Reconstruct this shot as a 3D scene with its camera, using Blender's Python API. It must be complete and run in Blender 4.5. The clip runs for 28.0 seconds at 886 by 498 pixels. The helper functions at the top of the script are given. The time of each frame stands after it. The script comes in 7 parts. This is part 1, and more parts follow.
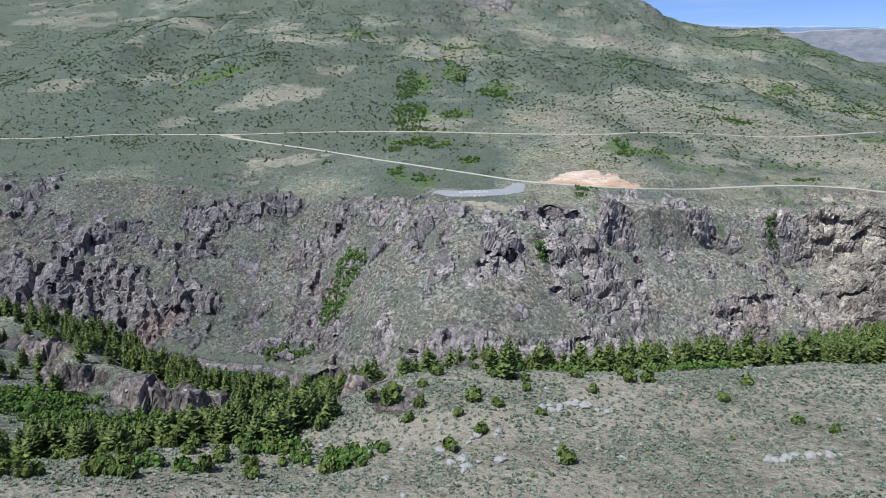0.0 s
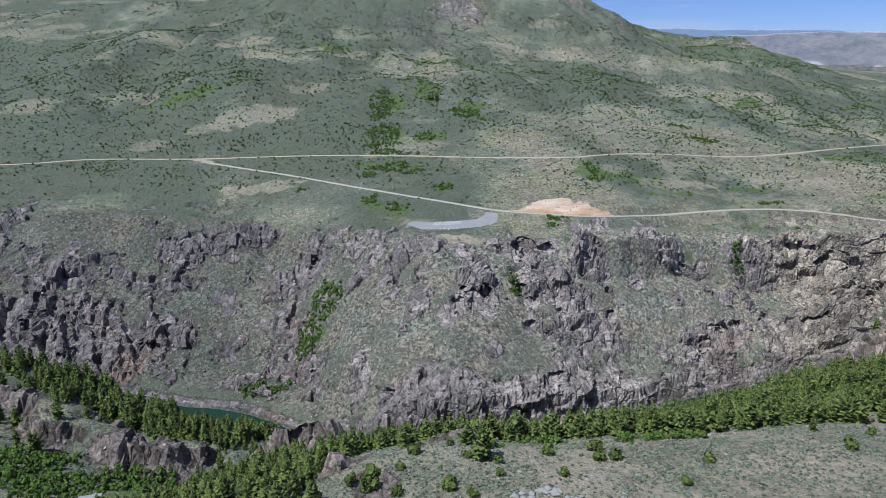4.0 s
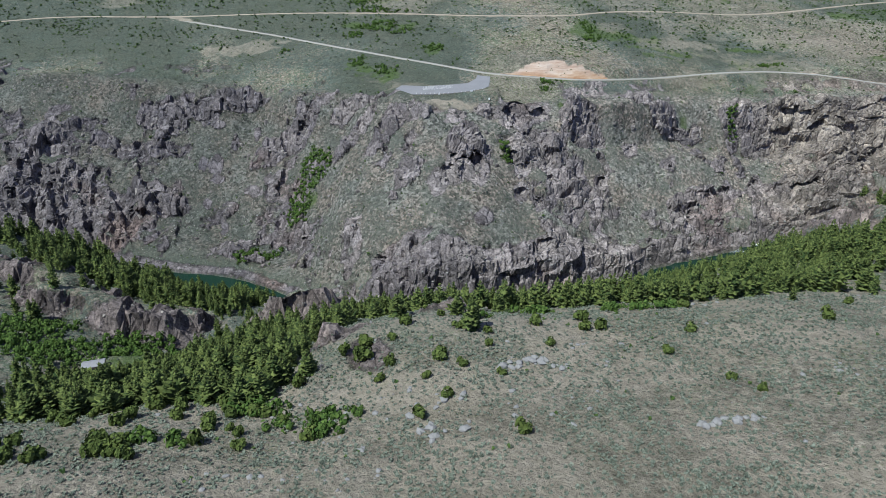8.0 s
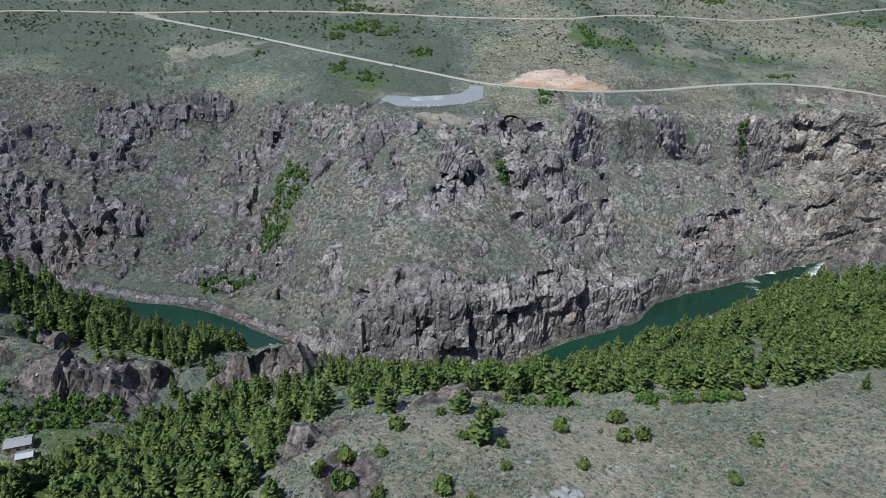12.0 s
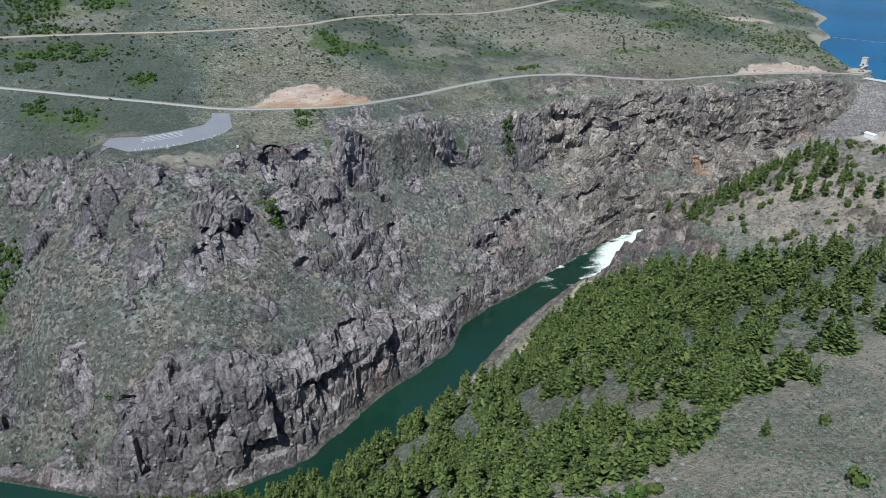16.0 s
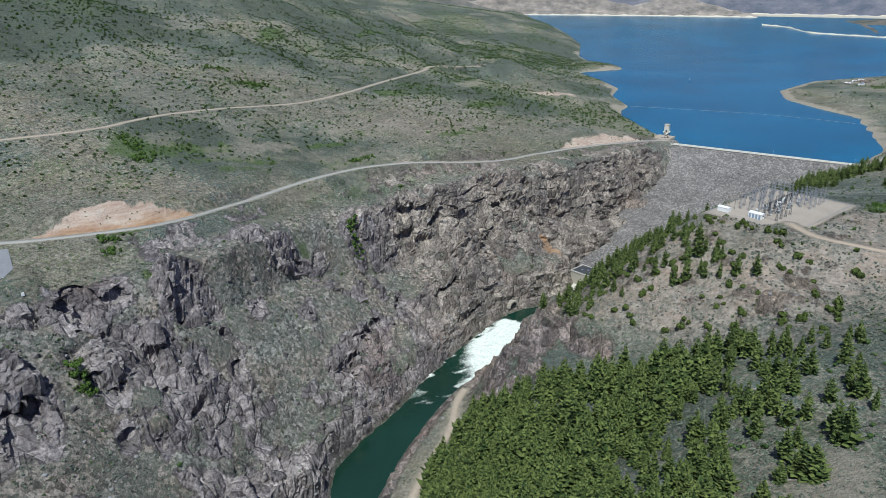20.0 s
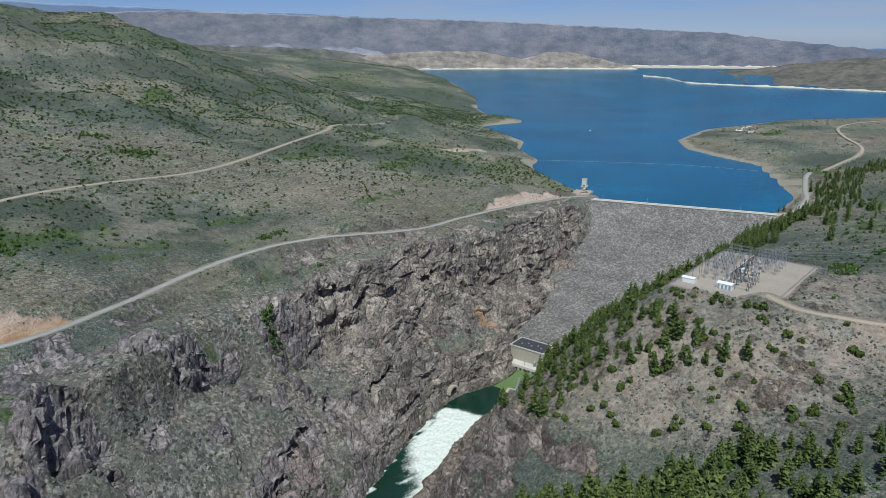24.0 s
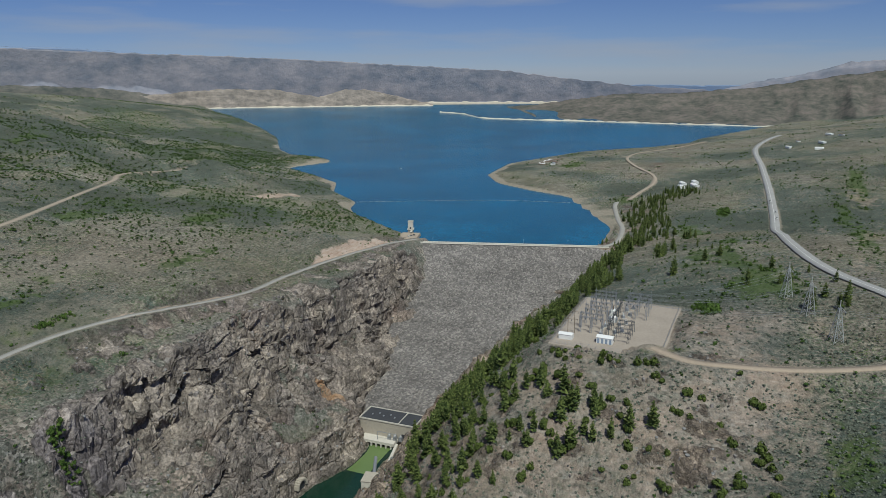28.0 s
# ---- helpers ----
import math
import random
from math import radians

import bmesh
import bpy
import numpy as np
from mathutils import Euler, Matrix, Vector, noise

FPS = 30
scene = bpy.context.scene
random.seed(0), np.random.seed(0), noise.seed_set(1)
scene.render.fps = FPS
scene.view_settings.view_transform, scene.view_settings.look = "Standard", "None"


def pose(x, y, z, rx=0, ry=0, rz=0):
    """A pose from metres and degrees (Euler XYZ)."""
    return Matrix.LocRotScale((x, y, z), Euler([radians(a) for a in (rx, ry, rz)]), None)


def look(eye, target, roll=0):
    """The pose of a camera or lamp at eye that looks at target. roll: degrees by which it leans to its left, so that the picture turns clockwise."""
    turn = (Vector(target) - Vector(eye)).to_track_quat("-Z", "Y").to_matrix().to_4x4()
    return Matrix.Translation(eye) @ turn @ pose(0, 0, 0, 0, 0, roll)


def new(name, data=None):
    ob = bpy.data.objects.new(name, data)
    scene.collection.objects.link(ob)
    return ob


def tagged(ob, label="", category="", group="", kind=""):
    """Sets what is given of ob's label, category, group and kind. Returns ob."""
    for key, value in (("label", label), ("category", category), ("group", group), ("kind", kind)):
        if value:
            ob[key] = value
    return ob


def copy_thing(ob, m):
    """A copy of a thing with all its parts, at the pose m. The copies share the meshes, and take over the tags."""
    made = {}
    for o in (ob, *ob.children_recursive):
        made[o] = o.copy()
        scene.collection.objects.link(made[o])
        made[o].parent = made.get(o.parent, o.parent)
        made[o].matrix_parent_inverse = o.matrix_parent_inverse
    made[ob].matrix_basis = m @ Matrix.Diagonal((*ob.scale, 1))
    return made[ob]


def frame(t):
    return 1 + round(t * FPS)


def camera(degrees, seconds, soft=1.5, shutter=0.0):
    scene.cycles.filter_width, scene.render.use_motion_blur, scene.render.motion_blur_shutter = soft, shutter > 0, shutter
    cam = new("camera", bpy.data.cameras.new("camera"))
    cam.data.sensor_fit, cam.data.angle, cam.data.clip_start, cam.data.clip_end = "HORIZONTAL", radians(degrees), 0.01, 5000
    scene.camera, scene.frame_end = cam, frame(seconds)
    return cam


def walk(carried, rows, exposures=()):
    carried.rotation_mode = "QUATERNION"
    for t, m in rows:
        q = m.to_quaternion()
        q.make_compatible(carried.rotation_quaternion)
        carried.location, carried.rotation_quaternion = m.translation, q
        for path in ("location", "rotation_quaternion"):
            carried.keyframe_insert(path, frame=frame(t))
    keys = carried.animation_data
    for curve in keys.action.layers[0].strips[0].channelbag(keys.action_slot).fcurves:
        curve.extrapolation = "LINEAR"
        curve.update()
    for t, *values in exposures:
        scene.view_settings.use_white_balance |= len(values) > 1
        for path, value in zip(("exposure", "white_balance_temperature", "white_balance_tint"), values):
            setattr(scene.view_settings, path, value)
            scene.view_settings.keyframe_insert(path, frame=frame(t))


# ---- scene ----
cam = camera(64.0, 28.0, 0.6)
METRES, EYE, TILT, LEAN, TURN = 510.0, 206.5, -14.4, 0.3, 0.0
ROWS = [
    (0.0, 0.0, 0.0, 0.0, 0.0, 0.0, -0.0),
    (0.5, 0.0001, -0.0026, 0.0103, -0.29, -0.04, 0.1),
    (1.0, 0.0001, -0.0052, 0.0203, -0.59, -0.05, 0.22),
    (1.5, 0.0001, -0.008, 0.0306, -0.86, -0.08, 0.32),
    (2.0, 0.0004, -0.0105, 0.0405, -1.12, -0.13, 0.44),
    (2.5, 0.0005, -0.013, 0.0507, -1.37, -0.18, 0.52),
    (3.0, 0.0005, -0.0157, 0.0606, -1.61, -0.23, 0.57),
    (3.5, 0.0008, -0.0182, 0.07, -1.83, -0.27, 0.66),
    (5.5, 0.0008, -0.023, 0.0866, -2.42, -0.26, 0.84),
    (6.0, 0.0007, -0.0235, 0.0855, -2.5, -2.23, 0.85),
    (6.5, 0.0007, -0.0232, 0.0852, -2.52, -7.46, 0.85),
    (7.0, 0.0005, -0.0225, 0.0863, -2.59, -11.2, 0.82),
    (7.5, 0.0007, -0.0211, 0.0863, -2.67, -11.39, 0.81),
    (8.0, 0.0014, -0.0136, 0.0883, -2.79, -11.42, 0.76),
    (8.5, 0.0028, -0.0023, 0.0913, -2.86, -11.67, 0.66),
    (9.0, 0.0037, 0.0125, 0.0954, -2.92, -11.84, 0.51),
    (9.5, 0.0036, 0.0297, 0.1004, -2.95, -11.92, 0.36),
    (10.0, 0.0024, 0.0486, 0.1059, -2.99, -11.97, 0.18),
    (10.5, 0.0008, 0.069, 0.1113, -3.03, -11.95, 0.02),
    (11.0, -0.0017, 0.0901, 0.1169, -3.06, -11.96, -0.11),
    (11.5, -0.0046, 0.1118, 0.1228, -3.06, -11.99, -0.22),
    (13.5, -0.0161, 0.2021, 0.1454, -12.82, -12.15, 2.24),
    (14.0, -0.0184, 0.2248, 0.1511, -15.17, -12.25, 2.85),
    (14.5, -0.0185, 0.2477, 0.1561, -19.37, -12.46, 4.02),
    (15.0, -0.0195, 0.2708, 0.1619, -23.12, -12.74, 5.05),
    (15.5, -0.0195, 0.2934, 0.1682, -24.56, -12.86, 5.44),
    (16.0, -0.0172, 0.3154, 0.173, -25.52, -13.42, 5.7),
    (16.5, -0.0158, 0.3382, 0.1798, -26.39, -14.67, 5.9),
    (17.0, -0.0124, 0.3592, 0.1857, -26.57, -13.03, 5.95),
    (17.5, -0.0084, 0.3814, 0.1911, -28.6, -10.53, 6.44),
    (18.0, -0.0038, 0.4037, 0.1965, -31.99, -8.49, 7.27),
    (18.5, -0.0002, 0.4264, 0.2016, -35.41, -8.66, 8.03),
    (19.0, 0.0078, 0.4471, 0.2065, -37.57, -8.98, 8.59),
    (19.5, 0.0125, 0.4698, 0.213, -40.83, -9.55, 9.3),
    (20.0, 0.0207, 0.4905, 0.2183, -41.06, -9.63, 9.37),
    (20.5, 0.0287, 0.5115, 0.2241, -41.86, -9.82, 9.55),
    (22.5, 0.0677, 0.5938, 0.2464, -45.17, -8.23, 10.36),
    (23.0, 0.0783, 0.6138, 0.2517, -46.67, -7.7, 10.71),
    (23.5, 0.0892, 0.6342, 0.257, -48.24, -7.1, 11.0),
    (24.0, 0.0998, 0.6541, 0.2617, -49.79, -7.16, 11.26),
    (24.5, 0.1107, 0.6737, 0.2666, -51.74, -7.56, 11.54),
    (25.0, 0.1222, 0.693, 0.2715, -54.01, -8.02, 11.91),
    (25.5, 0.1339, 0.712, 0.2764, -55.75, -8.33, 12.16),
    (26.0, 0.1462, 0.7304, 0.2816, -57.37, -7.62, 12.34),
    (26.5, 0.1596, 0.7485, 0.2862, -58.93, -6.73, 12.51),
    (27.0, 0.1733, 0.7663, 0.2905, -60.46, -6.56, 12.69),
    (27.5, 0.1887, 0.7832, 0.2945, -63.49, -7.22, 13.12),
    (28.0, 0.2042, 0.8002, 0.2989, -66.35, -7.88, 13.47),
]
walk(cam, [(t, pose(0, 0, EYE, TILT, LEAN, TURN) @ pose(METRES * x, METRES * y, METRES * z, 90 + pitch, roll, yaw)) for t, x, y, z, yaw, pitch, roll in ROWS],
     [(0, 0.44, 5970, 3), (3, 0.33, 5970, 3), (6, 0.04, 5970, 2), (8, 0.09, 5970, 1), (11, 0.1, 5920, 1), (14, -0.04, 5820, 2), (17, -0.05, 5820, 1), (20, -0.11, 5920, 1), (24, -0.3, 5970, 0), (28, -0.55, 6370, -1)])


# ---------------------------------------------------------------- daylight
SUN_ELEVATION, SUN_BEARING = 58.0, 232.0   # degrees; the bearing counts clockwise from +y
world = bpy.data.worlds.new("sky")
scene.world = world
world.use_nodes = True
wn, wl = world.node_tree.nodes, world.node_tree.links
wn.clear()
w_out, w_bg, w_sky = wn.new("ShaderNodeOutputWorld"), wn.new("ShaderNodeBackground"), wn.new("ShaderNodeTexSky")
w_sky.sky_type, w_sky.sun_disc = "NISHITA", False
w_sky.sun_elevation, w_sky.sun_rotation = radians(SUN_ELEVATION), radians(SUN_BEARING)
w_sky.altitude, w_sky.air_density, w_sky.dust_density, w_sky.ozone_density = 2300, 1.0, 0.0, 2.0
w_bg.inputs["Strength"].default_value = 0.057
# thin streaks of high cloud near the horizon
w_geo, w_map, w_noise, w_ramp = wn.new("ShaderNodeTexCoord"), wn.new("ShaderNodeMapping"), wn.new("ShaderNodeTexNoise"), wn.new("ShaderNodeValToRGB")
w_map.inputs["Scale"].default_value = (1.6, 1.6, 14.0)
w_noise.inputs["Scale"].default_value, w_noise.inputs["Detail"].default_value = 1.7, 6.0
w_ramp.color_ramp.elements[0].position, w_ramp.color_ramp.elements[1].position = 0.44, 0.66
w_ramp.color_ramp.elements[1].color = (0.7, 0.7, 0.7, 1)
w_mix, w_tint = wn.new("ShaderNodeMix"), wn.new("ShaderNodeMix")
w_mix.data_type = w_tint.data_type = "RGBA"
w_tint.blend_type, w_tint.inputs[0].default_value = "MULTIPLY", 1.0
w_tint.inputs[7].default_value = (0.86, 0.96, 1.52, 1)
wl.new(w_geo.outputs["Generated"], w_map.inputs["Vector"])
wl.new(w_map.outputs["Vector"], w_noise.inputs["Vector"])
wl.new(w_noise.outputs["Fac"], w_ramp.inputs["Fac"])
wl.new(w_sky.outputs["Color"], w_tint.inputs[6])
wl.new(w_ramp.outputs["Color"], w_mix.inputs[0])
wl.new(w_tint.outputs[2], w_mix.inputs[6])
w_mix.inputs[7].default_value = (8.2, 8.6, 10.6, 1)
wl.new(w_mix.outputs[2], w_bg.inputs["Color"])
wl.new(w_bg.outputs["Background"], w_out.inputs["Surface"])

sun_lamp = bpy.data.lights.new("sun", "SUN")
sun_lamp.energy, sun_lamp.angle, sun_lamp.color = 4.9, radians(0.53), (1.0, 0.965, 0.915)
sun = new("sun", sun_lamp)
_az, _el = radians(SUN_BEARING), radians(SUN_ELEVATION)
sun.matrix_world = look((0, 0, 0), (-math.sin(_az) * math.cos(_el), -math.cos(_az) * math.cos(_el), -math.sin(_el)))


# ---------------------------------------------------------------- materials
class Nodes:
    """Short hand for building a node material."""

    def __init__(self, name):
        self.mat = bpy.data.materials.new(name)
        self.mat.use_nodes = True
        self.tree = self.mat.node_tree
        self.shader = self.tree.nodes["Principled BSDF"]
        self.place = self.tree.nodes.new("ShaderNodeNewGeometry").outputs["Position"]

    def link(self, a, b):
        self.tree.links.new(a, b)

    def put(self, kind, **inputs):
        n = self.tree.nodes.new(kind)
        for key, v in inputs.items():
            s = n.inputs[key.replace("_", " ")]
            if isinstance(v, bpy.types.NodeSocket):
                self.link(v, s)
            else:
                s.default_value = v
        return n

    def noise(self, scale, detail=4.0, rough=0.55, vector=None):
        return self.put("ShaderNodeTexNoise", Vector=vector or self.place, Scale=scale, Detail=detail, Roughness=rough).outputs["Fac"]

    def stretch(self, sx, sy, sz):
        m = self.put("ShaderNodeMapping", Vector=self.place)
        m.inputs["Scale"].default_value = (sx, sy, sz)
        return m.outputs["Vector"]

    def voronoi(self, scale, vector=None, feature="F1", out="Distance"):
        n = self.put("ShaderNodeTexVoronoi", Vector=vector or self.place, Scale=scale)
        n.feature = feature
        return n.outputs[out]

    def ramp(self, fac, *stops):
        n = self.put("ShaderNodeValToRGB", Fac=fac)
        e = n.color_ramp.elements
        while len(e) < len(stops):
            e.new(0.5)
        for el, (p, c) in zip(e, stops):
            el.position = p
            el.color = (*c, 1) if isinstance(c, tuple) else (c, c, c, 1)
        return n.outputs["Color"]

    def mix(self, fac, a, b, mode="MIX"):
        n = self.tree.nodes.new("ShaderNodeMix")
        n.data_type, n.blend_type = "RGBA", mode
        for i, v in ((0, fac), (6, a), (7, b)):
            s = n.inputs[i]
            if isinstance(v, bpy.types.NodeSocket):
                self.link(v, s)
            else:
                s.default_value = (*v, 1) if isinstance(v, tuple) else v
        return n.outputs[2]

    def math(self, op, a, b=0.0):
        n = self.tree.nodes.new("ShaderNodeMath")
        n.operation = op
        for s, v in zip(n.inputs, (a, b)):
            if isinstance(v, bpy.types.NodeSocket):
                self.link(v, s)
            else:
                s.default_value = v
        return n.outputs[0]

    def bump(self, height, strength, distance):
        return self.put("ShaderNodeBump", Height=height, Strength=strength, Distance=distance).outputs["Normal"]

    def finish(self, color, rough=0.9, normal=None, metal=0.0, spec=0.25):
        for key, v in (("Base Color", color), ("Roughness", rough), ("Metallic", metal), ("Specular IOR Level", spec), ("Normal", normal)):
            if v is None:
                continue
            s = self.shader.inputs[key]
            if isinstance(v, bpy.types.NodeSocket):
                self.link(v, s)
            else:
                s.default_value = (*v, 1) if isinstance(v, tuple) else v
        return self.mat


def plain(name, color, rough=0.7, metal=0.0, grain=0.12, size=0.6, spec=0.3):
    n = Nodes(name)
    f = n.noise(size, 5)
    lo, hi = tuple(c * (1 - grain) for c in color), tuple(min(1, c * (1 + grain)) for c in color)
    big = n.noise(size * 0.13, 3)
    col = n.mix(big, n.ramp(f, (0.3, lo), (0.7, hi)), color)
    return n.finish(col, rough, None, metal, spec)


def ground_material():
    n = Nodes("hillside_ground")
    att = n.tree.nodes.new("ShaderNodeAttribute")
    att.attribute_name = "cover"
    sep = n.put("ShaderNodeSeparateColor", Color=att.outputs["Color"])
    rock, lush, bare = sep.outputs["Red"], sep.outputs["Green"], sep.outputs["Blue"]
    ochre = att.outputs["Alpha"]
    # sage and dry soil
    fine, mid, big = n.noise(0.55, 5, 0.65), n.noise(0.09, 4), n.noise(0.013, 4)
    spots = n.math("ADD", n.math("MULTIPLY", n.voronoi(0.62), 0.6), n.math("MULTIPLY", n.voronoi(0.27), 0.4))
    tracts = n.noise(0.0075, 5, 0.6)
    soil = n.mix(n.ramp(tracts, (0.42, 0.0), (0.60, 1.0)), n.ramp(n.noise(0.3, 6, 0.7), (0.25, (0.13, 0.118, 0.098)), (0.75, (0.375, 0.345, 0.285))), n.ramp(n.noise(0.3, 6, 0.7), (0.25, (0.14, 0.118, 0.092)), (0.75, (0.375, 0.325, 0.26))))
    sage = n.ramp(fine, (0.25, (0.055, 0.074, 0.066)), (0.75, (0.195, 0.235, 0.22)))
    grass = n.ramp(n.noise(0.8, 4), (0.3, (0.075, 0.10, 0.042)), (0.7, (0.225, 0.26, 0.125)))
    cover = n.ramp(n.math("ADD", n.math("MULTIPLY", mid, 0.5), n.math("MULTIPLY", big, 0.6)), (0.42, 0.0), (0.62, 1.0))
    thin = n.math("ADD", n.math("MULTIPLY", spots, 0.8), n.math("MULTIPLY", n.math("ADD", n.math("MULTIPLY", mid, 0.5), n.math("MULTIPLY", n.noise(0.022, 4, 0.6), 0.5)), 0.55))
    thick = n.tree.nodes.new("ShaderNodeAttribute")
    thick.attribute_name = "dense"
    thin = n.math("ADD", thin, n.math("MULTIPLY", n.math("SUBTRACT", 0.5, thick.outputs["Fac"]), 0.30))
    base = n.mix(n.math("MULTIPLY", cover, n.ramp(thick.outputs["Fac"], (0.35, 1.0), (0.85, 0.15))), sage, grass)
    base = n.mix(n.ramp(thin, (0.62, 0.0), (0.72, 0.92)), base, soil)
    drab = n.ramp(n.math("ADD", n.math("MULTIPLY", n.noise(0.006, 5, 0.6), 0.7), n.math("MULTIPLY", n.noise(0.04, 4), 0.3)), (0.47, 0.0), (0.60, 0.55))
    base = n.mix(drab, base, n.ramp(n.math("ADD", n.math("MULTIPLY", fine, 0.5), n.math("MULTIPLY", spots, 0.5)), (0.3, (0.066, 0.072, 0.048)), (0.62, (0.19, 0.18, 0.135))))
    mottle = n.ramp(n.math("ADD", n.math("MULTIPLY", n.noise(0.30, 7, 0.8), 0.75), n.math("MULTIPLY", n.noise(0.05, 4, 0.6), 0.25)), (0.38, 0.48), (0.50, 0.96), (0.62, 1.42))
    base = n.mix(1.0, base, mottle, "MULTIPLY")
    base = n.mix(n.ramp(thick.outputs["Fac"], (0.6, 0.0), (1.0, 0.7)), base, n.ramp(fine, (0.3, (0.04, 0.05, 0.036)), (0.7, (0.115, 0.13, 0.098))))
    # rubble of the canyon walls: small stones, brown earth and sage between
    scree = n.tree.nodes.new("ShaderNodeAttribute")
    scree.attribute_name = "scree"
    chips = n.put("ShaderNodeTexVoronoi", Vector=n.place, Scale=0.42)
    chip = n.put("ShaderNodeSeparateColor", Color=chips.outputs["Color"]).outputs["Red"]
    rubble = n.ramp(n.math("ADD", n.math("MULTIPLY", n.noise(0.45, 7, 0.75), 0.65), n.math("MULTIPLY", chip, 0.35)), (0.30, (0.075, 0.072, 0.066)), (0.48, (0.27, 0.243, 0.216)), (0.66, (0.49, 0.442, 0.40)))
    earth = n.ramp(n.noise(0.03, 5, 0.65), (0.40, 0.0), (0.62, 1.0))
    rubble = n.mix(1.0, rubble, n.mix(earth, (0.86, 0.93, 0.92), (1.0, 0.92, 0.87)), "MULTIPLY")
    tufty = n.ramp(n.math("ADD", n.math("MULTIPLY", n.noise(0.33, 5, 0.7), 0.6), n.math("MULTIPLY", n.noise(0.025, 4, 0.6), 0.4)), (0.47, 0.0), (0.56, 0.8))
    rubble = n.mix(tufty, rubble, n.ramp(fine, (0.3, (0.07, 0.08, 0.066)), (0.7, (0.185, 0.198, 0.168))))
    # rubble is multiplied darker westward, by position along x
    west = n.put("ShaderNodeMapRange", Value=n.put("ShaderNodeSeparateXYZ", Vector=n.place).outputs["X"], **{"From Min": 190.0, "From Max": -200.0}).outputs["Result"]
    rubble = n.mix(west, rubble, n.mix(1.0, rubble, (0.50, 0.52, 0.53), "MULTIPLY"))
    base = n.mix(n.math("MULTIPLY", scree.outputs["Fac"], 0.9), base, rubble)
    leaf = n.ramp(n.noise(0.35, 5, 0.7), (0.3, (0.045, 0.075, 0.024)), (0.7, (0.125, 0.175, 0.06)))
    lush = n.ramp(n.math("ADD", lush, n.math("MULTIPLY", n.math("SUBTRACT", n.noise(0.07, 6, 0.7), 0.5), 1.2)), (0.25, 0.0), (0.75, 0.85))
    base = n.mix(lush, base, leaf)
    tan = n.ramp(n.noise(0.22, 6, 0.7), (0.25, (0.27, 0.232, 0.18)), (0.75, (0.45, 0.40, 0.325)))
    bare = n.ramp(n.math("ADD", bare, n.math("MULTIPLY", n.math("SUBTRACT", n.noise(0.12, 6, 0.7), 0.5), 0.9)), (0.25, 0.0), (0.85, 1.0))
    base = n.mix(n.math("MULTIPLY", bare, n.ramp(fine, (0.3, 0.6), (0.6, 1.0))), base, tan)
    layers = n.noise(0.12, 6, 0.7, n.stretch(0.4, 0.4, 3.0))
    red = n.ramp(layers, (0.3, (0.40, 0.275, 0.21)), (0.5, (0.53, 0.41, 0.33)), (0.7, (0.63, 0.55, 0.475)))
    bands = n.tree.nodes.new("ShaderNodeAttribute")
    bands.attribute_name = "strata"
    red = n.mix(bands.outputs["Fac"], red, n.ramp(layers, (0.3, (0.33, 0.17, 0.095)), (0.5, (0.47, 0.30, 0.18)), (0.7, (0.58, 0.44, 0.33))))
    ochre = n.ramp(n.math("ADD", ochre, n.math("MULTIPLY", n.math("SUBTRACT", n.noise(0.15, 6, 0.7), 0.5), 0.8)), (0.2, 0.0), (0.7, 1.0))
    base = n.mix(ochre, base, red)
    # rock: grey, brown and purple faces with joints
    r1 = n.noise(0.045, 7, 0.66)
    stone = n.ramp(r1, (0.30, (0.14, 0.13, 0.13)), (0.44, (0.285, 0.255, 0.245)), (0.57, (0.38, 0.335, 0.315)), (0.72, (0.55, 0.50, 0.46)))
    grey = n.ramp(n.noise(0.02, 4), (0.38, (0.19, 0.195, 0.215)), (0.64, (0.46, 0.445, 0.425)))
    stone = n.mix(0.5, stone, grey)
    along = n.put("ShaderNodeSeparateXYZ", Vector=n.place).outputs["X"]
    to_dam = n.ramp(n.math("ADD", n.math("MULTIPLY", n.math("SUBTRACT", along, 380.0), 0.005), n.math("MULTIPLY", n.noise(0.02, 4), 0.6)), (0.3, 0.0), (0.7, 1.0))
    # same stone, multiplied darker from x 120 down to -240
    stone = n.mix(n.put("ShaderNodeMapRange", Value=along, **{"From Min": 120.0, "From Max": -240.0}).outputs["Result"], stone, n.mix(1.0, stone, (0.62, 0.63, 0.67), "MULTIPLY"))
    stone = n.mix(1.0, stone, n.mix(to_dam, (1.12, 1.06, 1.06), (1.14, 1.06, 0.95)), "MULTIPLY")
    rust = n.ramp(n.noise(0.011, 4, 0.6), (0.56, 0.0), (0.70, 0.45))
    stone = n.mix(rust, stone, (0.31, 0.21, 0.17))
    face = n.put("ShaderNodeTexVoronoi", Vector=n.stretch(1, 1, 0.5), Scale=0.11)
    stone = n.mix(1.0, stone, n.ramp(n.put("ShaderNodeSeparateColor", Color=face.outputs["Color"]).outputs["Red"], (0.0, 0.62), (1.0, 1.22)), "MULTIPLY")
    flaw = n.ramp(n.noise(0.4, 8, 0.75), (0.36, 0.40), (0.60, 1.18))
    southern = n.tree.nodes.new("ShaderNodeAttribute")
    southern.attribute_name = "southern"
    stone = n.mix(southern.outputs["Fac"], stone, n.mix(1.0, stone, (0.98, 0.92, 0.85), "MULTIPLY"))
    stone = n.mix(1.0, stone, flaw, "MULTIPLY")
    streak = n.ramp(n.noise(0.12, 5, 0.7, n.stretch(1, 1, 0.16)), (0.40, 0.6), (0.60, 1.08))
    stone = n.mix(0.7, stone, streak, "MULTIPLY")
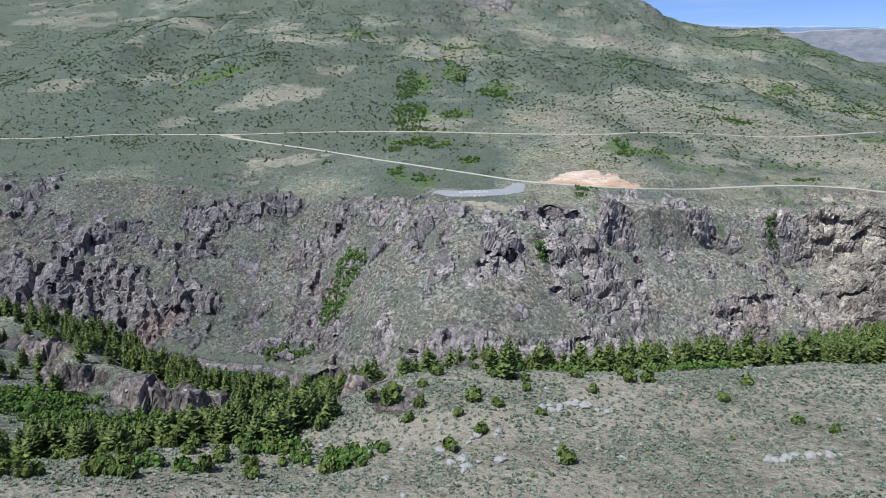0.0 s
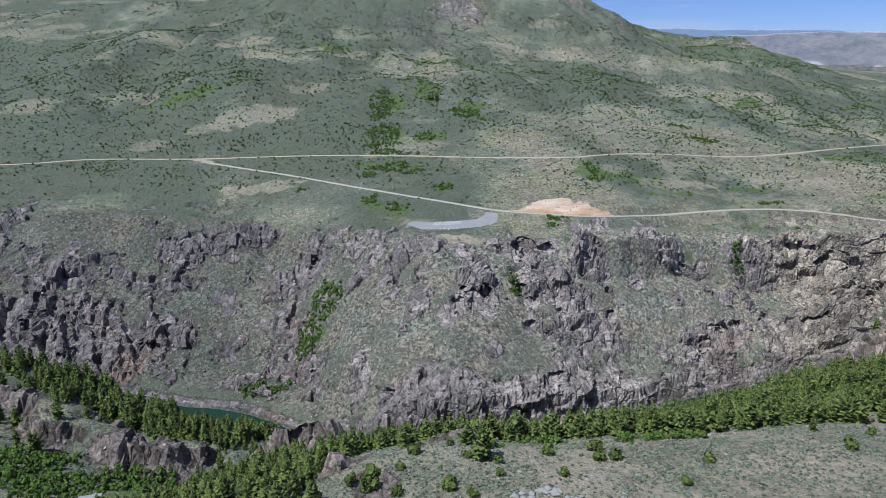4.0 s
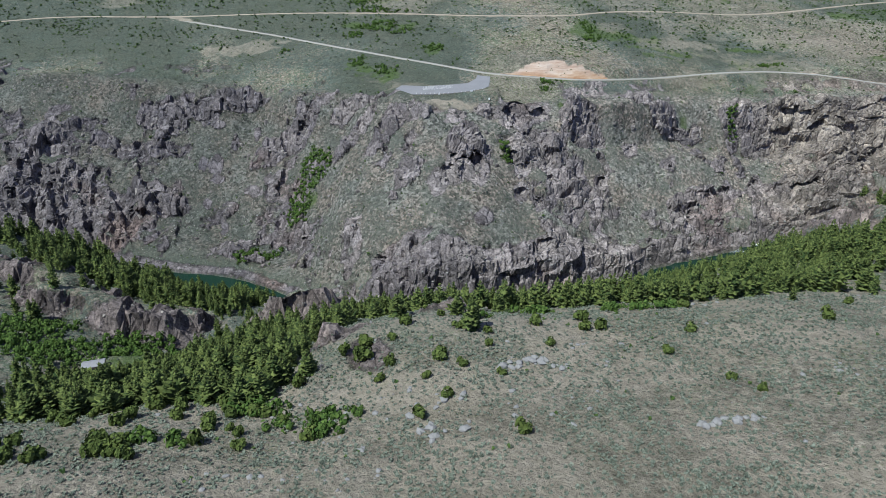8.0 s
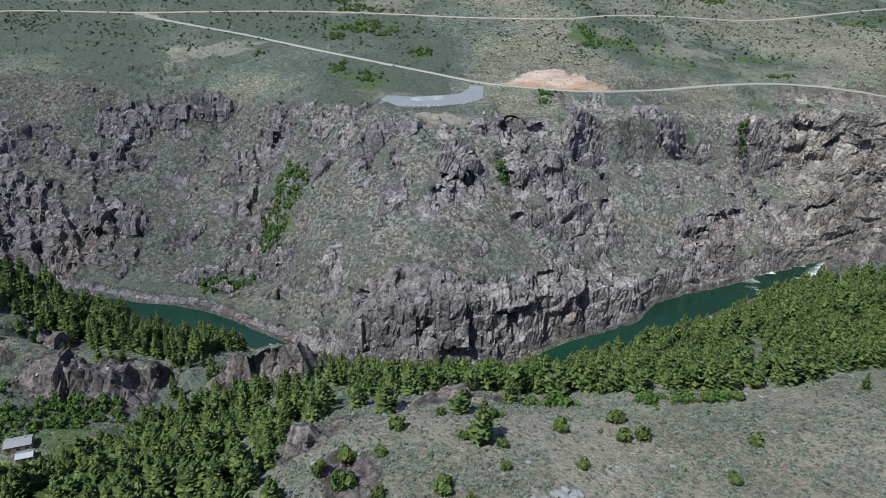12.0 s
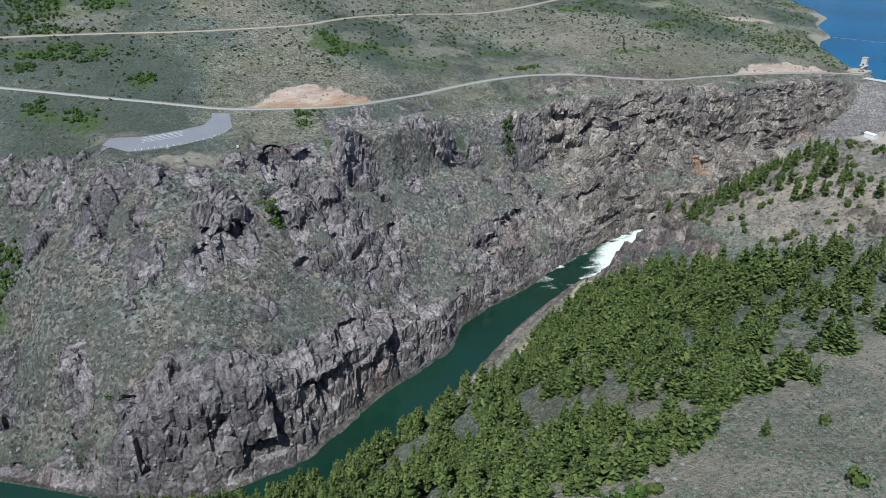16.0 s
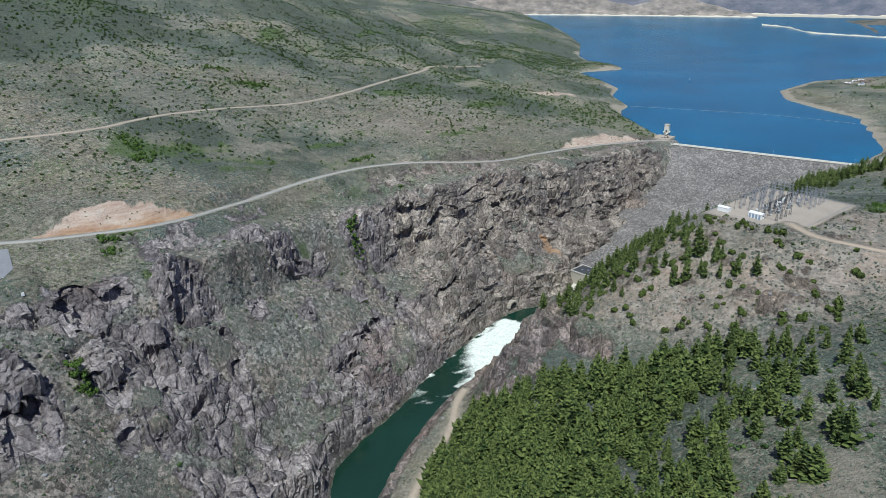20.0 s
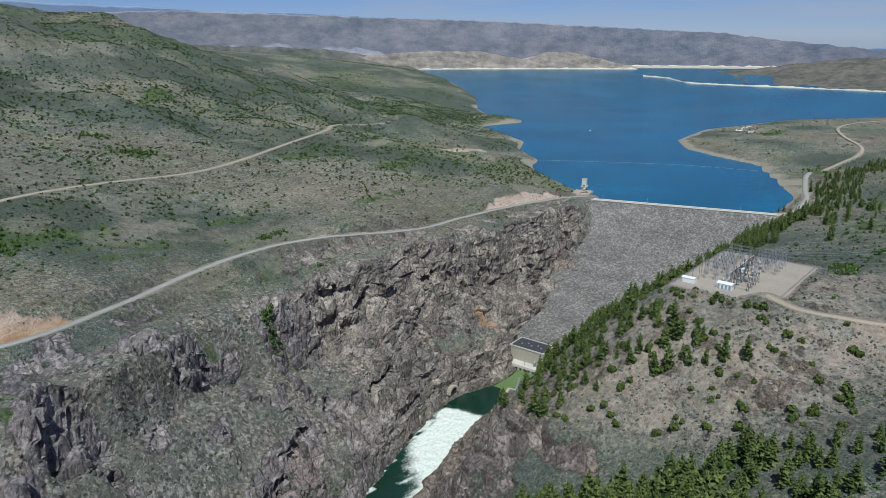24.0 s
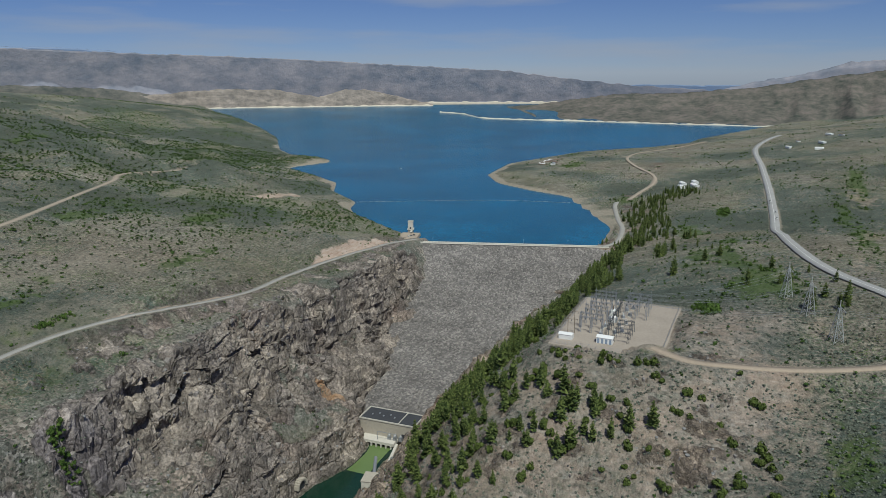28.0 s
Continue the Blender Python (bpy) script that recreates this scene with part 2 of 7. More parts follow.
    crack = n.voronoi(0.11, n.stretch(1, 1, 0.5), "DISTANCE_TO_EDGE")
    crack2 = n.voronoi(0.4, n.stretch(1, 1, 0.6), "DISTANCE_TO_EDGE")
    dark = n.math("MULTIPLY", n.ramp(crack, (0.0, 0.5), (0.04, 1.0)), n.ramp(crack2, (0.0, 0.7), (0.06, 1.0)))
    stone = n.mix(n.ramp(n.noise(0.05, 2), (0.4, 0.4), (0.6, 1.0)), stone, n.mix(1.0, stone, dark, "MULTIPLY"))
    edge = n.ramp(n.math("ADD", rock, n.math("MULTIPLY", n.math("SUBTRACT", n.noise(0.22, 7, 0.78), 0.5), 2.0)), (0.30, 0.0), (0.68, 1.0))
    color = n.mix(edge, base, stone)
    rel_rock = n.math("ADD", n.math("MULTIPLY", n.noise(0.35, 8, 0.7), 1.0), n.math("MULTIPLY", n.ramp(crack, (0.0, 0.0), (0.12, 1.0)), 0.5))
    rel_soil = n.math("ADD", n.math("MULTIPLY", n.noise(0.9, 6, 0.7), 0.8), n.math("MULTIPLY", spots, -0.5))
    relief = n.mix(edge, rel_soil, rel_rock)
    return n.finish(color, 0.93, n.bump(relief, 1.0, 2.0), 0, 0.12)


def water_material(name, deep, scale, rough, strength):
    n = Nodes(name)
    ripples = n.math("ADD", n.noise(scale, 5, 0.6, n.stretch(1, 1, 1)), n.math("MULTIPLY", n.noise(scale * 0.12, 3), 0.8))
    col = n.mix(n.ramp(n.noise(scale * 0.02, 4), (0.35, 0.0), (0.65, 1.0)), tuple(c * 0.8 for c in deep), tuple(c * 1.2 for c in deep))
    return n.finish(col, rough, n.bump(ripples, strength, 0.3), 0, 0.35)


def foam_material():
    n = Nodes("white_water")
    f = n.noise(0.35, 8, 0.7, n.stretch(1, 1, 1))
    att = n.tree.nodes.new("ShaderNodeAttribute")
    att.attribute_name = "froth"
    wisps = n.math("ADD", n.math("MULTIPLY", n.noise(0.5, 8, 0.75), 0.5), n.math("MULTIPLY", n.noise(0.12, 5, 0.65), 0.5))
    n.link(n.ramp(n.math("ADD", att.outputs["Fac"], n.math("MULTIPLY", n.math("SUBTRACT", wisps, 0.5), 1.6)), (0.15, 0.0), (0.75, 1.0)), n.shader.inputs["Alpha"])
    col = n.ramp(f, (0.3, (0.56, 0.65, 0.55)), (0.55, (0.87, 0.90, 0.84)))
    return n.finish(col, 0.6, n.bump(f, 1.0, 1.5), 0, 0.3)


def leaf_material(name, low, high, size=0.7):
    n = Nodes(name)
    rnd = n.tree.nodes.new("ShaderNodeObjectInfo").outputs["Random"]
    isl = n.tree.nodes.new("ShaderNodeNewGeometry").outputs["Random Per Island"]
    both = n.math("FRACT", n.math("ADD", rnd, isl))
    f = n.math("ADD", n.math("MULTIPLY", n.noise(size, 4, 0.7), 0.55), n.math("MULTIPLY", both, 0.45))
    return n.finish(n.ramp(f, (0.25, low), (0.75, high)), 0.85, None, 0, 0.15)


def bark_material():
    n = Nodes("bark")
    return n.finish(n.ramp(n.noise(3, 5, 0.6, n.stretch(1, 1, 0.2)), (0.3, (0.07, 0.055, 0.04)), (0.7, (0.17, 0.14, 0.11))), 0.9, None, 0, 0.1)


def asphalt_material(name, tone):
    n = Nodes(name)
    f = n.math("ADD", n.math("MULTIPLY", n.noise(0.5, 6, 0.7), 0.6), n.math("MULTIPLY", n.noise(0.06, 3), 0.4))
    return n.finish(n.ramp(f, (0.3, tuple(c * 0.82 for c in tone)), (0.7, tuple(c * 1.15 for c in tone))), 0.9, None, 0, 0.2)


def riprap_material():
    n = Nodes("dam_rockfill")
    v = n.voronoi(0.45, None, "F1", "Color")
    grey = n.ramp(n.put("ShaderNodeSeparateColor", Color=v).outputs["Red"], (0.1, (0.15, 0.14, 0.135)), (0.6, (0.215, 0.20, 0.19)), (1.0, (0.34, 0.315, 0.29)))
    big = n.ramp(n.noise(0.03, 4), (0.35, 0.82), (0.65, 1.1))
    band = n.ramp(n.noise(0.035, 4, 0.6, n.stretch(0.15, 0.15, 4.0)), (0.35, 0.85), (0.65, 1.08))
    col = n.mix(1.0, n.mix(1.0, grey, big, "MULTIPLY"), band, "MULTIPLY")
    d = n.voronoi(0.45)
    return n.finish(col, 0.92, n.bump(n.math("SUBTRACT", 1.0, d), 1.0, 1.2), 0, 0.15)


M_GROUND = ground_material()
M_RIVER = water_material("river_water", (0.009, 0.034, 0.022), 0.35, 0.12, 0.35)
M_LAKE = water_material("lake_water", (0.0, 0.10, 0.195), 0.25, 0.25, 0.5)
M_TAIL = water_material("tailrace_water", (0.13, 0.19, 0.07), 0.4, 0.2, 0.5)
M_FOAM = foam_material()
M_FIR = leaf_material("fir_needles", (0.022, 0.044, 0.014), (0.16, 0.195, 0.058))
M_JUNIPER = leaf_material("juniper_foliage", (0.045, 0.07, 0.018), (0.13, 0.165, 0.045))
M_SAGE = leaf_material("sagebrush_foliage", (0.066, 0.080, 0.061), (0.225, 0.25, 0.197), 0.3)
M_OAK = leaf_material("scrub_oak_foliage", (0.032, 0.062, 0.02), (0.095, 0.145, 0.04), 0.3)
M_LUSH = leaf_material("fresh_leaves", (0.032, 0.066, 0.014), (0.11, 0.17, 0.04), 0.4)
def stone_material():
    n = Nodes("outcrop_stone")
    rnd = n.tree.nodes.new("ShaderNodeNewGeometry").outputs["Random Per Island"]
    tone = n.ramp(n.math("ADD", n.math("MULTIPLY", n.noise(0.08, 6, 0.65), 0.6), n.math("MULTIPLY", rnd, 0.4)), (0.28, (0.13, 0.12, 0.118)), (0.5, (0.26, 0.235, 0.222)), (0.72, (0.41, 0.375, 0.345)))
    flaw = n.ramp(n.noise(0.6, 7, 0.7), (0.32, 0.45), (0.6, 1.05))
    return n.finish(n.mix(1.0, tone, flaw, "MULTIPLY"), 0.93, n.bump(n.noise(0.7, 7, 0.7), 1.0, 0.8), 0, 0.12)


M_STONE = stone_material()
M_DEAD = plain("dead_branches", (0.27, 0.255, 0.25), 0.9, 0, 0.2)
M_BARK = bark_material()
M_ROAD = asphalt_material("road_surface", (0.36, 0.345, 0.315))
M_LOT = asphalt_material("lot_asphalt", (0.24, 0.24, 0.255))
M_HIGHWAY = asphalt_material("highway_asphalt", (0.36, 0.355, 0.345))
M_GRAVEL = asphalt_material("gravel_surface", (0.40, 0.335, 0.265))
M_DIRT = asphalt_material("dirt_track", (0.38, 0.31, 0.24))
M_DAM = riprap_material()
M_PAINT = plain("white_line_paint", (0.72, 0.72, 0.70), 0.8)
M_YARD = asphalt_material("yard_gravel", (0.37, 0.32, 0.27))
M_PYLON = plain("pale_steel_poles", (0.52, 0.53, 0.53), 0.6, 0, 0.1, 1.0)
M_CONCRETE = plain("weathered_concrete", (0.43, 0.39, 0.33), 0.85, 0, 0.14, 0.4)
M_PALE = plain("pale_concrete", (0.58, 0.55, 0.49), 0.85, 0, 0.1, 0.5)
M_ROOF = plain("dark_roof_panel", (0.055, 0.058, 0.066), 0.8, 0, 0.2, 0.4)
M_STEEL = plain("galvanised_steel", (0.36, 0.38, 0.41), 0.5, 0.55, 0.12, 1.0)
M_DARKSTEEL = plain("dark_steel", (0.11, 0.12, 0.135), 0.6, 0.4, 0.15, 1.0)
M_WHITE = plain("white_sheet_metal", (0.78, 0.78, 0.77), 0.5, 0, 0.05, 0.8)
M_BLUE = plain("blue_grey_panel", (0.25, 0.32, 0.42), 0.6, 0, 0.08, 0.8)
M_GLASS = plain("dark_window", (0.03, 0.035, 0.045), 0.15, 0, 0.1, 1.0, 0.5)
M_BROWN = plain("brown_roof", (0.17, 0.13, 0.10), 0.85, 0, 0.15, 0.6)
M_GREYROOF = plain("weathered_grey_roof", (0.25, 0.25, 0.265), 0.8, 0, 0.18, 0.5)
M_WOODWALL = plain("timber_wall", (0.24, 0.19, 0.145), 0.85, 0, 0.15, 0.6)
M_BOULDER = plain("pale_boulder", (0.25, 0.245, 0.24), 0.92, 0, 0.22, 0.5)


# ---------------------------------------------------------------- the lie of the land
RIVER_Z = -98.0


def smooth(a, b, v):
    t = np.clip((v - a) / (b - a), 0.0, 1.0)
    return t * t * (3 - 2 * t)


def curve(*pairs):
    """A soft line through a few plan points: x to y."""
    px = np.array(pairs[0::2], float)
    py = np.array(pairs[1::2], float)

    def at(x):
        x = np.asarray(x, float)
        return sum(np.interp(x + o, px, py) for o in (-12, -6, 0, 6, 12)) / 5
    return at


def spline(points, stiff=0.0):
    """Thin-plate surface over a handful of spot heights."""
    p = np.array(points, float)
    n = len(p)
    c = p[:, :2] / 1000

    def kernel(d2):
        return 0.5 * d2 * np.log(d2 + 1e-9)
    d2 = ((c[:, None] - c[None]) ** 2).sum(2)
    a = np.zeros((n + 3, n + 3))
    a[:n, :n] = kernel(d2) + stiff * np.eye(n)
    a[:n, n] = a[n, :n] = 1
    a[:n, n + 1:] = c
    a[n + 1:, :n] = c.T
    w = np.linalg.solve(a, np.concatenate([p[:, 2], np.zeros(3)]))

    def at(x, y):
        x, y = np.asarray(x, float) / 1000, np.asarray(y, float) / 1000
        z = w[n] + w[n + 1] * x + w[n + 2] * y
        for i in range(n):
            z = z + w[i] * kernel((x - c[i, 0]) ** 2 + (y - c[i, 1]) ** 2)
        return z
    return at


def lattice(ix, iy, seed):
    h = (ix.astype(np.int64) * 374761393 + iy.astype(np.int64) * 668265263 + seed * 974634777) & 0x7FFFFFFF
    h = ((h ^ (h >> 13)) * 1274126177) & 0x7FFFFFFF
    return ((h ^ (h >> 16)) & 0xFFFFFF) / float(0xFFFFFF)


def value_noise(x, y, seed=0):
    ix, iy = np.floor(x), np.floor(y)
    fx, fy = x - ix, y - iy
    fx, fy = fx * fx * (3 - 2 * fx), fy * fy * (3 - 2 * fy)
    a, b = lattice(ix, iy, seed), lattice(ix + 1, iy, seed)
    c, d = lattice(ix, iy + 1, seed), lattice(ix + 1, iy + 1, seed)
    return (a + (b - a) * fx + (c - a) * fy + (a - b - c + d) * fx * fy) * 2 - 1


def fbm(x, y, size, octaves=4, seed=0, gain=0.5):
    x, y = np.asarray(x, float) / size, np.asarray(y, float) / size
    total, amp = 0.0, 1.0
    for o in range(octaves):
        total = total + amp * value_noise(x * 2 ** o + 17.3 * o, y * 2 ** o - 9.1 * o, seed + o)
        amp *= gain
    return total


def cells(x, y, size, seed=0):
    """Nearest-cell noise: the distance to the cell's edge and a random number for the cell."""
    x, y = np.asarray(x, float) / size, np.asarray(y, float) / size
    ix, iy = np.floor(x), np.floor(y)
    d1 = np.full(x.shape, 9.0)
    d2 = np.full(x.shape, 9.0)
    pick = np.zeros(x.shape)
    for ox in (-1, 0, 1):
        for oy in (-1, 0, 1):
            cx, cy = ix + ox, iy + oy
            qx = cx + 0.15 + 0.7 * lattice(cx, cy, seed)
            qy = cy + 0.15 + 0.7 * lattice(cx, cy, seed + 5)
            d = (x - qx) ** 2 + (y - qy) ** 2
            near = d < d1
            d2 = np.where(near, d1, np.minimum(d2, d))
            pick = np.where(near, lattice(cx, cy, seed + 9), pick)
            d1 = np.where(near, d, d1)
    return np.sqrt(d2) - np.sqrt(d1), pick


def plates(x, y, size, seed=0):
    """Like cells, with a third value: the height over the cell of a plane tilted at random."""
    x, y = np.asarray(x, float) / size, np.asarray(y, float) / size
    ix, iy = np.floor(x), np.floor(y)
    d1 = np.full(x.shape, 9.0)
    d2 = np.full(x.shape, 9.0)
    pick, tip = np.zeros(x.shape), np.zeros(x.shape)
    for ox in (-1, 0, 1):
        for oy in (-1, 0, 1):
            cx, cy = ix + ox, iy + oy
            qx = cx + 0.1 + 0.8 * lattice(cx, cy, seed)
            qy = cy + 0.1 + 0.8 * lattice(cx, cy, seed + 5)
            d = np.maximum(np.abs(x - qx), 0.8 * np.abs(y - qy)) + 0.25 * np.hypot(x - qx, y - qy)
            near = d < d1
            d2 = np.where(near, d1, np.minimum(d2, d))
            pick = np.where(near, lattice(cx, cy, seed + 9), pick)
            tip = np.where(near, (x - qx) * (lattice(cx, cy, seed + 13) * 2 - 0.6) + (y - qy) * (lattice(cx, cy, seed + 17) * 2 - 1), tip)
            d1 = np.where(near, d, d1)
    return d2 - d1, pick, tip


def saw(x, size, seed):
    """Uneven saw teeth: rising slowly, falling at once."""
    s = x / size
    k = np.floor(s)
    cut = 0.35 + 0.65 * lattice(k, k * 0 + 3, seed + 1)
    f = np.clip((s - k) / cut, 0, 1.15)
    f = np.where(f > 1, np.clip(1 - (f - 1) * 9, 0, 1), f)
    return f * (0.25 + 0.75 * lattice(k, k * 0, seed))


north_bank = curve(-900, 800, -450, 752, -330, 715, -245, 688, -182, 672, -105, 617, -54, 576, 10, 549, 68, 553, 148, 602, 192, 617,
                   226, 631, 244, 662, 290, 680, 340, 696, 413, 724, 473, 744, 530, 757, 560, 761, 602, 744, 645, 743, 700, 775, 900, 790, 1100, 800)
south_bank = curve(-900, 745, -450, 700, -330, 672, -217, 640, -132, 603, -42, 552, 10, 515, 60, 508, 122, 531, 229, 591, 284, 629,
                   354, 662, 400, 676, 441, 692, 542, 712, 597, 714, 645, 716, 700, 712, 900, 690, 1100, 640)
# the north wall, station by station: top of the lower cliff, foot of the upper cliff, rim (plan y and height)
STATION = (-900, -410, -330, -216, -124, -50, 27, 128, 230, 337, 440, 523, 610, 720, 855, 969, 1075)
low_y = curve(*[v for p in zip(STATION, (820, 784, 768, 745, 700, 612, 578, 622, 672, 714, 758, 788, 785, 795, 806, 825, 845)) for v in p])
low_z = curve(*[v for p in zip(STATION, (-60, -50, -72, -78, -76, -45, -24, -45, -70, -70, -62, -38, -48, -55, -72, -40, -12)) for v in p])
mid_y = curve(*[v for p in zip(STATION, (890, 858, 850, 832, 800, 732, 682, 705, 758, 792, 800, 816, 818, 822, 828, 842, 862)) for v in p])
mid_z = curve(*[v for p in zip(STATION, (10, 0, -8, -4, -6, 12, 24, 16, 6, -16, -36, 0, -30, -44, -66, -18, -4)) for v in p])
rim_y = curve(*[v for p in zip(STATION, (980, 940, 918, 888, 850, 796, 752, 752, 796, 850, 858, 850, 856, 858, 852, 862, 884)) for v in p])
rim_z = curve(*[v for p in zip(STATION, (70, 60, 58, 55, 54, 62, 66, 55, 56, 40, 34, 38, 34, 27, 18, 13, 5)) for v in p])

upland = spline([
    (-1500, 900, 60), (-900, 980, 72), (-410, 940, 60), (-216, 890, 58), (-50, 800, 60), (40, 790, 69), (90, 850, 70), (180, 900, 80), (230, 826, 66),
    (337, 860, 52), (460, 915, 52), (559, 893, 51), (720, 880, 28), (969, 880, 10), (-365, 1137, 104), (250, 1070, 108), (600, 1120, 84),
    (26, 1361, 181), (-442, 1861, 315), (901, 1339, 84), (1000, 1090, 40), (1150, 1250, 38), (1500, 1600, 45)], 0.002)
upland_far = spline([
    (-3000, 900, 60), (-1500, 900, 60), (-600, 1100, 95), (0, 1150, 125), (600, 1120, 84), (1000, 1090, 40), (-442, 1861, 315), (26, 1361, 181), (901, 1339, 84),
    (1500, 1600, 45), (-1200, 1800, 230), (-1500, 2700, 480), (-700, 2700, 470), (250, 2500, 560), (780, 2150, 280), (712, 2300, 330), (607, 2300, 395), (860, 2400, 288), (1150, 2400, 322), (1520, 2450, 160),
    (2000, 2150, 45), (2300, 2900, 150), (1000, 3600, 330), (300, 4500, 380), (-3000, 4500, 250), (3000, 3600, 60), (4500, 4500, 10)], 0.002)
south_land = spline([
    (-217, 630, -92), (-132, 592, -92), (-42, 530, -72), (60, 490, -70), (122, 510, -75), (229, 570, -92), (284, 600, -90), (354, 640, -90), (420, 670, -86),
    (542, 695, -84), (645, 690, -80), (49, 243, 80), (26, 283, 78), (5, 238, 82), (125, 228, 82), (174, 265, 82), (91, 257, 79), (160, 306, 70), (212, 470, -12),
    (-32, 290, 72), (-30, 306, 64), (-69, 300, 48), (-128, 520, -50), (-29, 232, 68), (-109, 211, 80), (-73, 440, -10), (-199, 385, -13), (-227, 430, -14), (-160, 440, -35), (-215, 500, -34)], 0.0008)
south_east = spline([
    (160, 306, 70), (174, 265, 82), (212, 470, -12), (298, 412, 30), (409, 497, 14), (407, 596, -14), (312, 540, -28), (340, 562, -34), (372, 588, -38), (463, 551, 34), (446, 481, 38), (485, 550, 40), (486, 398, 56),
    (525, 453, 72), (565, 540, 70), (670, 472, 70), (610, 398, 74), (423, 400, 55), (354, 640, -90), (442, 680, -86), (542, 698, -84), (645, 690, -72),
    (284, 600, -90), (229, 570, -92), (690, 640, -12), (800, 590, 22), (950, 590, 18), (1125, 600, 8), (900, 480, 58), (250, 200, 88)], 0.0008)
shore_land = spline([
    (1125, 600, 8), (950, 590, 18), (800, 560, 40), (900, 480, 58), (610, 398, 76), (1300, 560, 14), (1561, 700, 6), (1880, 800, 14), (1880, 600, 26), (2400, 800, 8),
    (2300, 500, 34), (3000, 500, 8), (3700, 100, 8), (1200, 380, 50), (1000, 250, 72), (1500, 200, 78), (2400, 100, 95), (600, 0, 110), (0, -200, 120), (250, 200, 88),
    (5, 150, 90), (-300, 100, 95), (-1500, 0, 140), (-900, 500, 30), (-500, 450, 5), (1500, -900, 200), (3800, -900, 250), (-1500, -1500, 200)], 0.001)
north_shore = curve(1000, 870, 1060, 888, 1090, 905, 1150, 985, 1210, 1075, 1277, 1128, 1340, 1150, 1438, 1263, 1560, 1330, 1640, 1440, 1700, 1580, 1780, 1600, 1900, 1555, 1960, 1590, 1960, 1700, 2161, 1923,
                    2500, 2180, 2753, 2452, 2857, 2662, 3300, 3200, 4000, 4000, 5000, 5000)
south_shore = curve(1000, 600, 1138, 621, 1277, 626, 1400, 690, 1500, 742, 1561, 775, 1620, 880, 1684, 965, 1812, 1036, 2054, 1056, 2416, 941, 2768, 640, 3003, 600, 3338, 436, 3736, 226, 5000, -200)
EYE_Z = 252.0


def far_lift(x, y, z):
    """Beyond 2.6 km the distance is folded up: what lies farther off stands nearer, on the same line of sight."""
    r = np.hypot(x - 100, y - 400)
    far = r + 2100 * (np.clip(r - 2600, 0, 2600) / 1900) ** 2
    return EYE_Z - (EYE_Z - z) * r / np.maximum(far, 1)


def base_height(x, y):
    """Ground height without the fine relief."""
    x, y = np.asarray(x, float), np.asarray(y, float)
    nb, sb = north_bank(x), south_bank(x)
    # north: canyon wall, then upland
    ry, rz = rim_y(x), rim_z(x)
    ly, lz, my, mz = low_y(x), low_z(x), mid_y(x), mid_z(x)
    f = np.clip((y - nb) / (ly - nb), 0, 1)
    sheer = smooth(-70, -10, x) * smooth(290, 235, x) + 0.6 * smooth(390, 440, x) + 0.5 * smooth(-290, -330, x)
    lower = (1 - sheer) * f ** 0.8 + sheer * (0.84 * smooth(0.0, 0.40, f) + 0.16 * f)
    g = np.clip((y - my) / (ry - my), 0, 1)
    step = np.clip(0.42 + 0.75 * fbm(x, y * 0.3, 110, 3, 5), 0.0, 0.85) * (0.25 + 0.75 * smooth(30, 100, x))
    upper = (1 - step) * g + step * smooth(0.30, 0.70, g)
    wall = np.where(y < ly, RIVER_Z + 2 + (lz - RIVER_Z - 2) * lower, np.where(y < my, lz + (mz - lz) * (y - ly) / (my - ly), mz + (rz - mz) * upper))
    w = smooth(900, 1500, np.hypot(x - 150, (y - 850)))
    top = upland(x, y) * (1 - w) + upland_far(x, y) * w
    k = smooth(0, 70, y - ry)
    north = np.where(y < ry, wall, rz * (1 - k) + top * k)
    shore = north_shore(x)
    cap = (y - shore) * 0.30
    cap = np.where(cap > 0, 30 * (1 - np.exp(-cap / 30)) + 0.16 * np.maximum(y - shore, 0), cap)
    north = np.where(x > 1075, np.minimum(np.maximum(north, np.where(y > shore, 0.5 * np.minimum(cap, 20), north)), cap), north)
    # south
    wl = smooth(120, 240, x + 0.25 * (y - 300))
    near = south_land(x, y) * (1 - wl) + south_east(x, y) * wl
    we = np.maximum(np.maximum(smooth(620, 800, x - 0.4 * np.maximum(y - 520, 0)), smooth(190, 120, y)), smooth(-240, -420, x))
    south = near * (1 - we) + shore_land(x, y) * we
    south = south - 34 * smooth(572, 618, y) * smooth(700, 800, x) * smooth(1135, 1100, x)
    off = sb - y
    held = np.maximum(np.minimum(south, RIVER_Z + 2 + np.maximum(off, 0) * 1.5 + 6 * smooth(0, 6, off)),
                      RIVER_Z + 2 + np.minimum(np.maximum(off, 0) * 0.35, 8))
    south = np.where(x < 1000, held, south)
    edge = (south_shore(x) - y)
    cap = np.where(edge > 0, 12 * (1 - np.exp(-edge * 0.25 / 12)) + 0.10 * edge, edge * 0.25)
    south = np.where((x > 1120), np.minimum(np.maximum(south, np.where(edge > 0, 0.55 * cap, south)), cap), south)
    middle = np.where(x < 1100, (nb + sb) / 2, (north_shore(x) + south_shore(x)) / 2)
    z = np.where(y > middle, north, south)
    bed = (y < nb) & (y > sb) & (x < 660)
    z = np.where(bed, RIVER_Z - 4, z)
    return np.maximum(z, -125.0)


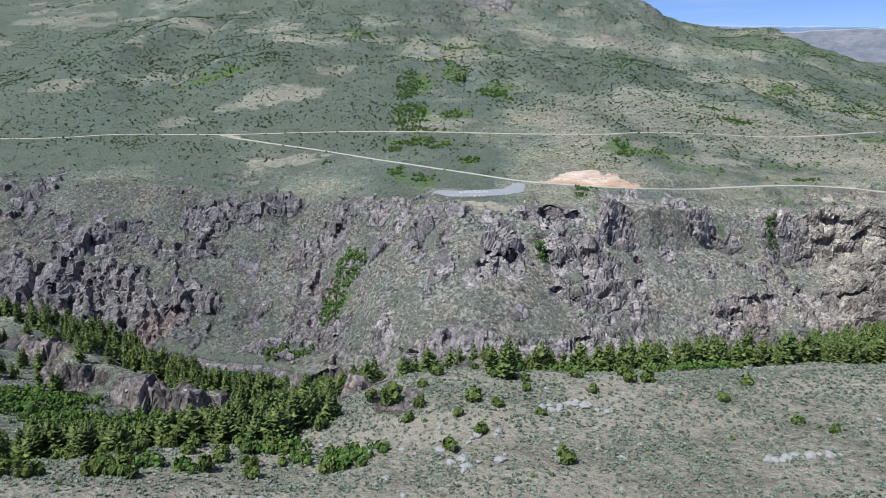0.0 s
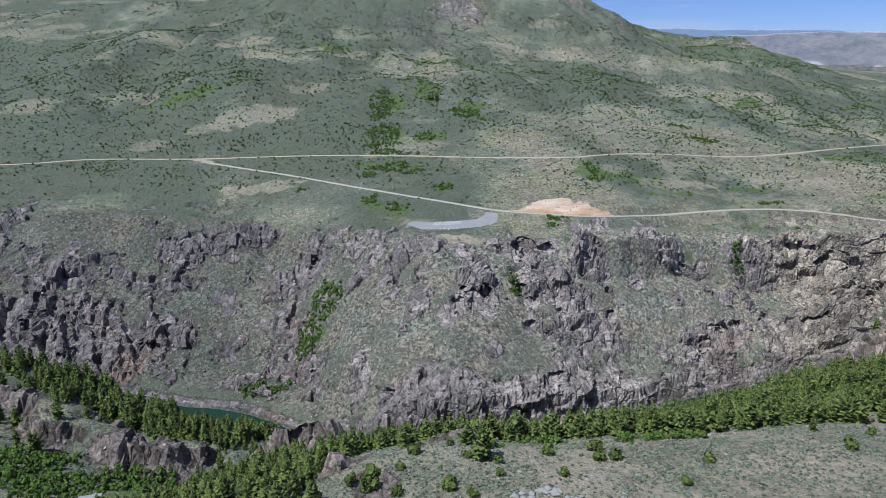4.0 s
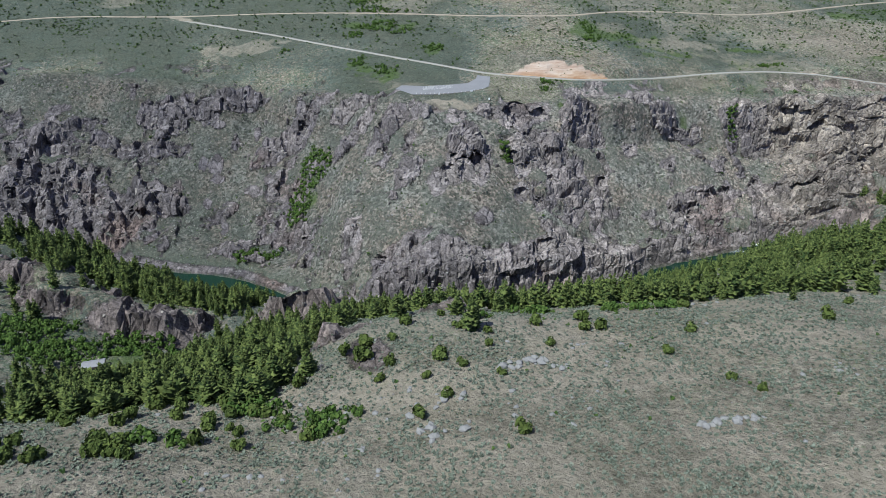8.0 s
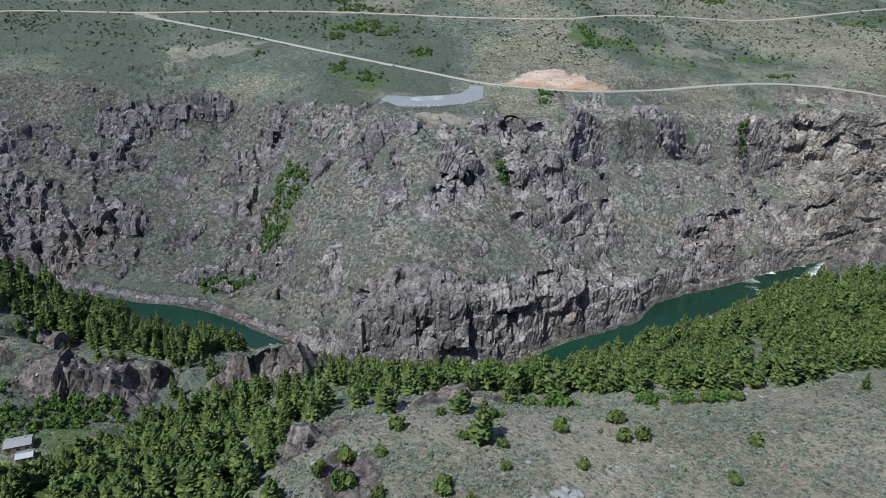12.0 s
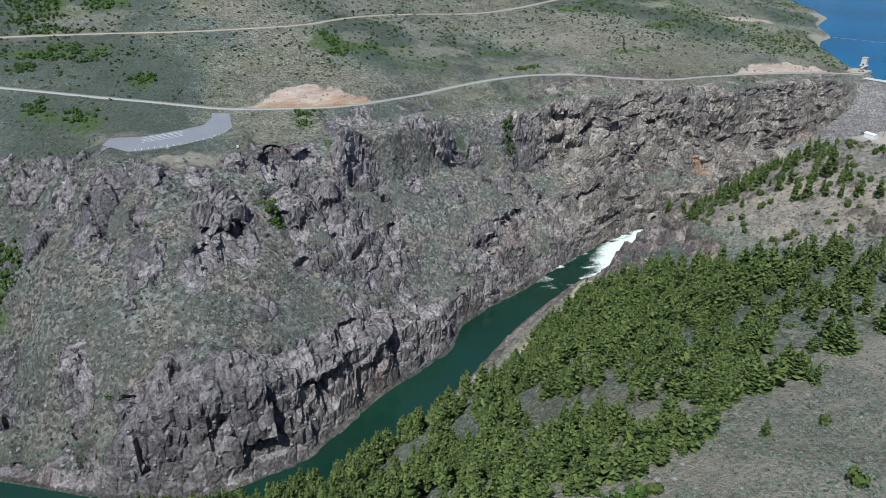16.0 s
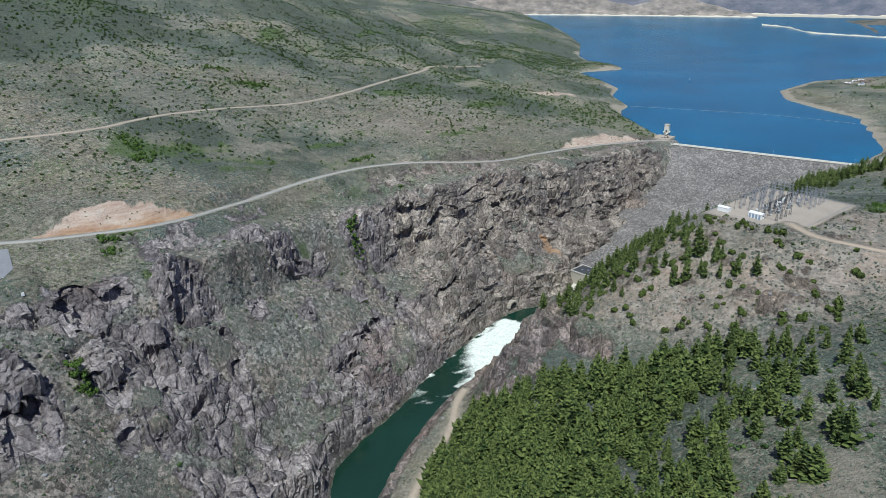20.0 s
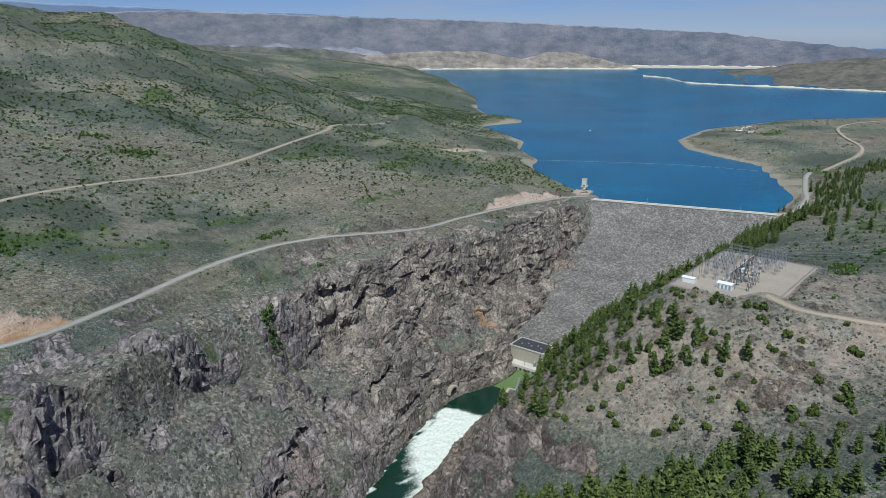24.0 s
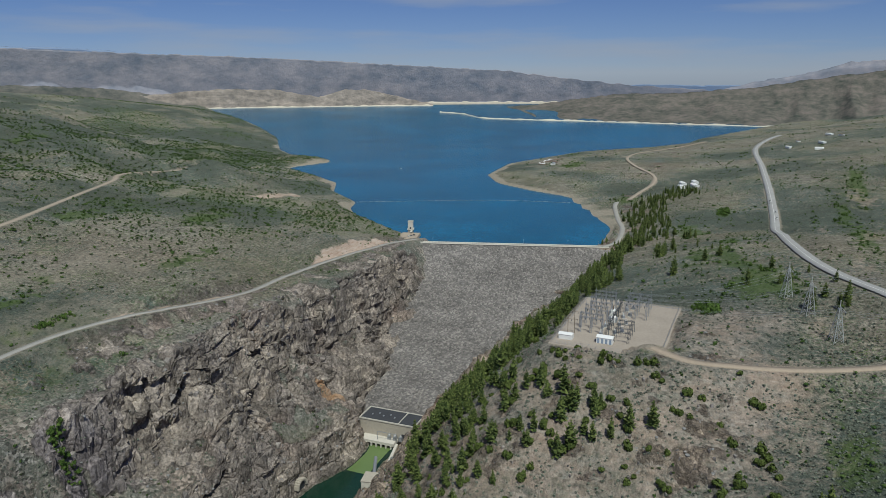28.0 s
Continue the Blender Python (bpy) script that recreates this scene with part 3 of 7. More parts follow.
# ---------------------------------------------------------------- roads of the plan
def resample(points, step):
    p = np.array(points, float)
    q = [p[0]]
    out = []
    n = len(p)
    for i in range(n - 1):                      # Catmull-Rom
        a, b, c, d = p[max(i - 1, 0)], p[i], p[i + 1], p[min(i + 2, n - 1)]
        m = max(2, int(np.linalg.norm(c - b) / step))
        for k in range(m):
            t = k / m
            out.append(0.5 * (2 * b + (c - a) * t + (2 * a - 5 * b + 4 * c - d) * t * t + (3 * b - a - 3 * c + d) * t ** 3))
    out.append(p[-1])
    return np.array(out)


ROADS = {
    "canyon_road": (6.5, [(-360, 1136), (-274, 1089), (-189, 1043), (-84, 972), (-6, 918), (51, 882), (98, 852), (150, 838), (210, 836), (283, 868), (369, 906), (455, 921),
                          (529, 912), (571, 902), (663, 893), (747, 904), (876, 908), (960, 905), (1015, 903), (1062, 884)]),
    "upper_road": (8.0, [(-1500, 1160), (-1000, 1120), (-655, 1119), (-518, 1143), (-360, 1136), (-166, 1116), (87, 1063), (160, 1060), (235, 1065), (314, 1101), (420, 1126), (514, 1137), (617, 1180),
                         (748, 1256), (919, 1363), (975, 1400), (1020, 1440), (1072, 1462), (1200, 1478), (1360, 1500), (1526, 1529)]),
    "highway": (13.0, [(560, 240), (640, 290), (711, 325), (822, 361), (976, 378), (1150, 384), (1337, 384), (1768, 395), (2274, 405), (2700, 330)]),
    "lake_road": (8.0, [(2700, 560), (2408, 640), (2245, 719), (2081, 727), (1893, 677), (1746, 619), (1650, 606), (1560, 622), (1490, 632)]),
    "crest_road": (8.0, [(1480, 652), (1432, 648), (1333, 626), (1256, 606), (1163, 598), (1124, 612)]),
    "river_track": (6.0, [(222, 540), (240, 562), (264, 586), (298, 607), (345, 633), (374, 657), (394, 668)]),
    "substation_track": (7.0, [(560, 478), (549, 455), (554, 427), (568, 379), (590, 320), (625, 285)]),
}
road_lines = {}
for road_name, (width, pts) in ROADS.items():
    line = resample(pts, 5.0)
    z = base_height(line[:, 0], line[:, 1])
    z = np.full(len(z), RIVER_Z + 7.5) if road_name == "river_track" else np.maximum(z, 2.5)
    pad = np.concatenate([np.full(12, z[0]), z, np.full(12, z[-1])])
    z = np.convolve(pad, np.ones(25) / 25, "valid")
    road_lines[road_name] = (width, np.column_stack([line, z]))


PADS = [  # centre, half sizes, height of levelled places: parking place, substation, gauging bench
    (42, 797, 52, 26, 68.5), (89, 836, 9, 20, 68.5), (615, 508, 58, 38, 70.0), (-190, 384, 22, 16, -12.0)]


def level(x, y, z):
    """Levels the ground along the roads and on the pads. Returns the height and how far each point is road bed."""
    bed = np.zeros(np.shape(x))
    for cx, cy, hx, hy, h in PADS:
        d = np.maximum(np.abs(x - cx) - hx, np.abs(y - cy) - hy)
        k = smooth(14, 0, d)
        z = z * (1 - k) + (h + 0.065 * np.maximum(y - 812, 0) * (cx == 89)) * k
        bed = np.maximum(bed, smooth(3, -1, d) * (cx > 300))
    for width, line in road_lines.values():
        inside = (x > line[:, 0].min() - 40) & (x < line[:, 0].max() + 40) & (y > line[:, 1].min() - 40) & (y < line[:, 1].max() + 40)
        idx = np.flatnonzero(inside.ravel())
        if not len(idx):
            continue
        px, py = x.ravel()[idx], y.ravel()[idx]
        best, hz = np.full(len(idx), 1e9), np.zeros(len(idx))
        for a, b in zip(line[:-1], line[1:]):
            close = np.flatnonzero((np.abs(px - a[0]) < 45) & (np.abs(py - a[1]) < 45))
            if not len(close):
                continue
            dx, dy = b[0] - a[0], b[1] - a[1]
            t = np.clip(((px[close] - a[0]) * dx + (py[close] - a[1]) * dy) / (dx * dx + dy * dy), 0, 1)
            d = np.hypot(px[close] - a[0] - t * dx, py[close] - a[1] - t * dy)
            better = d < best[close]
            sel = close[better]
            best[sel] = d[better]
            hz[sel] = (a[2] + (b[2] - a[2]) * t)[better]
        k = smooth(width * 0.5 + 16, width * 0.5 + 2.5, best)
        zf, bf = z.ravel().copy(), bed.ravel().copy()
        zf[idx] = zf[idx] * (1 - k) + (hz - 0.25) * k
        bf[idx] = np.maximum(bf[idx], smooth(width * 0.5 + 2.2, width * 0.5 + 0.4, best))
        z, bed = zf.reshape(np.shape(z)), bf.reshape(np.shape(bed))
    return z, bed


# ---------------------------------------------------------------- the ground sheet
def stepped(*spans):
    """Growing list of positions: (start, stop, step) one after the other."""
    out = []
    for a, b, s in spans:
        out.extend(np.linspace(a, b, max(2, int(round(abs(b - a) / s)) + 1))[:-1])
    return np.array(out + [spans[-1][1]])


col = stepped((-4300, -2000, 115), (-2000, -900, 22), (-900, -620, 5.5), (-620, -460, 3.0), (-460, 680, 2.3), (680, 1140, 2.9), (1140, 2000, 11), (2000, 3300, 26), (3300, 4300, 60))
ribs = [np.full(col.shape, -4000.0), np.full(col.shape, -300.0), np.full(col.shape, 130.0), south_bank(col), north_bank(col), low_y(col), mid_y(col), rim_y(col),
        rim_y(col) + 170, np.full(col.shape, 1500.0), np.full(col.shape, 2700.0), np.full(col.shape, 4300.0)]
counts = (12, 28, 120, 5, 46, 50, 54, 56, 88, 90, 28)
rows = []
for (a, b), n in zip(zip(ribs[:-1], ribs[1:]), counts):
    for k in range(n):
        rows.append(a + (b - a) * (k / n) ** (1.5 if n == 46 else 1.0))
rows.append(ribs[-1])
gy = np.array(rows)
gx = np.broadcast_to(col, gy.shape).copy()
nb, sb, ry = north_bank(gx), south_bank(gx), rim_y(gx)
core = smooth(-900, -500, gx) * smooth(1250, 1000, gx)

# the walls are not straight: buttresses and ravines push them in and out
in_wall = smooth(nb + 1, nb + 34, gy) * smooth(ry + 90, ry + 10, gy) * core
# where solid rock stands out of the scree: plan centre, half sizes, turn
OUTCROPS = ((60, 690, 30, 24, 0), (108, 748, 40, 13, 0), (185, 752, 28, 14, 0), (162, 715, 44, 26, -30), (520, 826, 150, 30, 0), (432, 756, 52, 26, 20), (330, 730, 70, 16, 25),
            (-400, 796, 95, 34, -20), (-292, 785, 42, 15, -15), (-222, 761, 30, 9, 0), (-122, 818, 58, 18, 10), (-30, 790, 40, 10, 0), (-440, 850, 60, 18, 0), (290, 806, 60, 12, 10), (-200, 870, 60, 10, 0),
            (-480, 800, 60, 34, -10), (-560, 826, 70, 34, -10), (-350, 850, 50, 12, -15), (-290, 832, 40, 9, -10), (-60, 760, 34, 12, 30), (-20, 740, 30, 14, 40), (20, 735, 26, 10, 0), (-170, 800, 26, 10, -10), (-190, 700, 34, 8, -30), (648, 802, 60, 32, 0))
solid = 0.8 * smooth(0.18, 0.50, fbm(gx, gy * 1.2, 50, 4, 19, 0.6) + 0.10 * smooth(0, -150, gx))
for ox_, oy_, orx_, ory_, ot_ in OUTCROPS:
    c_, s_ = math.cos(radians(ot_)), math.sin(radians(ot_))
    u_, v_ = ((gx - ox_) * c_ + (gy - oy_) * s_) / orx_, (-(gx - ox_) * s_ + (gy - oy_) * c_) / ory_
    solid = np.maximum(solid, smooth(1.15, 0.75, np.hypot(u_, v_) + 0.30 * fbm(gx, gy, 24, 3, 23)))
solid = np.maximum(solid, smooth(low_y(gx) + 5, low_y(gx) - 3, gy + 4 * fbm(gx, gy, 18, 3, 29)) * np.maximum(smooth(-50, -15, gx) * smooth(255, 235, gx), 0.8 * smooth(-290, -330, gx)))
solid = np.maximum(solid, smooth(26, 12, gy - nb + 14 * fbm(gx, gy, 30, 3, 39)) * smooth(225, 260, gx))
solid = np.maximum(solid, (0.35 + 0.65 * smooth(-0.3, 0.2, fbm(gx, gy, 45, 3, 37))) * smooth(400, 520, gx))
wx = in_wall * fbm(gx, gy, 75, 3, 11) * (10 - 5 * smooth(380, 470, gx))
wy = in_wall * (fbm(gx, gy * 0.7, 60, 3, 21) * (9 - 4 * smooth(380, 470, gx)) + fbm(gx, gy, 19, 2, 27) * 3.0 * solid * smooth(460, 380, gx))
leaned = gx + 10 * fbm(gx, gy, 50, 2, 15) + 0.25 * (gy - nb)
teeth = 0.15 + 0.85 * smooth(-0.15, 0.45, fbm(gx, gy, 85, 2, 17))
teeth = np.maximum(teeth, 0.9 * smooth(low_y(gx) + 14, low_y(gx), gy) * np.maximum(smooth(-70, -20, gx) * smooth(280, 230, gx), smooth(-290, -330, gx)))
teeth = np.maximum(teeth, smooth(70, 40, np.hypot(gx - 100, (gy - 715) * 0.9)))
teeth *= 1 - 0.6 * smooth(40, -20, gx) * smooth(low_y(gx) + 8, low_y(gx) + 30, gy)
teeth *= (1 - 0.85 * smooth(370, 450, gx)) * (1 + 0.9 * smooth(-270, -320, gx))
teeth *= 0.22 + 0.78 * solid
wy = wy + in_wall * teeth * ((saw(leaned + 0.35 * (gy - nb), 47, 141) - 0.32) * 16 + (saw(leaned + 7, 15, 151) - 0.32) * (1.5 + 3 * smooth(low_y(gx) + 12, low_y(gx), gy)))
gz = base_height(gx + wx, gy + wy)
to_beds = smooth(380, 470, gx)
dip = gz + 0.03 * gx + 9 * fbm(gx, gy, 90, 2, 63)


def knoll(cx, cy, rx, ry_, turn, h):
    c, s = math.cos(radians(turn)), math.sin(radians(turn))
    u, v = ((gx - cx) * c + (gy - cy) * s) / rx, (-(gx - cx) * s + (gy - cy) * c) / ry_
    d = np.hypot(u, v) + 0.25 * fbm(gx, gy, 22, 3, 31)
    return h * smooth(1.0, 0.35, d), smooth(1.25, 0.8, d)


crag = np.zeros(gx.shape)
for spec in ((-80, 448, 50, 17, 28, 25), (-235, 470, 75, 24, -14, 22), (-300, 540, 60, 24, -10, 16), (-170, 480, 24, 16, 20, 12), (-34, 304, 8, 22, -35, 4), (25, 322, 30, 7, 12, 3),
             (404, 602, 60, 33, 25, 21), (330, 612, 30, 12, 38, 9), (408, 556, 15, 38, -18, 7), (-20, 268, 10, 18, 20, 2), (60, 700, 26, 20, 10, 16), (120, 715, 30, 16, 20, 14), (190, 760, 26, 16, 10, 12), (-5, 600, 22, 10, 0, 8)):
    dz, m = knoll(*spec)
    gz = gz + dz
    crag = np.maximum(crag, m)

# crags standing out of the slopes
knobs = fbm(gx, gy * 0.8, 27, 3, 33) + 0.35 * fbm(gx, gy, 90, 2, 35)
crags = smooth(0.10, 0.30, knobs) * (3.5 + 3.5 * smooth(0.2, 0.8, knobs)) * (0.2 + 0.8 * solid) * in_wall * smooth(ry + 5, ry - 15, gy) * (1 - 0.8 * smooth(-10, 30, gx) * smooth(170, 120, gx) * (gy < 665))
gz = gz + crags
crag_face = smooth(0.05, 0.16, knobs) * smooth(0.75, 0.45, knobs) * in_wall

slope = np.hypot(np.gradient(gz, axis=1) / np.maximum(np.gradient(gx, axis=1), 0.1), np.gradient(gz, axis=0) / np.maximum(np.gradient(gy, axis=0), 0.1))
patch = fbm(gx, gy, 48, 4, 41)
low_cliff = smooth(low_y(gx) + 10, low_y(gx) - 2, gy) * (0.15 + 0.6 * smooth(-60, -10, gx) * smooth(260, 215, gx) + 0.3 * smooth(-280, -330, gx))
high_cliff = smooth(mid_y(gx) - 5, mid_y(gx) + 12, gy) * (0.12 * smooth(0, 60, gx) - 0.05 + 0.25 * smooth(60, 110, gx) * smooth(330, 250, gx))
talus = smooth(low_y(gx), low_y(gx) + 18, gy) * smooth(mid_y(gx) + 5, mid_y(gx) - 10, gy) * (0.16 - 0.2 * smooth(400, 450, gx))
bias = 0.10 * smooth(80, 20, gx) + low_cliff + high_cliff - talus + 0.30 * smooth(400, 470, gx) - 0.25 * smooth(-40, 20, gx) * smooth(110, 60, gx) * (gy > low_y(gx) + 8)
lumps = fbm(gx, gy, 13, 3, 43)
rock = smooth(0.43, 0.62, 0.17 * np.minimum(slope, 2.2) + 0.55 * solid + 0.14 * patch + 0.16 * lumps + 0.3 * bias) * smooth(nb - 1, nb + 5, gy) * smooth(ry + 90, ry + 10, gy) * core
south_cliff = smooth(360, 420, gx) * smooth(sb - 150, sb - 50, gy) * (gy < sb + 2) * smooth(0.35, 0.75, slope + 0.45 * patch + 0.35 * lumps)
rock = np.maximum(rock, south_cliff)
rock = np.maximum(rock, 0.7 * smooth(0.35, 0.8, lumps + 0.5 * patch) * smooth(395, 430, gx) * smooth(700, 660, gx) * smooth(400, 440, gy) * smooth(sb, sb - 20, gy))
rock = np.maximum(rock, crag_face * smooth(0.1, 0.5, solid) * smooth(-0.2, 0.25, lumps + 0.2) * smooth(ry + 5, ry - 15, gy))
rock = np.maximum(rock, smooth(9, 1, np.minimum(np.abs(gy - nb - 4), np.abs(gy - sb + 4))) * (np.abs(gx) < 700) * 0.9)
rock = np.maximum(rock, crag * smooth(-0.5, 0.3, patch + 0.5 * slope))
peak = smooth(330, 120, np.hypot(gx - 1150, gy - 2400)) * smooth(-0.3, 0.4, fbm(gx, gy, 120, 4, 47))
rock = np.maximum(rock, peak * 0.7)
west = smooth(1500, 2200, gy) * smooth(700, 0, np.abs(gx - 250)) * smooth(-0.2, 0.6, fbm(gx, gy, 160, 4, 45))
rock = np.maximum(rock, west * 0.75)
rock = np.clip(rock, 0, 1)

# ledges, columns and blocks
tall = smooth(1.0, 2.2, slope)
sheet_x, sheet_y, sheet_z = gx.copy(), gy.copy(), gz.copy()
lean = (gz + 0.12 * gx) * (1 - to_beds) + dip * to_beds + 6 * fbm(gx, gy, 40, 3, 51)
stair = lean / 13.0
frac = stair - np.floor(stair)
sheet_z += core * rock * (smooth(0.25, 0.8, frac) - frac) * 13.0 * 0.75 * smooth(0.3, 0.9, slope)
e1, r1, t1 = plates(gx + 0.25 * gz, gz * 0.5 + 0.25 * gy - 0.1 * gx, 21, 61)
e2, r2, t2 = plates(gx + 0.2 * gz, gz * 0.6 + 0.35 * gy, 6.5, 67)
pillars = (r1 - 0.5) * 7.0 + t1 * 7.5 - 2.4 * smooth(0.10, 0.0, e1) + (r2 - 0.5) * 2.0 + t2 * 2.2 - 1.0 * smooth(0.12, 0.0, e2)
# towards the dam the rock lies in tilted beds instead
e3, r3, t3 = plates(gx * 0.38 + 0.1 * gy, dip, 9.0, 73)
e4, r4, t4 = plates(gx * 0.55 + 0.2 * gy, dip * 1.1, 4.0, 77)
beds = (r3 - 0.5) * 8.5 + t3 * 3.0 - 1.6 * smooth(0.12, 0.0, e3) + (r4 - 0.5) * 2.6 + t4 * 1.2
ledge = (saw(dip + 3 * fbm(gx, gy, 25, 2, 65), 12, 161) - 0.35) * 7.0 * (0.25 + 0.75 * smooth(-0.4, 0.3, fbm(gx, dip * 1.5, 38, 3, 69))) + (saw(dip + 0.12 * gx, 4.6, 171) - 0.35) * 2.6
push = pillars * (1 - to_beds) + (0.85 * beds + ledge + 0.3 * pillars) * to_beds + fbm(gx, gz + gy * 0.5, 34, 2, 71) * 3.0
push *= rock * np.maximum(core, 0.2) * (0.35 + 0.65 * np.maximum(solid, crag))
bank_hold = smooth(0, 7, gy - nb) + smooth(0, 14, sb - gy)
push *= np.clip(bank_hold, 0.3, 1)
nx_, ny_ = -np.gradient(gz, axis=1) / np.maximum(np.gradient(gx, axis=1), 0.1), -np.gradient(gz, axis=0) / np.maximum(np.gradient(gy, axis=0), 0.1)
ln = np.sqrt(nx_ ** 2 + ny_ ** 2 + 1)
sheet_x += push * np.clip(nx_ / ln, -0.9, 0.9) * 0.6
sheet_y += push * np.clip(ny_ / ln, -0.9, 0.9) * 0.9
sheet_z += push / ln * 0.8
# hollows and overhangs under the ledges
HOLLOWS = [(120, 746, 50, 15, 9, 15), (141, 752, 49, 9, 6, 10), (60, 677, 16, 13, 9, 13), (42, 671, 12, 6, 9, 9), (-455, 806, -42, 5, 15, 9), (-438, 800, -44, 6, 16, 10), (-418, 796, -46, 5, 12, 8), (-312, 774, -64, 13, 5, 9),
           (468, 836, 22, 10, 5, 9), (500, 832, 8, 12, 4, 8), (560, 800, -30, 16, 5, 9), (470, 790, -50, 18, 5, 9), (605, 838, 2, 14, 4, 7), (20, 572, -62, 10, 9, 6), (95, 590, -66, 5, 14, 7), (150, 610, -74, 6, 12, 7)]
pits = np.random.default_rng(83)
for _ in range(60):
    hx_ = pits.uniform(-460, 900)
    up_ = pits.random()
    hy_ = float(north_bank(hx_) + 8 + (rim_y(hx_) - north_bank(hx_) - 14) * up_)
    HOLLOWS.append((hx_, hy_, float(base_height(hx_, hy_)), pits.uniform(3, 8), pits.uniform(2.5, 6) * (0.5 if hx_ > 420 else 1), pits.uniform(4, 7) * (0.6 if hx_ > 420 else 1)))
rag = 0.28 * fbm(gx, gz + gy, 9, 3, 75) + 0.5 * (r2 - 0.5)
for hx_, hy_, hz_, rx_, rz_, deep_ in HOLLOWS:
    c0, c1 = np.searchsorted(col, (hx_ - 1.5 * rx_ - 3, hx_ + 1.5 * rx_ + 3))
    w_ = (slice(None), slice(c0, c1))
    m_ = smooth(1.0, 0.8, np.maximum(np.abs(sheet_x[w_] - hx_ + 0.4 * (sheet_z[w_] - hz_)) / rx_, np.abs(sheet_z[w_] - hz_ - 0.25 * (sheet_x[w_] - hx_)) / rz_) + rag[w_]) * (np.abs(gy[w_] - hy_) < 22) * (in_wall[w_] > 0.05)
    sheet_y[w_] += deep_ * m_ * (1.0 if deep_ > 8.5 else np.clip(rock[w_] * 1.5 - 0.3, 0, 1))
    rock[w_] = np.maximum(rock[w_], smooth(1.9, 1.2, np.hypot((sheet_x[w_] - hx_) / rx_, (sheet_z[w_] - hz_) / rz_) + rag[w_]) * (np.abs(gy[w_] - hy_) < 22) * in_wall[w_])
soft_relief = (1 - rock) * (fbm(gx, gy, 26, 4, 81) * 0.9 + fbm(gx, gy, 7, 3, 85) * (0.35 + 0.45 * in_wall) + fbm(gx, gy, 140, 3, 87) * 2.2) * smooth(-100, -80, gz)
ridges = smooth(1150, 1500, gy) * (np.abs(fbm(gx, gy * 0.7, 330, 5, 91)) - 0.35) * 42 * smooth(1000, 300, np.abs(gx - 200) * 0.4) * smooth(-20, 60, gz) * smooth(2900, 2300, gy) * smooth(2400, 1800, gx)
shore_quiet = smooth(1060, 1200, gx) * smooth(40, 10, gz)
sheet_z += soft_relief * (1 - 0.8 * shore_quiet) + ridges * (1 - shore_quiet)
for cx_, cy_, rx_, ry_, h_ in ((172, 878, 85, 26, 7), (595, 920, 95, 16, 4), (900, 934, 120, 20, 6)):
    sheet_z += h_ * smooth(1.1, 0.3, np.hypot((gx - cx_) / rx_, (gy - cy_) / ry_) + 0.15 * fbm(gx, gy, 15, 3, 113))
sheet_z, bed = level(sheet_x, sheet_y, sheet_z)
in_river = (gy < nb) & (gy > sb) & (gx < 660)
sheet_z = np.where(in_river, RIVER_Z - 4, sheet_z)
sheet_z = far_lift(sheet_x, sheet_y, sheet_z)


def blot(cx, cy, rx, ry_, turn=0.0, soft=0.45, rough=0.35):
    c, s = math.cos(radians(turn)), math.sin(radians(turn))
    u, v = ((gx - cx) * c + (gy - cy) * s) / rx, (-(gx - cx) * s + (gy - cy) * c) / ry_
    return smooth(1.0, 1.0 - soft, np.hypot(u, v) + rough * fbm(gx, gy, 0.5 * min(rx, ry_) + 3, 4, 101))


lush = np.zeros(gx.shape)
for spec in ((-112, 750, 30, 36, -14), (18, 1420, 45, 90, 5), (110, 1345, 40, 42, 0), (15, 1180, 40, 40, 0), (-74, 1046, 30, 22), (-34, 1051, 22, 26), (0, 1039, 20, 16), (34, 947, 22, 22), (260, 1016, 26, 40), (-57, 900, 24, 34),
             (-24, 868, 22, 30), (177, 829, 26, 6), (155, 803, 14, 5), (338, 945, 40, 9), (-32, 1158, 60, 30), (245, 1010, 40, 36, 0), (455, 945, 40, 12, 0), (300, 1000, 70, 22, 10), (350, 966, 60, 14), (335, 994, 40, 12),
             (330, 820, 8, 14, 0), (168, 760, 6, 22, 0), (99, 707, 6, 12), (880, 1120, 90, 30, 20), (700, 1000, 60, 16, 15), (727, 1195, 60, 26, 20), (543, 1021, 14, 14), (491, 945, 26, 9), (470, 994, 50, 10), (494, 1228, 46, 26, -20),
             (1056, 1366, 70, 12, 10), (765, 1632, 90, 30, 30), (1123, 1781, 90, 26, 30), (-185, 395, 40, 30, 30), (560, 470, 22, 8, -60), (-420, 1400, 150, 26, 20), (60, 1720, 180, 30, 10), (676, 450, 26, 14), (1316, 455, 50, 16), (900, 470, 80, 22), (1000, 440, 70, 16), (745, 420, 60, 24), (1500, 640, 60, 30), (-37, 1341, 34, 70), (-33, 1190, 30, 45), (98, 1285, 34, 46), (-206, 1807, 90, 40), (770, 405, 90, 30, 10), (870, 440, 90, 22, 10), (1000, 300, 150, 18, -4), (1270, 290, 220, 16, -3), (1120, 240, 190, 18, -6), (1950, 850, 110, 50), (480, 366, 60, 18), (1500, 250, 220, 20, -4), (1200, 500, 90, 30, 10)):
    lush = np.maximum(lush, blot(*spec, soft=0.75, rough=0.45) * 0.75 if len(spec) == 5 else blot(*spec, 0.0, 0.75, 0.45) * 0.75)
lush = np.maximum(lush, 0.40 * smooth(-0.2, 0.6, fbm(gx, gy * 1.2, 210, 4, 103)) * (gy > ry + 20) * smooth(100, 500, gx))
bare = np.zeros(gx.shape)
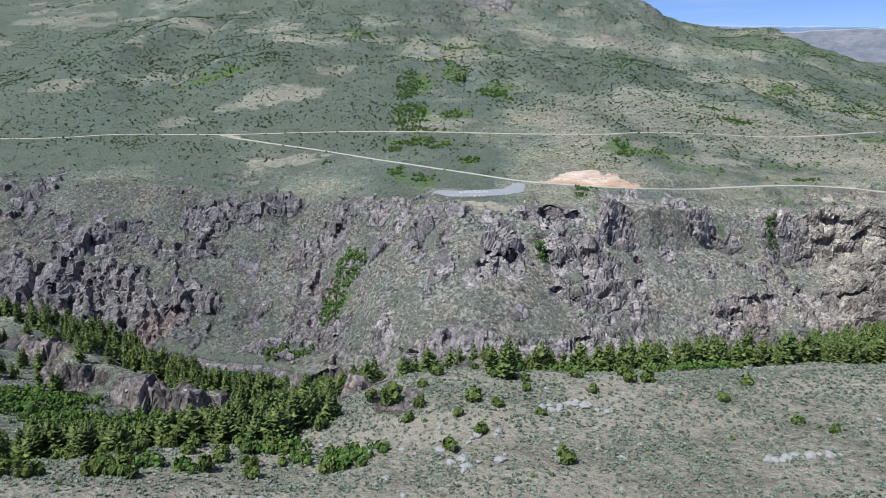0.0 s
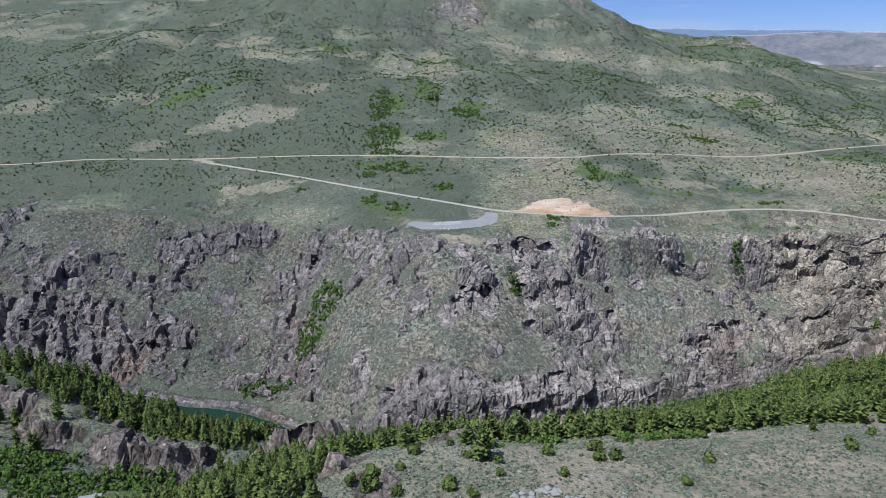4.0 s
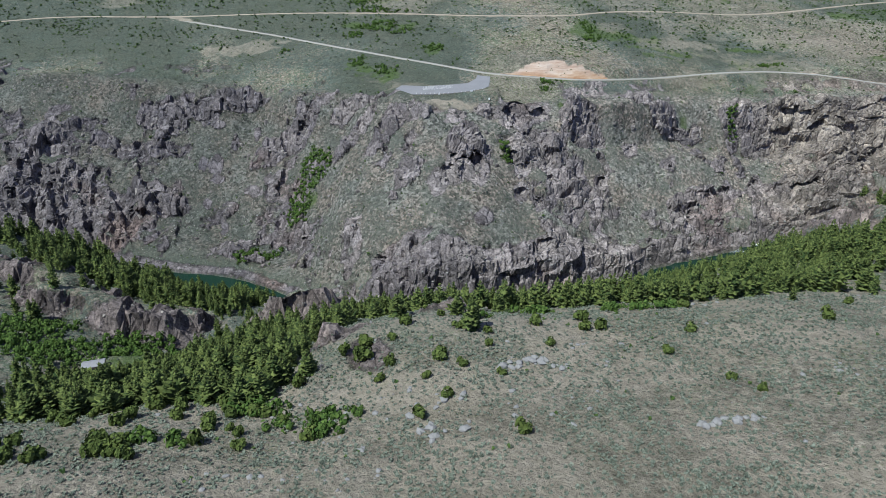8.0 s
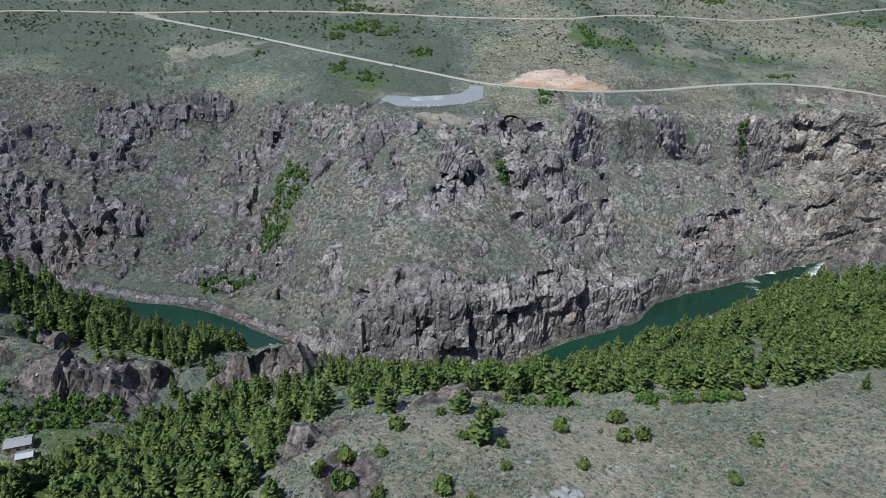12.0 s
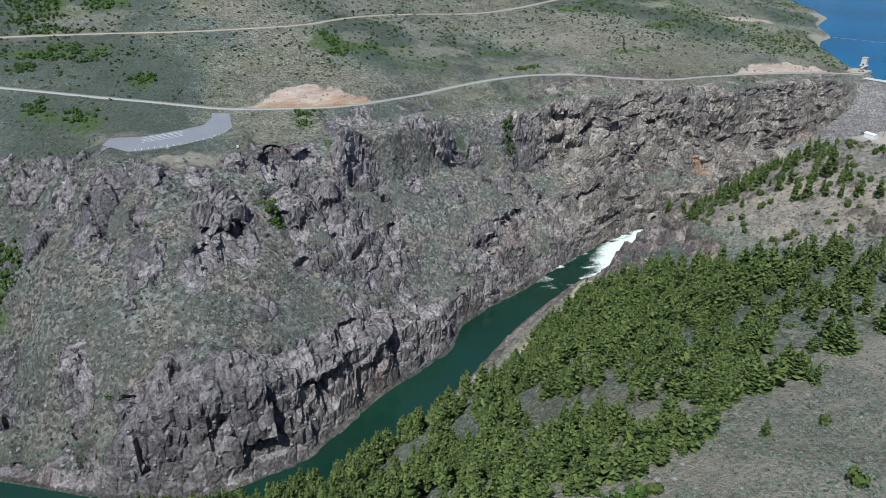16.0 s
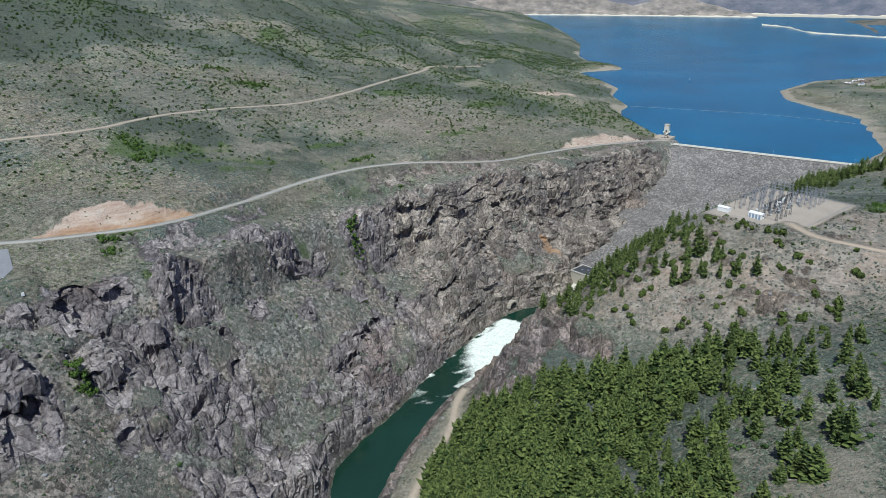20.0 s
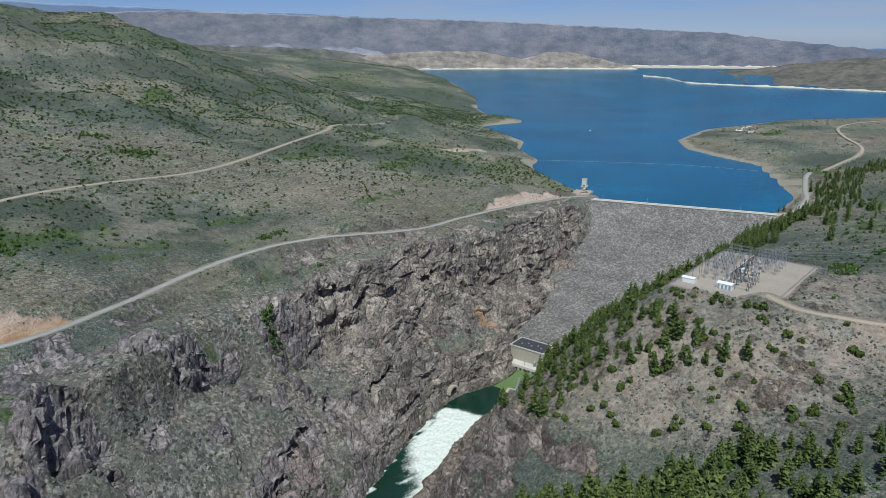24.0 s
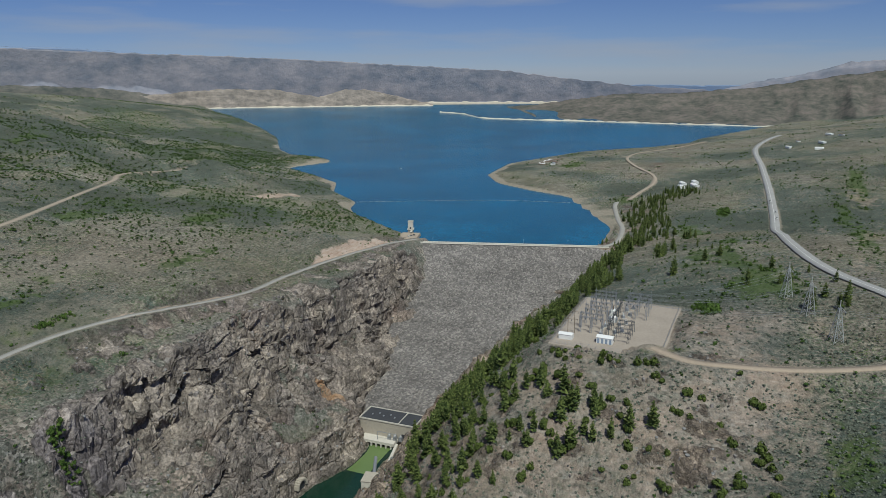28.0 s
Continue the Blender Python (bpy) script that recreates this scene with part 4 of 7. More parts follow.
for spec in ((95, 242, 12, 5), (140, 262, 9, 4), (110, 205, 22, 6), (160, 180, 30, 8), (70, 190, 16, 6), (-95, 265, 30, 14), (-60, 225, 20, 8), (60, 800, 60, 20), (-300, 1290, 110, 40, 20), (-430, 1840, 110, 36, 25),
             (240, 1900, 90, 25, -10), (30, 745, 22, 10), (390, 1000, 60, 20), (505, 540, 14, 8), (1000, 1290, 100, 22, 30), (1190, 1170, 60, 24, 30), (-220, 1000, 70, 30)):
    bare = np.maximum(bare, blot(*spec) * (0.5 if spec[1] < 320 else 0.55))
bare = np.maximum(bare, 0.46 * smooth(0.20, 0.85, fbm(gx, gy * 1.4, 120, 5, 107)) * (gy > rim_y(gx) + 30))
bare = np.maximum(bare, 0.85 * blot(52, 751, 36, 11))
bare = np.maximum(bare, 0.4 * smooth(0.45, 0.95, fbm(gx, gy, 16, 4, 109)) * (gy < sb - 20))
bare = np.maximum(bare, (0.40 + 0.30 * smooth(-0.3, 0.5, fbm(gx, gy * 1.3, 34, 5, 119))) * smooth(360, 310, gx) * smooth(400, 335, gy) * smooth(-200, -120, gx))
bare = np.maximum(bare, bed)
bank_flat = smooth(16, 8, np.abs(gy - (sb - 17)) + 9 * fbm(gx, gy, 14, 3, 111)) * smooth(200, 240, gx) * smooth(420, 390, gx)
bare = np.maximum(bare, bank_flat * 0.5)
beach = smooth(2900, 2600, np.hypot(gx - 100, gy - 400)) * smooth(1060, 1110, gx) * smooth(2.6, 1.6, (sheet_z + 1.0 * fbm(gx, gy, 60, 3, 105)) * np.where(gy > 1090 + 0.4 * (gx - 1100), 0.5, 0.55))
for spec in ((1281, 1136, 46, 20, 30), (1540, 1346, 40, 18, 40), (1860, 1580, 70, 24, 20), (2207, 1962, 60, 24, 40), (2736, 2495, 90, 30, 40), (1180, 632, 40, 20, 10), (1379, 690, 40, 18, 30)):
    beach = np.maximum(beach, blot(*spec))
bare = np.maximum(bare, beach)
cr = road_lines["canyon_road"][1]
over_road = gy - np.interp(gx, cr[:, 0], cr[:, 1])
ragged = 1 + 0.22 * fbm(gx, gy, 22, 4, 117)
cut_a = (8 + 30 * smooth(75, 20, np.abs(gx - 182))) * smooth(82, 98, gx) * smooth(262, 236, gx) * (1.7 * ragged - 0.7)
cut_b = 8.5 * smooth(488, 520, gx) * smooth(700, 640, gx) * ragged
cut_c = 24 * smooth(770, 900, gx) * smooth(1045, 1000, gx) * ragged
on_cut = [smooth(3.0, 5.5, over_road) * smooth(c + 1.5, c - 3, over_road) * (c > 3) for c in (cut_a, cut_b, cut_c)]
ochre = np.maximum(np.maximum(on_cut[0], 0.7 * on_cut[1]), 0.8 * on_cut[2])
strata = on_cut[0] * smooth(24, 6, over_road + 3 * fbm(gx, gy, 12, 3, 115) + 0.05 * (180 - gx))
ochre = np.maximum(ochre, blot(1290, 1492, 250, 14, 9) * 0.45)
ochre = np.maximum(ochre, blot(1200, 1240, 75, 26, -12) * 0.62)
rust_face = 0.62 * blot(656, 792, 15, 30, 4, 0.5, 0.25) * (gy < ry - 6)
ochre = np.maximum(ochre, rust_face)
strata = np.maximum(strata, 2 * rust_face)
for spec in ((849, 322, 46, 14), (1077, 335, 60, 9), (641, 374, 30, 12), (760, 290, 40, 22, 20), (690, 250, 50, 20, 30), (1010, 290, 60, 18, 0), (1400, 260, 90, 24, 5), (640, 430, 30, 14, 10), (500, 425, 40, 22, 20), (520, 470, 22, 14, 30), (470, 520, 26, 12, 0), (560, 400, 30, 12, 20)):
    ochre = np.maximum(ochre, blot(*(spec if len(spec) == 5 else spec + (0.0,)), 0.7, 0.6) * 0.36)
ochre = np.maximum(ochre, (0.29 + 0.14 * fbm(gx, gy, 40, 4, 123)) * smooth(395, 430, gx) * smooth(700, 650, gx) * smooth(350, 400, gy) * smooth(sb - 15, sb - 40, gy))
dense = 0.5 + 0.55 * fbm(gx, gy, 160, 4, 121) + 0.42 * smooth(100, -350, gx) * (gy > nb) + 0.3 * smooth(1400, 1800, gy)
dense += 0.36 * np.where(gx > 60, smooth(ry + 70, ry + 210, gy), gy > ry - 30) * smooth(1700, 1400, gy) * smooth(650, 250, gx)
dense += 0.26 * smooth(1250, 1420, gy) * smooth(300, 500, gx) * smooth(1050, 800, gx)
dense += 0.02 * (gy > nb) * smooth(ry, ry - 20, gy) * smooth(430, 380, gx) - 0.30 * (gy < sb) * (gx < 400) * smooth(450, 360, gy) + 0.3 * smooth(-10, 20, gx) * smooth(130, 90, gx) * (gy > nb) * (gy < 690)
dense -= 0.05 * smooth(390, 450, gx) * smooth(760, 680, gx) * (gy < sb) * smooth(330, 420, gy) + 0.25 * smooth(430, 520, gx) * smooth(720, 640, gx) * (gy > nb) * (gy < ry + 40)
rock *= 1 - bed
rock *= 1 - smooth(0.3, 0.7, ochre)

nr, nc = gx.shape
index = np.arange(nr * nc).reshape(nr, nc)
quads = np.stack([index[:-1, :-1], index[:-1, 1:], index[1:, 1:], index[1:, :-1]], -1).reshape(-1, 4)


def sheet_mesh(name, verts, faces, material, smooth_faces=None):
    me = bpy.data.meshes.new(name)
    n, k = len(faces), faces.shape[1]
    me.vertices.add(len(verts))
    me.vertices.foreach_set("co", np.ascontiguousarray(verts, dtype=np.float32).ravel())
    me.loops.add(n * k)
    me.loops.foreach_set("vertex_index", np.ascontiguousarray(faces, dtype=np.int32).ravel())
    me.polygons.add(n)
    me.polygons.foreach_set("loop_start", np.arange(0, n * k, k, dtype=np.int32))
    if smooth_faces is not None:
        me.polygons.foreach_set("use_smooth", np.broadcast_to(smooth_faces, (n,)).astype(bool))
    me.materials.append(material)
    me.update(calc_edges=True)
    me.validate()
    return me


ground_verts = np.stack([sheet_x, sheet_y, sheet_z], -1).reshape(-1, 3)
rock_face = rock.ravel()[quads].mean(1)
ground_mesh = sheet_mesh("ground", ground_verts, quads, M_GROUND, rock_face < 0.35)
cover_attr = ground_mesh.color_attributes.new("cover", "FLOAT_COLOR", "POINT")
cover_attr.data.foreach_set("color", np.stack([rock, lush, bare, ochre], -1).astype(np.float32).ravel())
strata_attr = ground_mesh.attributes.new("strata", "FLOAT", "POINT")
strata_attr.data.foreach_set("value", strata.astype(np.float32).ravel())
dense_attr = ground_mesh.attributes.new("dense", "FLOAT", "POINT")
dense_attr.data.foreach_set("value", np.clip(dense, 0, 1).astype(np.float32).ravel())
talus_attr = ground_mesh.attributes.new("scree", "FLOAT", "POINT")
talus_attr.data.foreach_set("value", np.clip(np.maximum(in_wall * smooth(ry + 20, ry - 12, gy), 0.6 * smooth(385, 430, gx) * smooth(720, 660, gx) * smooth(385, 425, gy) * (gy < sb)), 0, 1).astype(np.float32).ravel())
south_attr = ground_mesh.attributes.new("southern", "FLOAT", "POINT")
south_attr.data.foreach_set("value", (gy < 0.5 * (nb + sb)).astype(np.float32).ravel())
ground = tagged(new("ground", ground_mesh), "sage-covered hills cut by a deep rocky canyon", "ground", kind="structure")

# ---------------------------------------------------------------- water
def ribbon_between(name, xs, low, high, n, z_of, material, shear=None):
    ys = np.array([low(xs) + (high(xs) - low(xs)) * k / n for k in range(n + 1)])
    xx = np.broadcast_to(xs, ys.shape)
    xx = xx if shear is None else xx + shear(xx, ys)
    zz = z_of(xx, ys)
    i = np.arange(ys.size).reshape(ys.shape)
    q = np.stack([i[:-1, :-1], i[:-1, 1:], i[1:, 1:], i[1:, :-1]], -1).reshape(-1, 4)
    return new(name, sheet_mesh(name, np.stack([xx, ys, zz], -1).reshape(-1, 3), q, material, True))


tagged(ribbon_between("river_water", np.linspace(-900, 652, 420), lambda x: south_bank(x) - 10, lambda x: north_bank(x) + 10, 8, lambda x, y: np.full(x.shape, RIVER_Z), M_RIVER),
       "dark green river water at the canyon bottom", "river", kind="structure")


def lake_level(x, y):
    return far_lift(x, y, np.zeros(x.shape))


tagged(ribbon_between("lake_water", stepped((1085, 2600, 30), (2600, 4480, 40)), lambda x: np.maximum(south_shore(x) - 100, 500 - 0.35 * (x - 1085)), lambda x: np.minimum(north_shore(x) + 60, np.sqrt(np.maximum(4480 ** 2 - x * x, 0)) + 300), 60, lake_level, M_LAKE, lambda x, y: np.clip((890 - y) * 0.273 - 20, 0, 80) * smooth(1300, 1100, x)),
       "blue reservoir water ruffled by wind", "lake", kind="structure")


# ---------------------------------------------------------------- shared builders
def part(name, bm, material, parent=None, label="", smooth_faces=False):
    me = bpy.data.meshes.new(name)
    bm.to_mesh(me)
    bm.free()
    if smooth_faces:
        for p in me.polygons:
            p.use_smooth = True
    me.materials.append(material)
    ob = new(name, me)
    ob.parent = parent
    if label:
        tagged(ob, label)
    return ob


def thing(name, label, category, at=(0, 0, 0), turn=0.0, group=""):
    ob = new(name)
    ob.matrix_world = pose(*at, 0, 0, turn)
    return tagged(ob, label, category, group)


def add_box(bm, centre, size, turn=0.0, taper=1.0):
    """A box; taper shrinks its top."""
    sx, sy, sz = (v / 2 for v in size)
    c, s = math.cos(radians(turn)), math.sin(radians(turn))
    vs = []
    for z, k in ((-sz, 1.0), (sz, taper)):
        for x, y in ((-sx, -sy), (sx, -sy), (sx, sy), (-sx, sy)):
            x, y = x * k, y * k
            vs.append(bm.verts.new((centre[0] + c * x - s * y, centre[1] + s * x + c * y, centre[2] + z)))
    for f in ((3, 2, 1, 0), (4, 5, 6, 7), (0, 1, 5, 4), (1, 2, 6, 5), (2, 3, 7, 6), (3, 0, 4, 7)):
        bm.faces.new([vs[i] for i in f])
    return bm


def add_beam(bm, a, b, r, sides=5, r2=None):
    a, b = Vector(a), Vector(b)
    d = (b - a).normalized()
    u = d.orthogonal().normalized()
    v = d.cross(u)
    rings = []
    for p, rad in ((a, r), (b, r if r2 is None else r2)):
        rings.append([bm.verts.new(p + (u * math.cos(2 * math.pi * k / sides) + v * math.sin(2 * math.pi * k / sides)) * rad) for k in range(sides)])
    for k in range(sides):
        bm.faces.new((rings[0][k], rings[0][(k + 1) % sides], rings[1][(k + 1) % sides], rings[1][k]))
    bm.faces.new(rings[0][::-1])
    bm.faces.new(rings[1])
    return bm


def box(centre, size, turn=0.0, taper=1.0, bevel=0.0):
    bm = add_box(bmesh.new(), centre, size, turn, taper)
    if bevel:
        bmesh.ops.bevel(bm, geom=bm.edges[:], offset=bevel, segments=2, affect="EDGES", profile=0.5)
    return bm


def beams(*pairs, r=0.12, sides=5):
    bm = bmesh.new()
    for a, b in pairs:
        add_beam(bm, a, b, r, sides)
    return bm


def ground_z(x, y):
    """Height of the finished sheet near a plan point."""
    d = (sheet_x - x) ** 2 + (sheet_y - y) ** 2
    return float(sheet_z.ravel()[int(np.argmin(d))])


# ---------------------------------------------------------------- road surfaces
def ribbon(name, line, width, lift, material, label, category, offset=0.0, kind="structure", depth=0.35):
    p = line[:, :2]
    t = np.gradient(p, axis=0)
    t /= np.linalg.norm(t, axis=1)[:, None]
    side = np.column_stack([-t[:, 1], t[:, 0]])
    z = far_lift(p[:, 0], p[:, 1], line[:, 2]) + lift
    strips = []
    ragged = 0.35 * fbm(np.arange(len(p)) * 3.0, np.zeros(len(p)), 9, 3, 7)
    for k, dz in ((-0.5, -depth), (-0.5, 0.0), (0.0, 0.05), (0.5, 0.0), (0.5, -depth)):
        w = width * k + np.sign(k) * ragged * min(1.0, width / 8) + offset
        strips.append(np.column_stack([p + side * w[:, None], z + dz]))
    v = np.stack(strips)
    i = np.arange(v.shape[0] * v.shape[1]).reshape(v.shape[:2])
    q = np.stack([i[:-1, :-1], i[:-1, 1:], i[1:, 1:], i[1:, :-1]], -1).reshape(-1, 4)
    return tagged(new(name, sheet_mesh(name, v.reshape(-1, 3), q[:, ::-1], material, True)), label, category, kind=kind)


SURFACE = {"canyon_road": (M_ROAD, 0.05, "pale worn two-lane road along the canyon rim"), "upper_road": (M_GRAVEL, 0.1, "dusty gravel road across the hillside"),
           "highway": (M_HIGHWAY, 1.2, "wide grey asphalt highway beside the reservoir"), "lake_road": (M_GRAVEL, 1.6, "winding pale road on the lake shore"),
           "crest_road": (M_ROAD, 0.8, "narrow road from the shore to the dam crest"), "substation_track": (M_DIRT, 0.1, "dirt track to the substation yard"),
           "river_track": (M_GRAVEL, 0.1, "gravel track on the river bank")}
for road_name, (width, line) in road_lines.items():
    mat, lift, label = SURFACE[road_name]
    ribbon(road_name, line, width, lift, mat, label, "road")
hw = road_lines["highway"]
tagged(ribbon("centre_line", hw[1], 0.5, 1.32, M_PAINT, "painted line along the highway", "road marking", depth=0.02), kind="structure")

# parking place: one slab with an arm to the road
lot_outline = [(-13, 796), (-6, 812), (20, 806), (48, 811), (70, 818), (80, 832), (84, 851), (99, 849), (96, 828), (92, 800), (84, 788), (66, 776), (45, 769), (20, 767), (5, 769)]
bm = bmesh.new()
rise = [(0.075 * max(0, y - 812) + 0.3 * (y > 820)) * (x > 75) for x, y in lot_outline]
low = [bm.verts.new((x, y, 67.6 + r)) for (x, y), r in zip(lot_outline, rise)]
high = [bm.verts.new((x, y, 68.75 + r)) for (x, y), r in zip(lot_outline, rise)]
bm.faces.new(high)
for k in range(len(low)):
    j = (k + 1) % len(low)
    bm.faces.new((low[k], low[j], high[j], high[k]))
bmesh.ops.recalc_face_normals(bm, faces=bm.faces[:])
lot = tagged(part("parking_lot", bm, M_LOT), "grey asphalt overlook parking place on the rim", "parking lot", kind="structure")
for k in range(4):
    part("bay_line", box((33 + 2 * k * 0.3, 792 + 4.2 * k, 68.775), (34, 0.5, 0.02), 10), M_PAINT, lot)
for k in range(16):
    x = 10 + k * 4.9
    part("bay_line", box((x, 771.5 + max(0, x - 45) * 0.34 + max(0, x - 70) * 0.35, 68.775), (0.35, 5.0, 0.02), -8), M_PAINT, lot)
fence = thing("lookout_fence", "low wooden rail fence at the overlook edge", "fence")
edge = [(5, 766.5), (20, 764.5), (45, 766.5), (66, 773.5), (84, 785)]
prev = None
for (x0, y0), (x1, y1) in zip(edge[:-1], edge[1:]):
    n = max(2, int(math.hypot(x1 - x0, y1 - y0) / 3))
    for k in range(n):
        x, y = x0 + (x1 - x0) * k / n, y0 + (y1 - y0) * k / n
        part("post", beams(((x, y, 67.5), (x, y, 69.8)), r=0.14), M_WOODWALL, fence)
        if prev:
            part("rail", beams(((*prev, 69.5), (x, y, 69.5)), r=0.08), M_WOODWALL, fence)
        prev = (x, y)
for x, y in ((34, 763.5), (70, 775)):
    board = thing("information_board", "white information board on posts by the overlook", "sign", (x, y, 67.6), 20, "boards at the overlook")
    for o in (-0.9, 0.9):
        part("post", beams(((o, 0, 0), (o, 0, 1.6)), r=0.09), M_DARKSTEEL, board)
    part("panel", box((0, 0, 1.9), (2.8, 0.14, 1.2), 0, 1, 0.03), M_WHITE, board, "blank white panel")
dish = thing("gauge_station", "small white equipment box on poles", "equipment box", (88, 761, ground_z(88, 761)))
part("cabinet", box((0, 0, 1.8), (1.8, 1.2, 2.2), 0, 1, 0.06), M_WHITE, dish)
for o in (-6, -9):
    part("pole", beams(((o, 1, -1), (o, 1, 7)), r=0.12), M_DARKSTEEL, dish)

# ---------------------------------------------------------------- the dam
CREST_A, CREST_B = np.array([1048.0, 890.0]), np.array([1126.0, 604.0])
TOE_A, TOE_B = np.array([690.0, 812.0]), np.array([690.0, 672.0])
down = [(-60, -26), (-14, 3.6), (-7, 4.4), (0, 4.4), (4, 3.4), (40, -12.5), (44, -13), (79, -28.5), (84, -29), (120, -43), (126, -43.4), (170, -56), (230, -68), (300, -76), (380, -82), (394, -96)]


def dam_point(u, d):
    """A point of the dam's skin: u along the crest, d metres downstream of the crest road."""
    a, b = CREST_A + (CREST_B - CREST_A) * u, TOE_A + (TOE_B - TOE_A) * u
    out = (b - a) / np.linalg.norm(b - a)
    if d <= 0:
        return a + out * d
    return a + (b - a) * (d / 380.0)


us = np.linspace(-0.12, 1.12, 125)
ds = np.unique(np.concatenate([np.linspace(-60, -14, 8), np.linspace(-14, 4, 7), np.linspace(4, 130, 64), np.linspace(130, 394, 90)]))
dz = np.interp(ds, [p[0] for p in down], [p[1] for p in down])
dv = np.array([[(*dam_point(u, d), z) for u in us] for d, z in zip(ds, dz)])
rough = fbm(dv[..., 0], dv[..., 1], 5, 3, 201) * 0.7 + fbm(dv[..., 0], dv[..., 1], 2.2, 2, 205) * 0.5
dv[..., 2] += rough * (ds[:, None] > 5)
i = np.arange(dv.shape[0] * dv.shape[1]).reshape(dv.shape[:2])
q = np.stack([i[:-1, :-1], i[:-1, 1:], i[1:, 1:], i[1:, :-1]], -1).reshape(-1, 4)
dam = thing("dam", "grey rockfill embankment dam with a stony face", "dam")
dam_body = new("embankment", sheet_mesh("embankment", dv.reshape(-1, 3), q, M_DAM, False))
dam_body.parent = dam
crest_line = np.array([(*(CREST_A + (CREST_B - CREST_A) * u), 4.5) for u in np.linspace(-0.02, 1.0, 40)])
for off, name, w, mat, lift in ((-0.5, "roadway", 6.4, M_ROAD, 0.1), (-4.2, "parapet", 0.9, M_PALE, 1.15), (4.0, "parapet", 0.9, M_PALE, 0.95)):
    ob = ribbon(name, crest_line, w, lift, mat, "", "", off, "part", 1.4)
    del ob["kind"]
    ob.parent = dam
for u in (0.12, 0.35, 0.58, 0.8, 0.95):
    x, y = CREST_A + (CREST_B - CREST_A) * u
    lamp = thing("lamp_post", "slim grey lamp post on the dam crest", "street lamp", (x + 3.2, y + 0.8, 4.5), 0, "lamp posts on the crest")
    part("pole", beams(((0, 0, 0), (0, 0, 8)), r=0.11), M_STEEL, lamp)
    part("arm", beams(((0, 0, 8), (-1.8, 0, 8.3)), r=0.07), M_STEEL, lamp)
    part("head", box((-2.0, 0, 8.25), (0.8, 0.35, 0.2), 0, 1, 0.04), M_DARKSTEEL, lamp)


def rock_shape(seed, squash=0.7):
    rng = random.Random(seed)
    bm = bmesh.new()
    bmesh.ops.create_icosphere(bm, subdivisions=1, radius=1.0)
    for v in bm.verts:
        v.co *= rng.uniform(0.72, 1.25)
        v.co.z *= squash
    return bm


def mesh_arrays(bm):
    bmesh.ops.triangulate(bm, faces=bm.faces[:])
    bm.verts.index_update()
    v = np.array([w.co[:] for w in bm.verts])
    f = np.array([[w.index for w in fc.verts] for fc in bm.faces])
    bm.free()
    return v, f


def scatter(name, shapes, places, sizes, turns, material, label, category, tilt=None, smooth_faces=False):
    """Joins many small pieces into one mesh of kind stuff. sizes: one number or three for each place."""
    sizes = np.asarray(sizes, float)
    sizes = np.column_stack([sizes] * 3) if sizes.ndim == 1 else sizes
    all_v, all_f, start = [], [], 0
    rng = np.random.default_rng(len(places))
    pick = rng.integers(0, len(shapes), len(places))
    for k, (v, f) in enumerate(shapes):
        sel = np.flatnonzero(pick == k)
        if not len(sel):
            continue
        c, s = np.cos(turns[sel])[:, None], np.sin(turns[sel])[:, None]
        vx, vy, vz = (v[None, :, a] * sizes[sel][:, a:a + 1] for a in range(3))
        pos = np.stack([places[sel, 0:1] + c * vx - s * vy, places[sel, 1:2] + s * vx + c * vy, places[sel, 2:3] + vz], -1)
        all_v.append(pos.reshape(-1, 3))
        all_f.append((f[None] + (start + np.arange(len(sel)) * len(v))[:, None, None]).reshape(-1, 3))
        start += len(sel) * len(v)
    me = sheet_mesh(name, np.concatenate(all_v), np.concatenate(all_f), material, smooth_faces)
    return tagged(new(name, me), label, category, kind="stuff")


rocks = [mesh_arrays(rock_shape(k)) for k in range(5)]
rng = np.random.default_rng(5)
n = 4500
uu, dd = rng.uniform(0, 1, n), 5 + 370 * rng.uniform(0, 1, n) ** 1.15
pl = np.array([(*dam_point(u, d), np.interp(d, [p[0] for p in down], [p[1] for p in down])) for u, d in zip(uu, dd)])
size = 0.5 + 0.9 * rng.uniform(0, 1, n) ** 3
stones = scatter("riprap", rocks, pl, size, rng.uniform(0, 6.28, n), M_DAM, "", "")
del stones["kind"]
stones.parent = dam
tagged(stones, kind="stuff")

# intake tower
tower = thing("intake_tower", "pale concrete intake tower beside the dam crest", "tower", (1118, 921, 1.0), 20)
part("shaft", box((0, 0, 2.5), (9, 8, 9), 0, 1, 0.15), M_CONCRETE, tower)
part("deck", box((0.5, 0, 7.6), (13, 11, 1.2), 0, 1, 0.1), M_PALE, tower)
part("housing", box((0, 0, 14.0), (10, 8, 11.6), 0, 1, 0.2), M_PALE, tower, "tall windowless pale concrete housing")
part("roof", box((0, 0, 20.1), (10.8, 8.8, 0.6), 0, 1, 0.08), M_CONCRETE, tower)
part("access_bridge", box((-11, -2, 6.0), (12, 3.2, 1.0), 0, 1, 0.08), M_PALE, tower)
for o in (-3.5, 3.5):
    part("leg", beams(((5.4, o, -6), (5.4, o, 7)), r=0.7, sides=8), M_CONCRETE, tower)
part("doorway", box((-5.05, 0, 9.6), (0.2, 2.4, 3.0)), M_GLASS, tower)
plaza = part("tower_forecourt", box((1088, 910, 1.8), (48, 30, 5), 15, 0.96, 0.3), M_GRAVEL)
tagged(plaza, "pale paved forecourt at the dam end", "pavement", kind="structure")

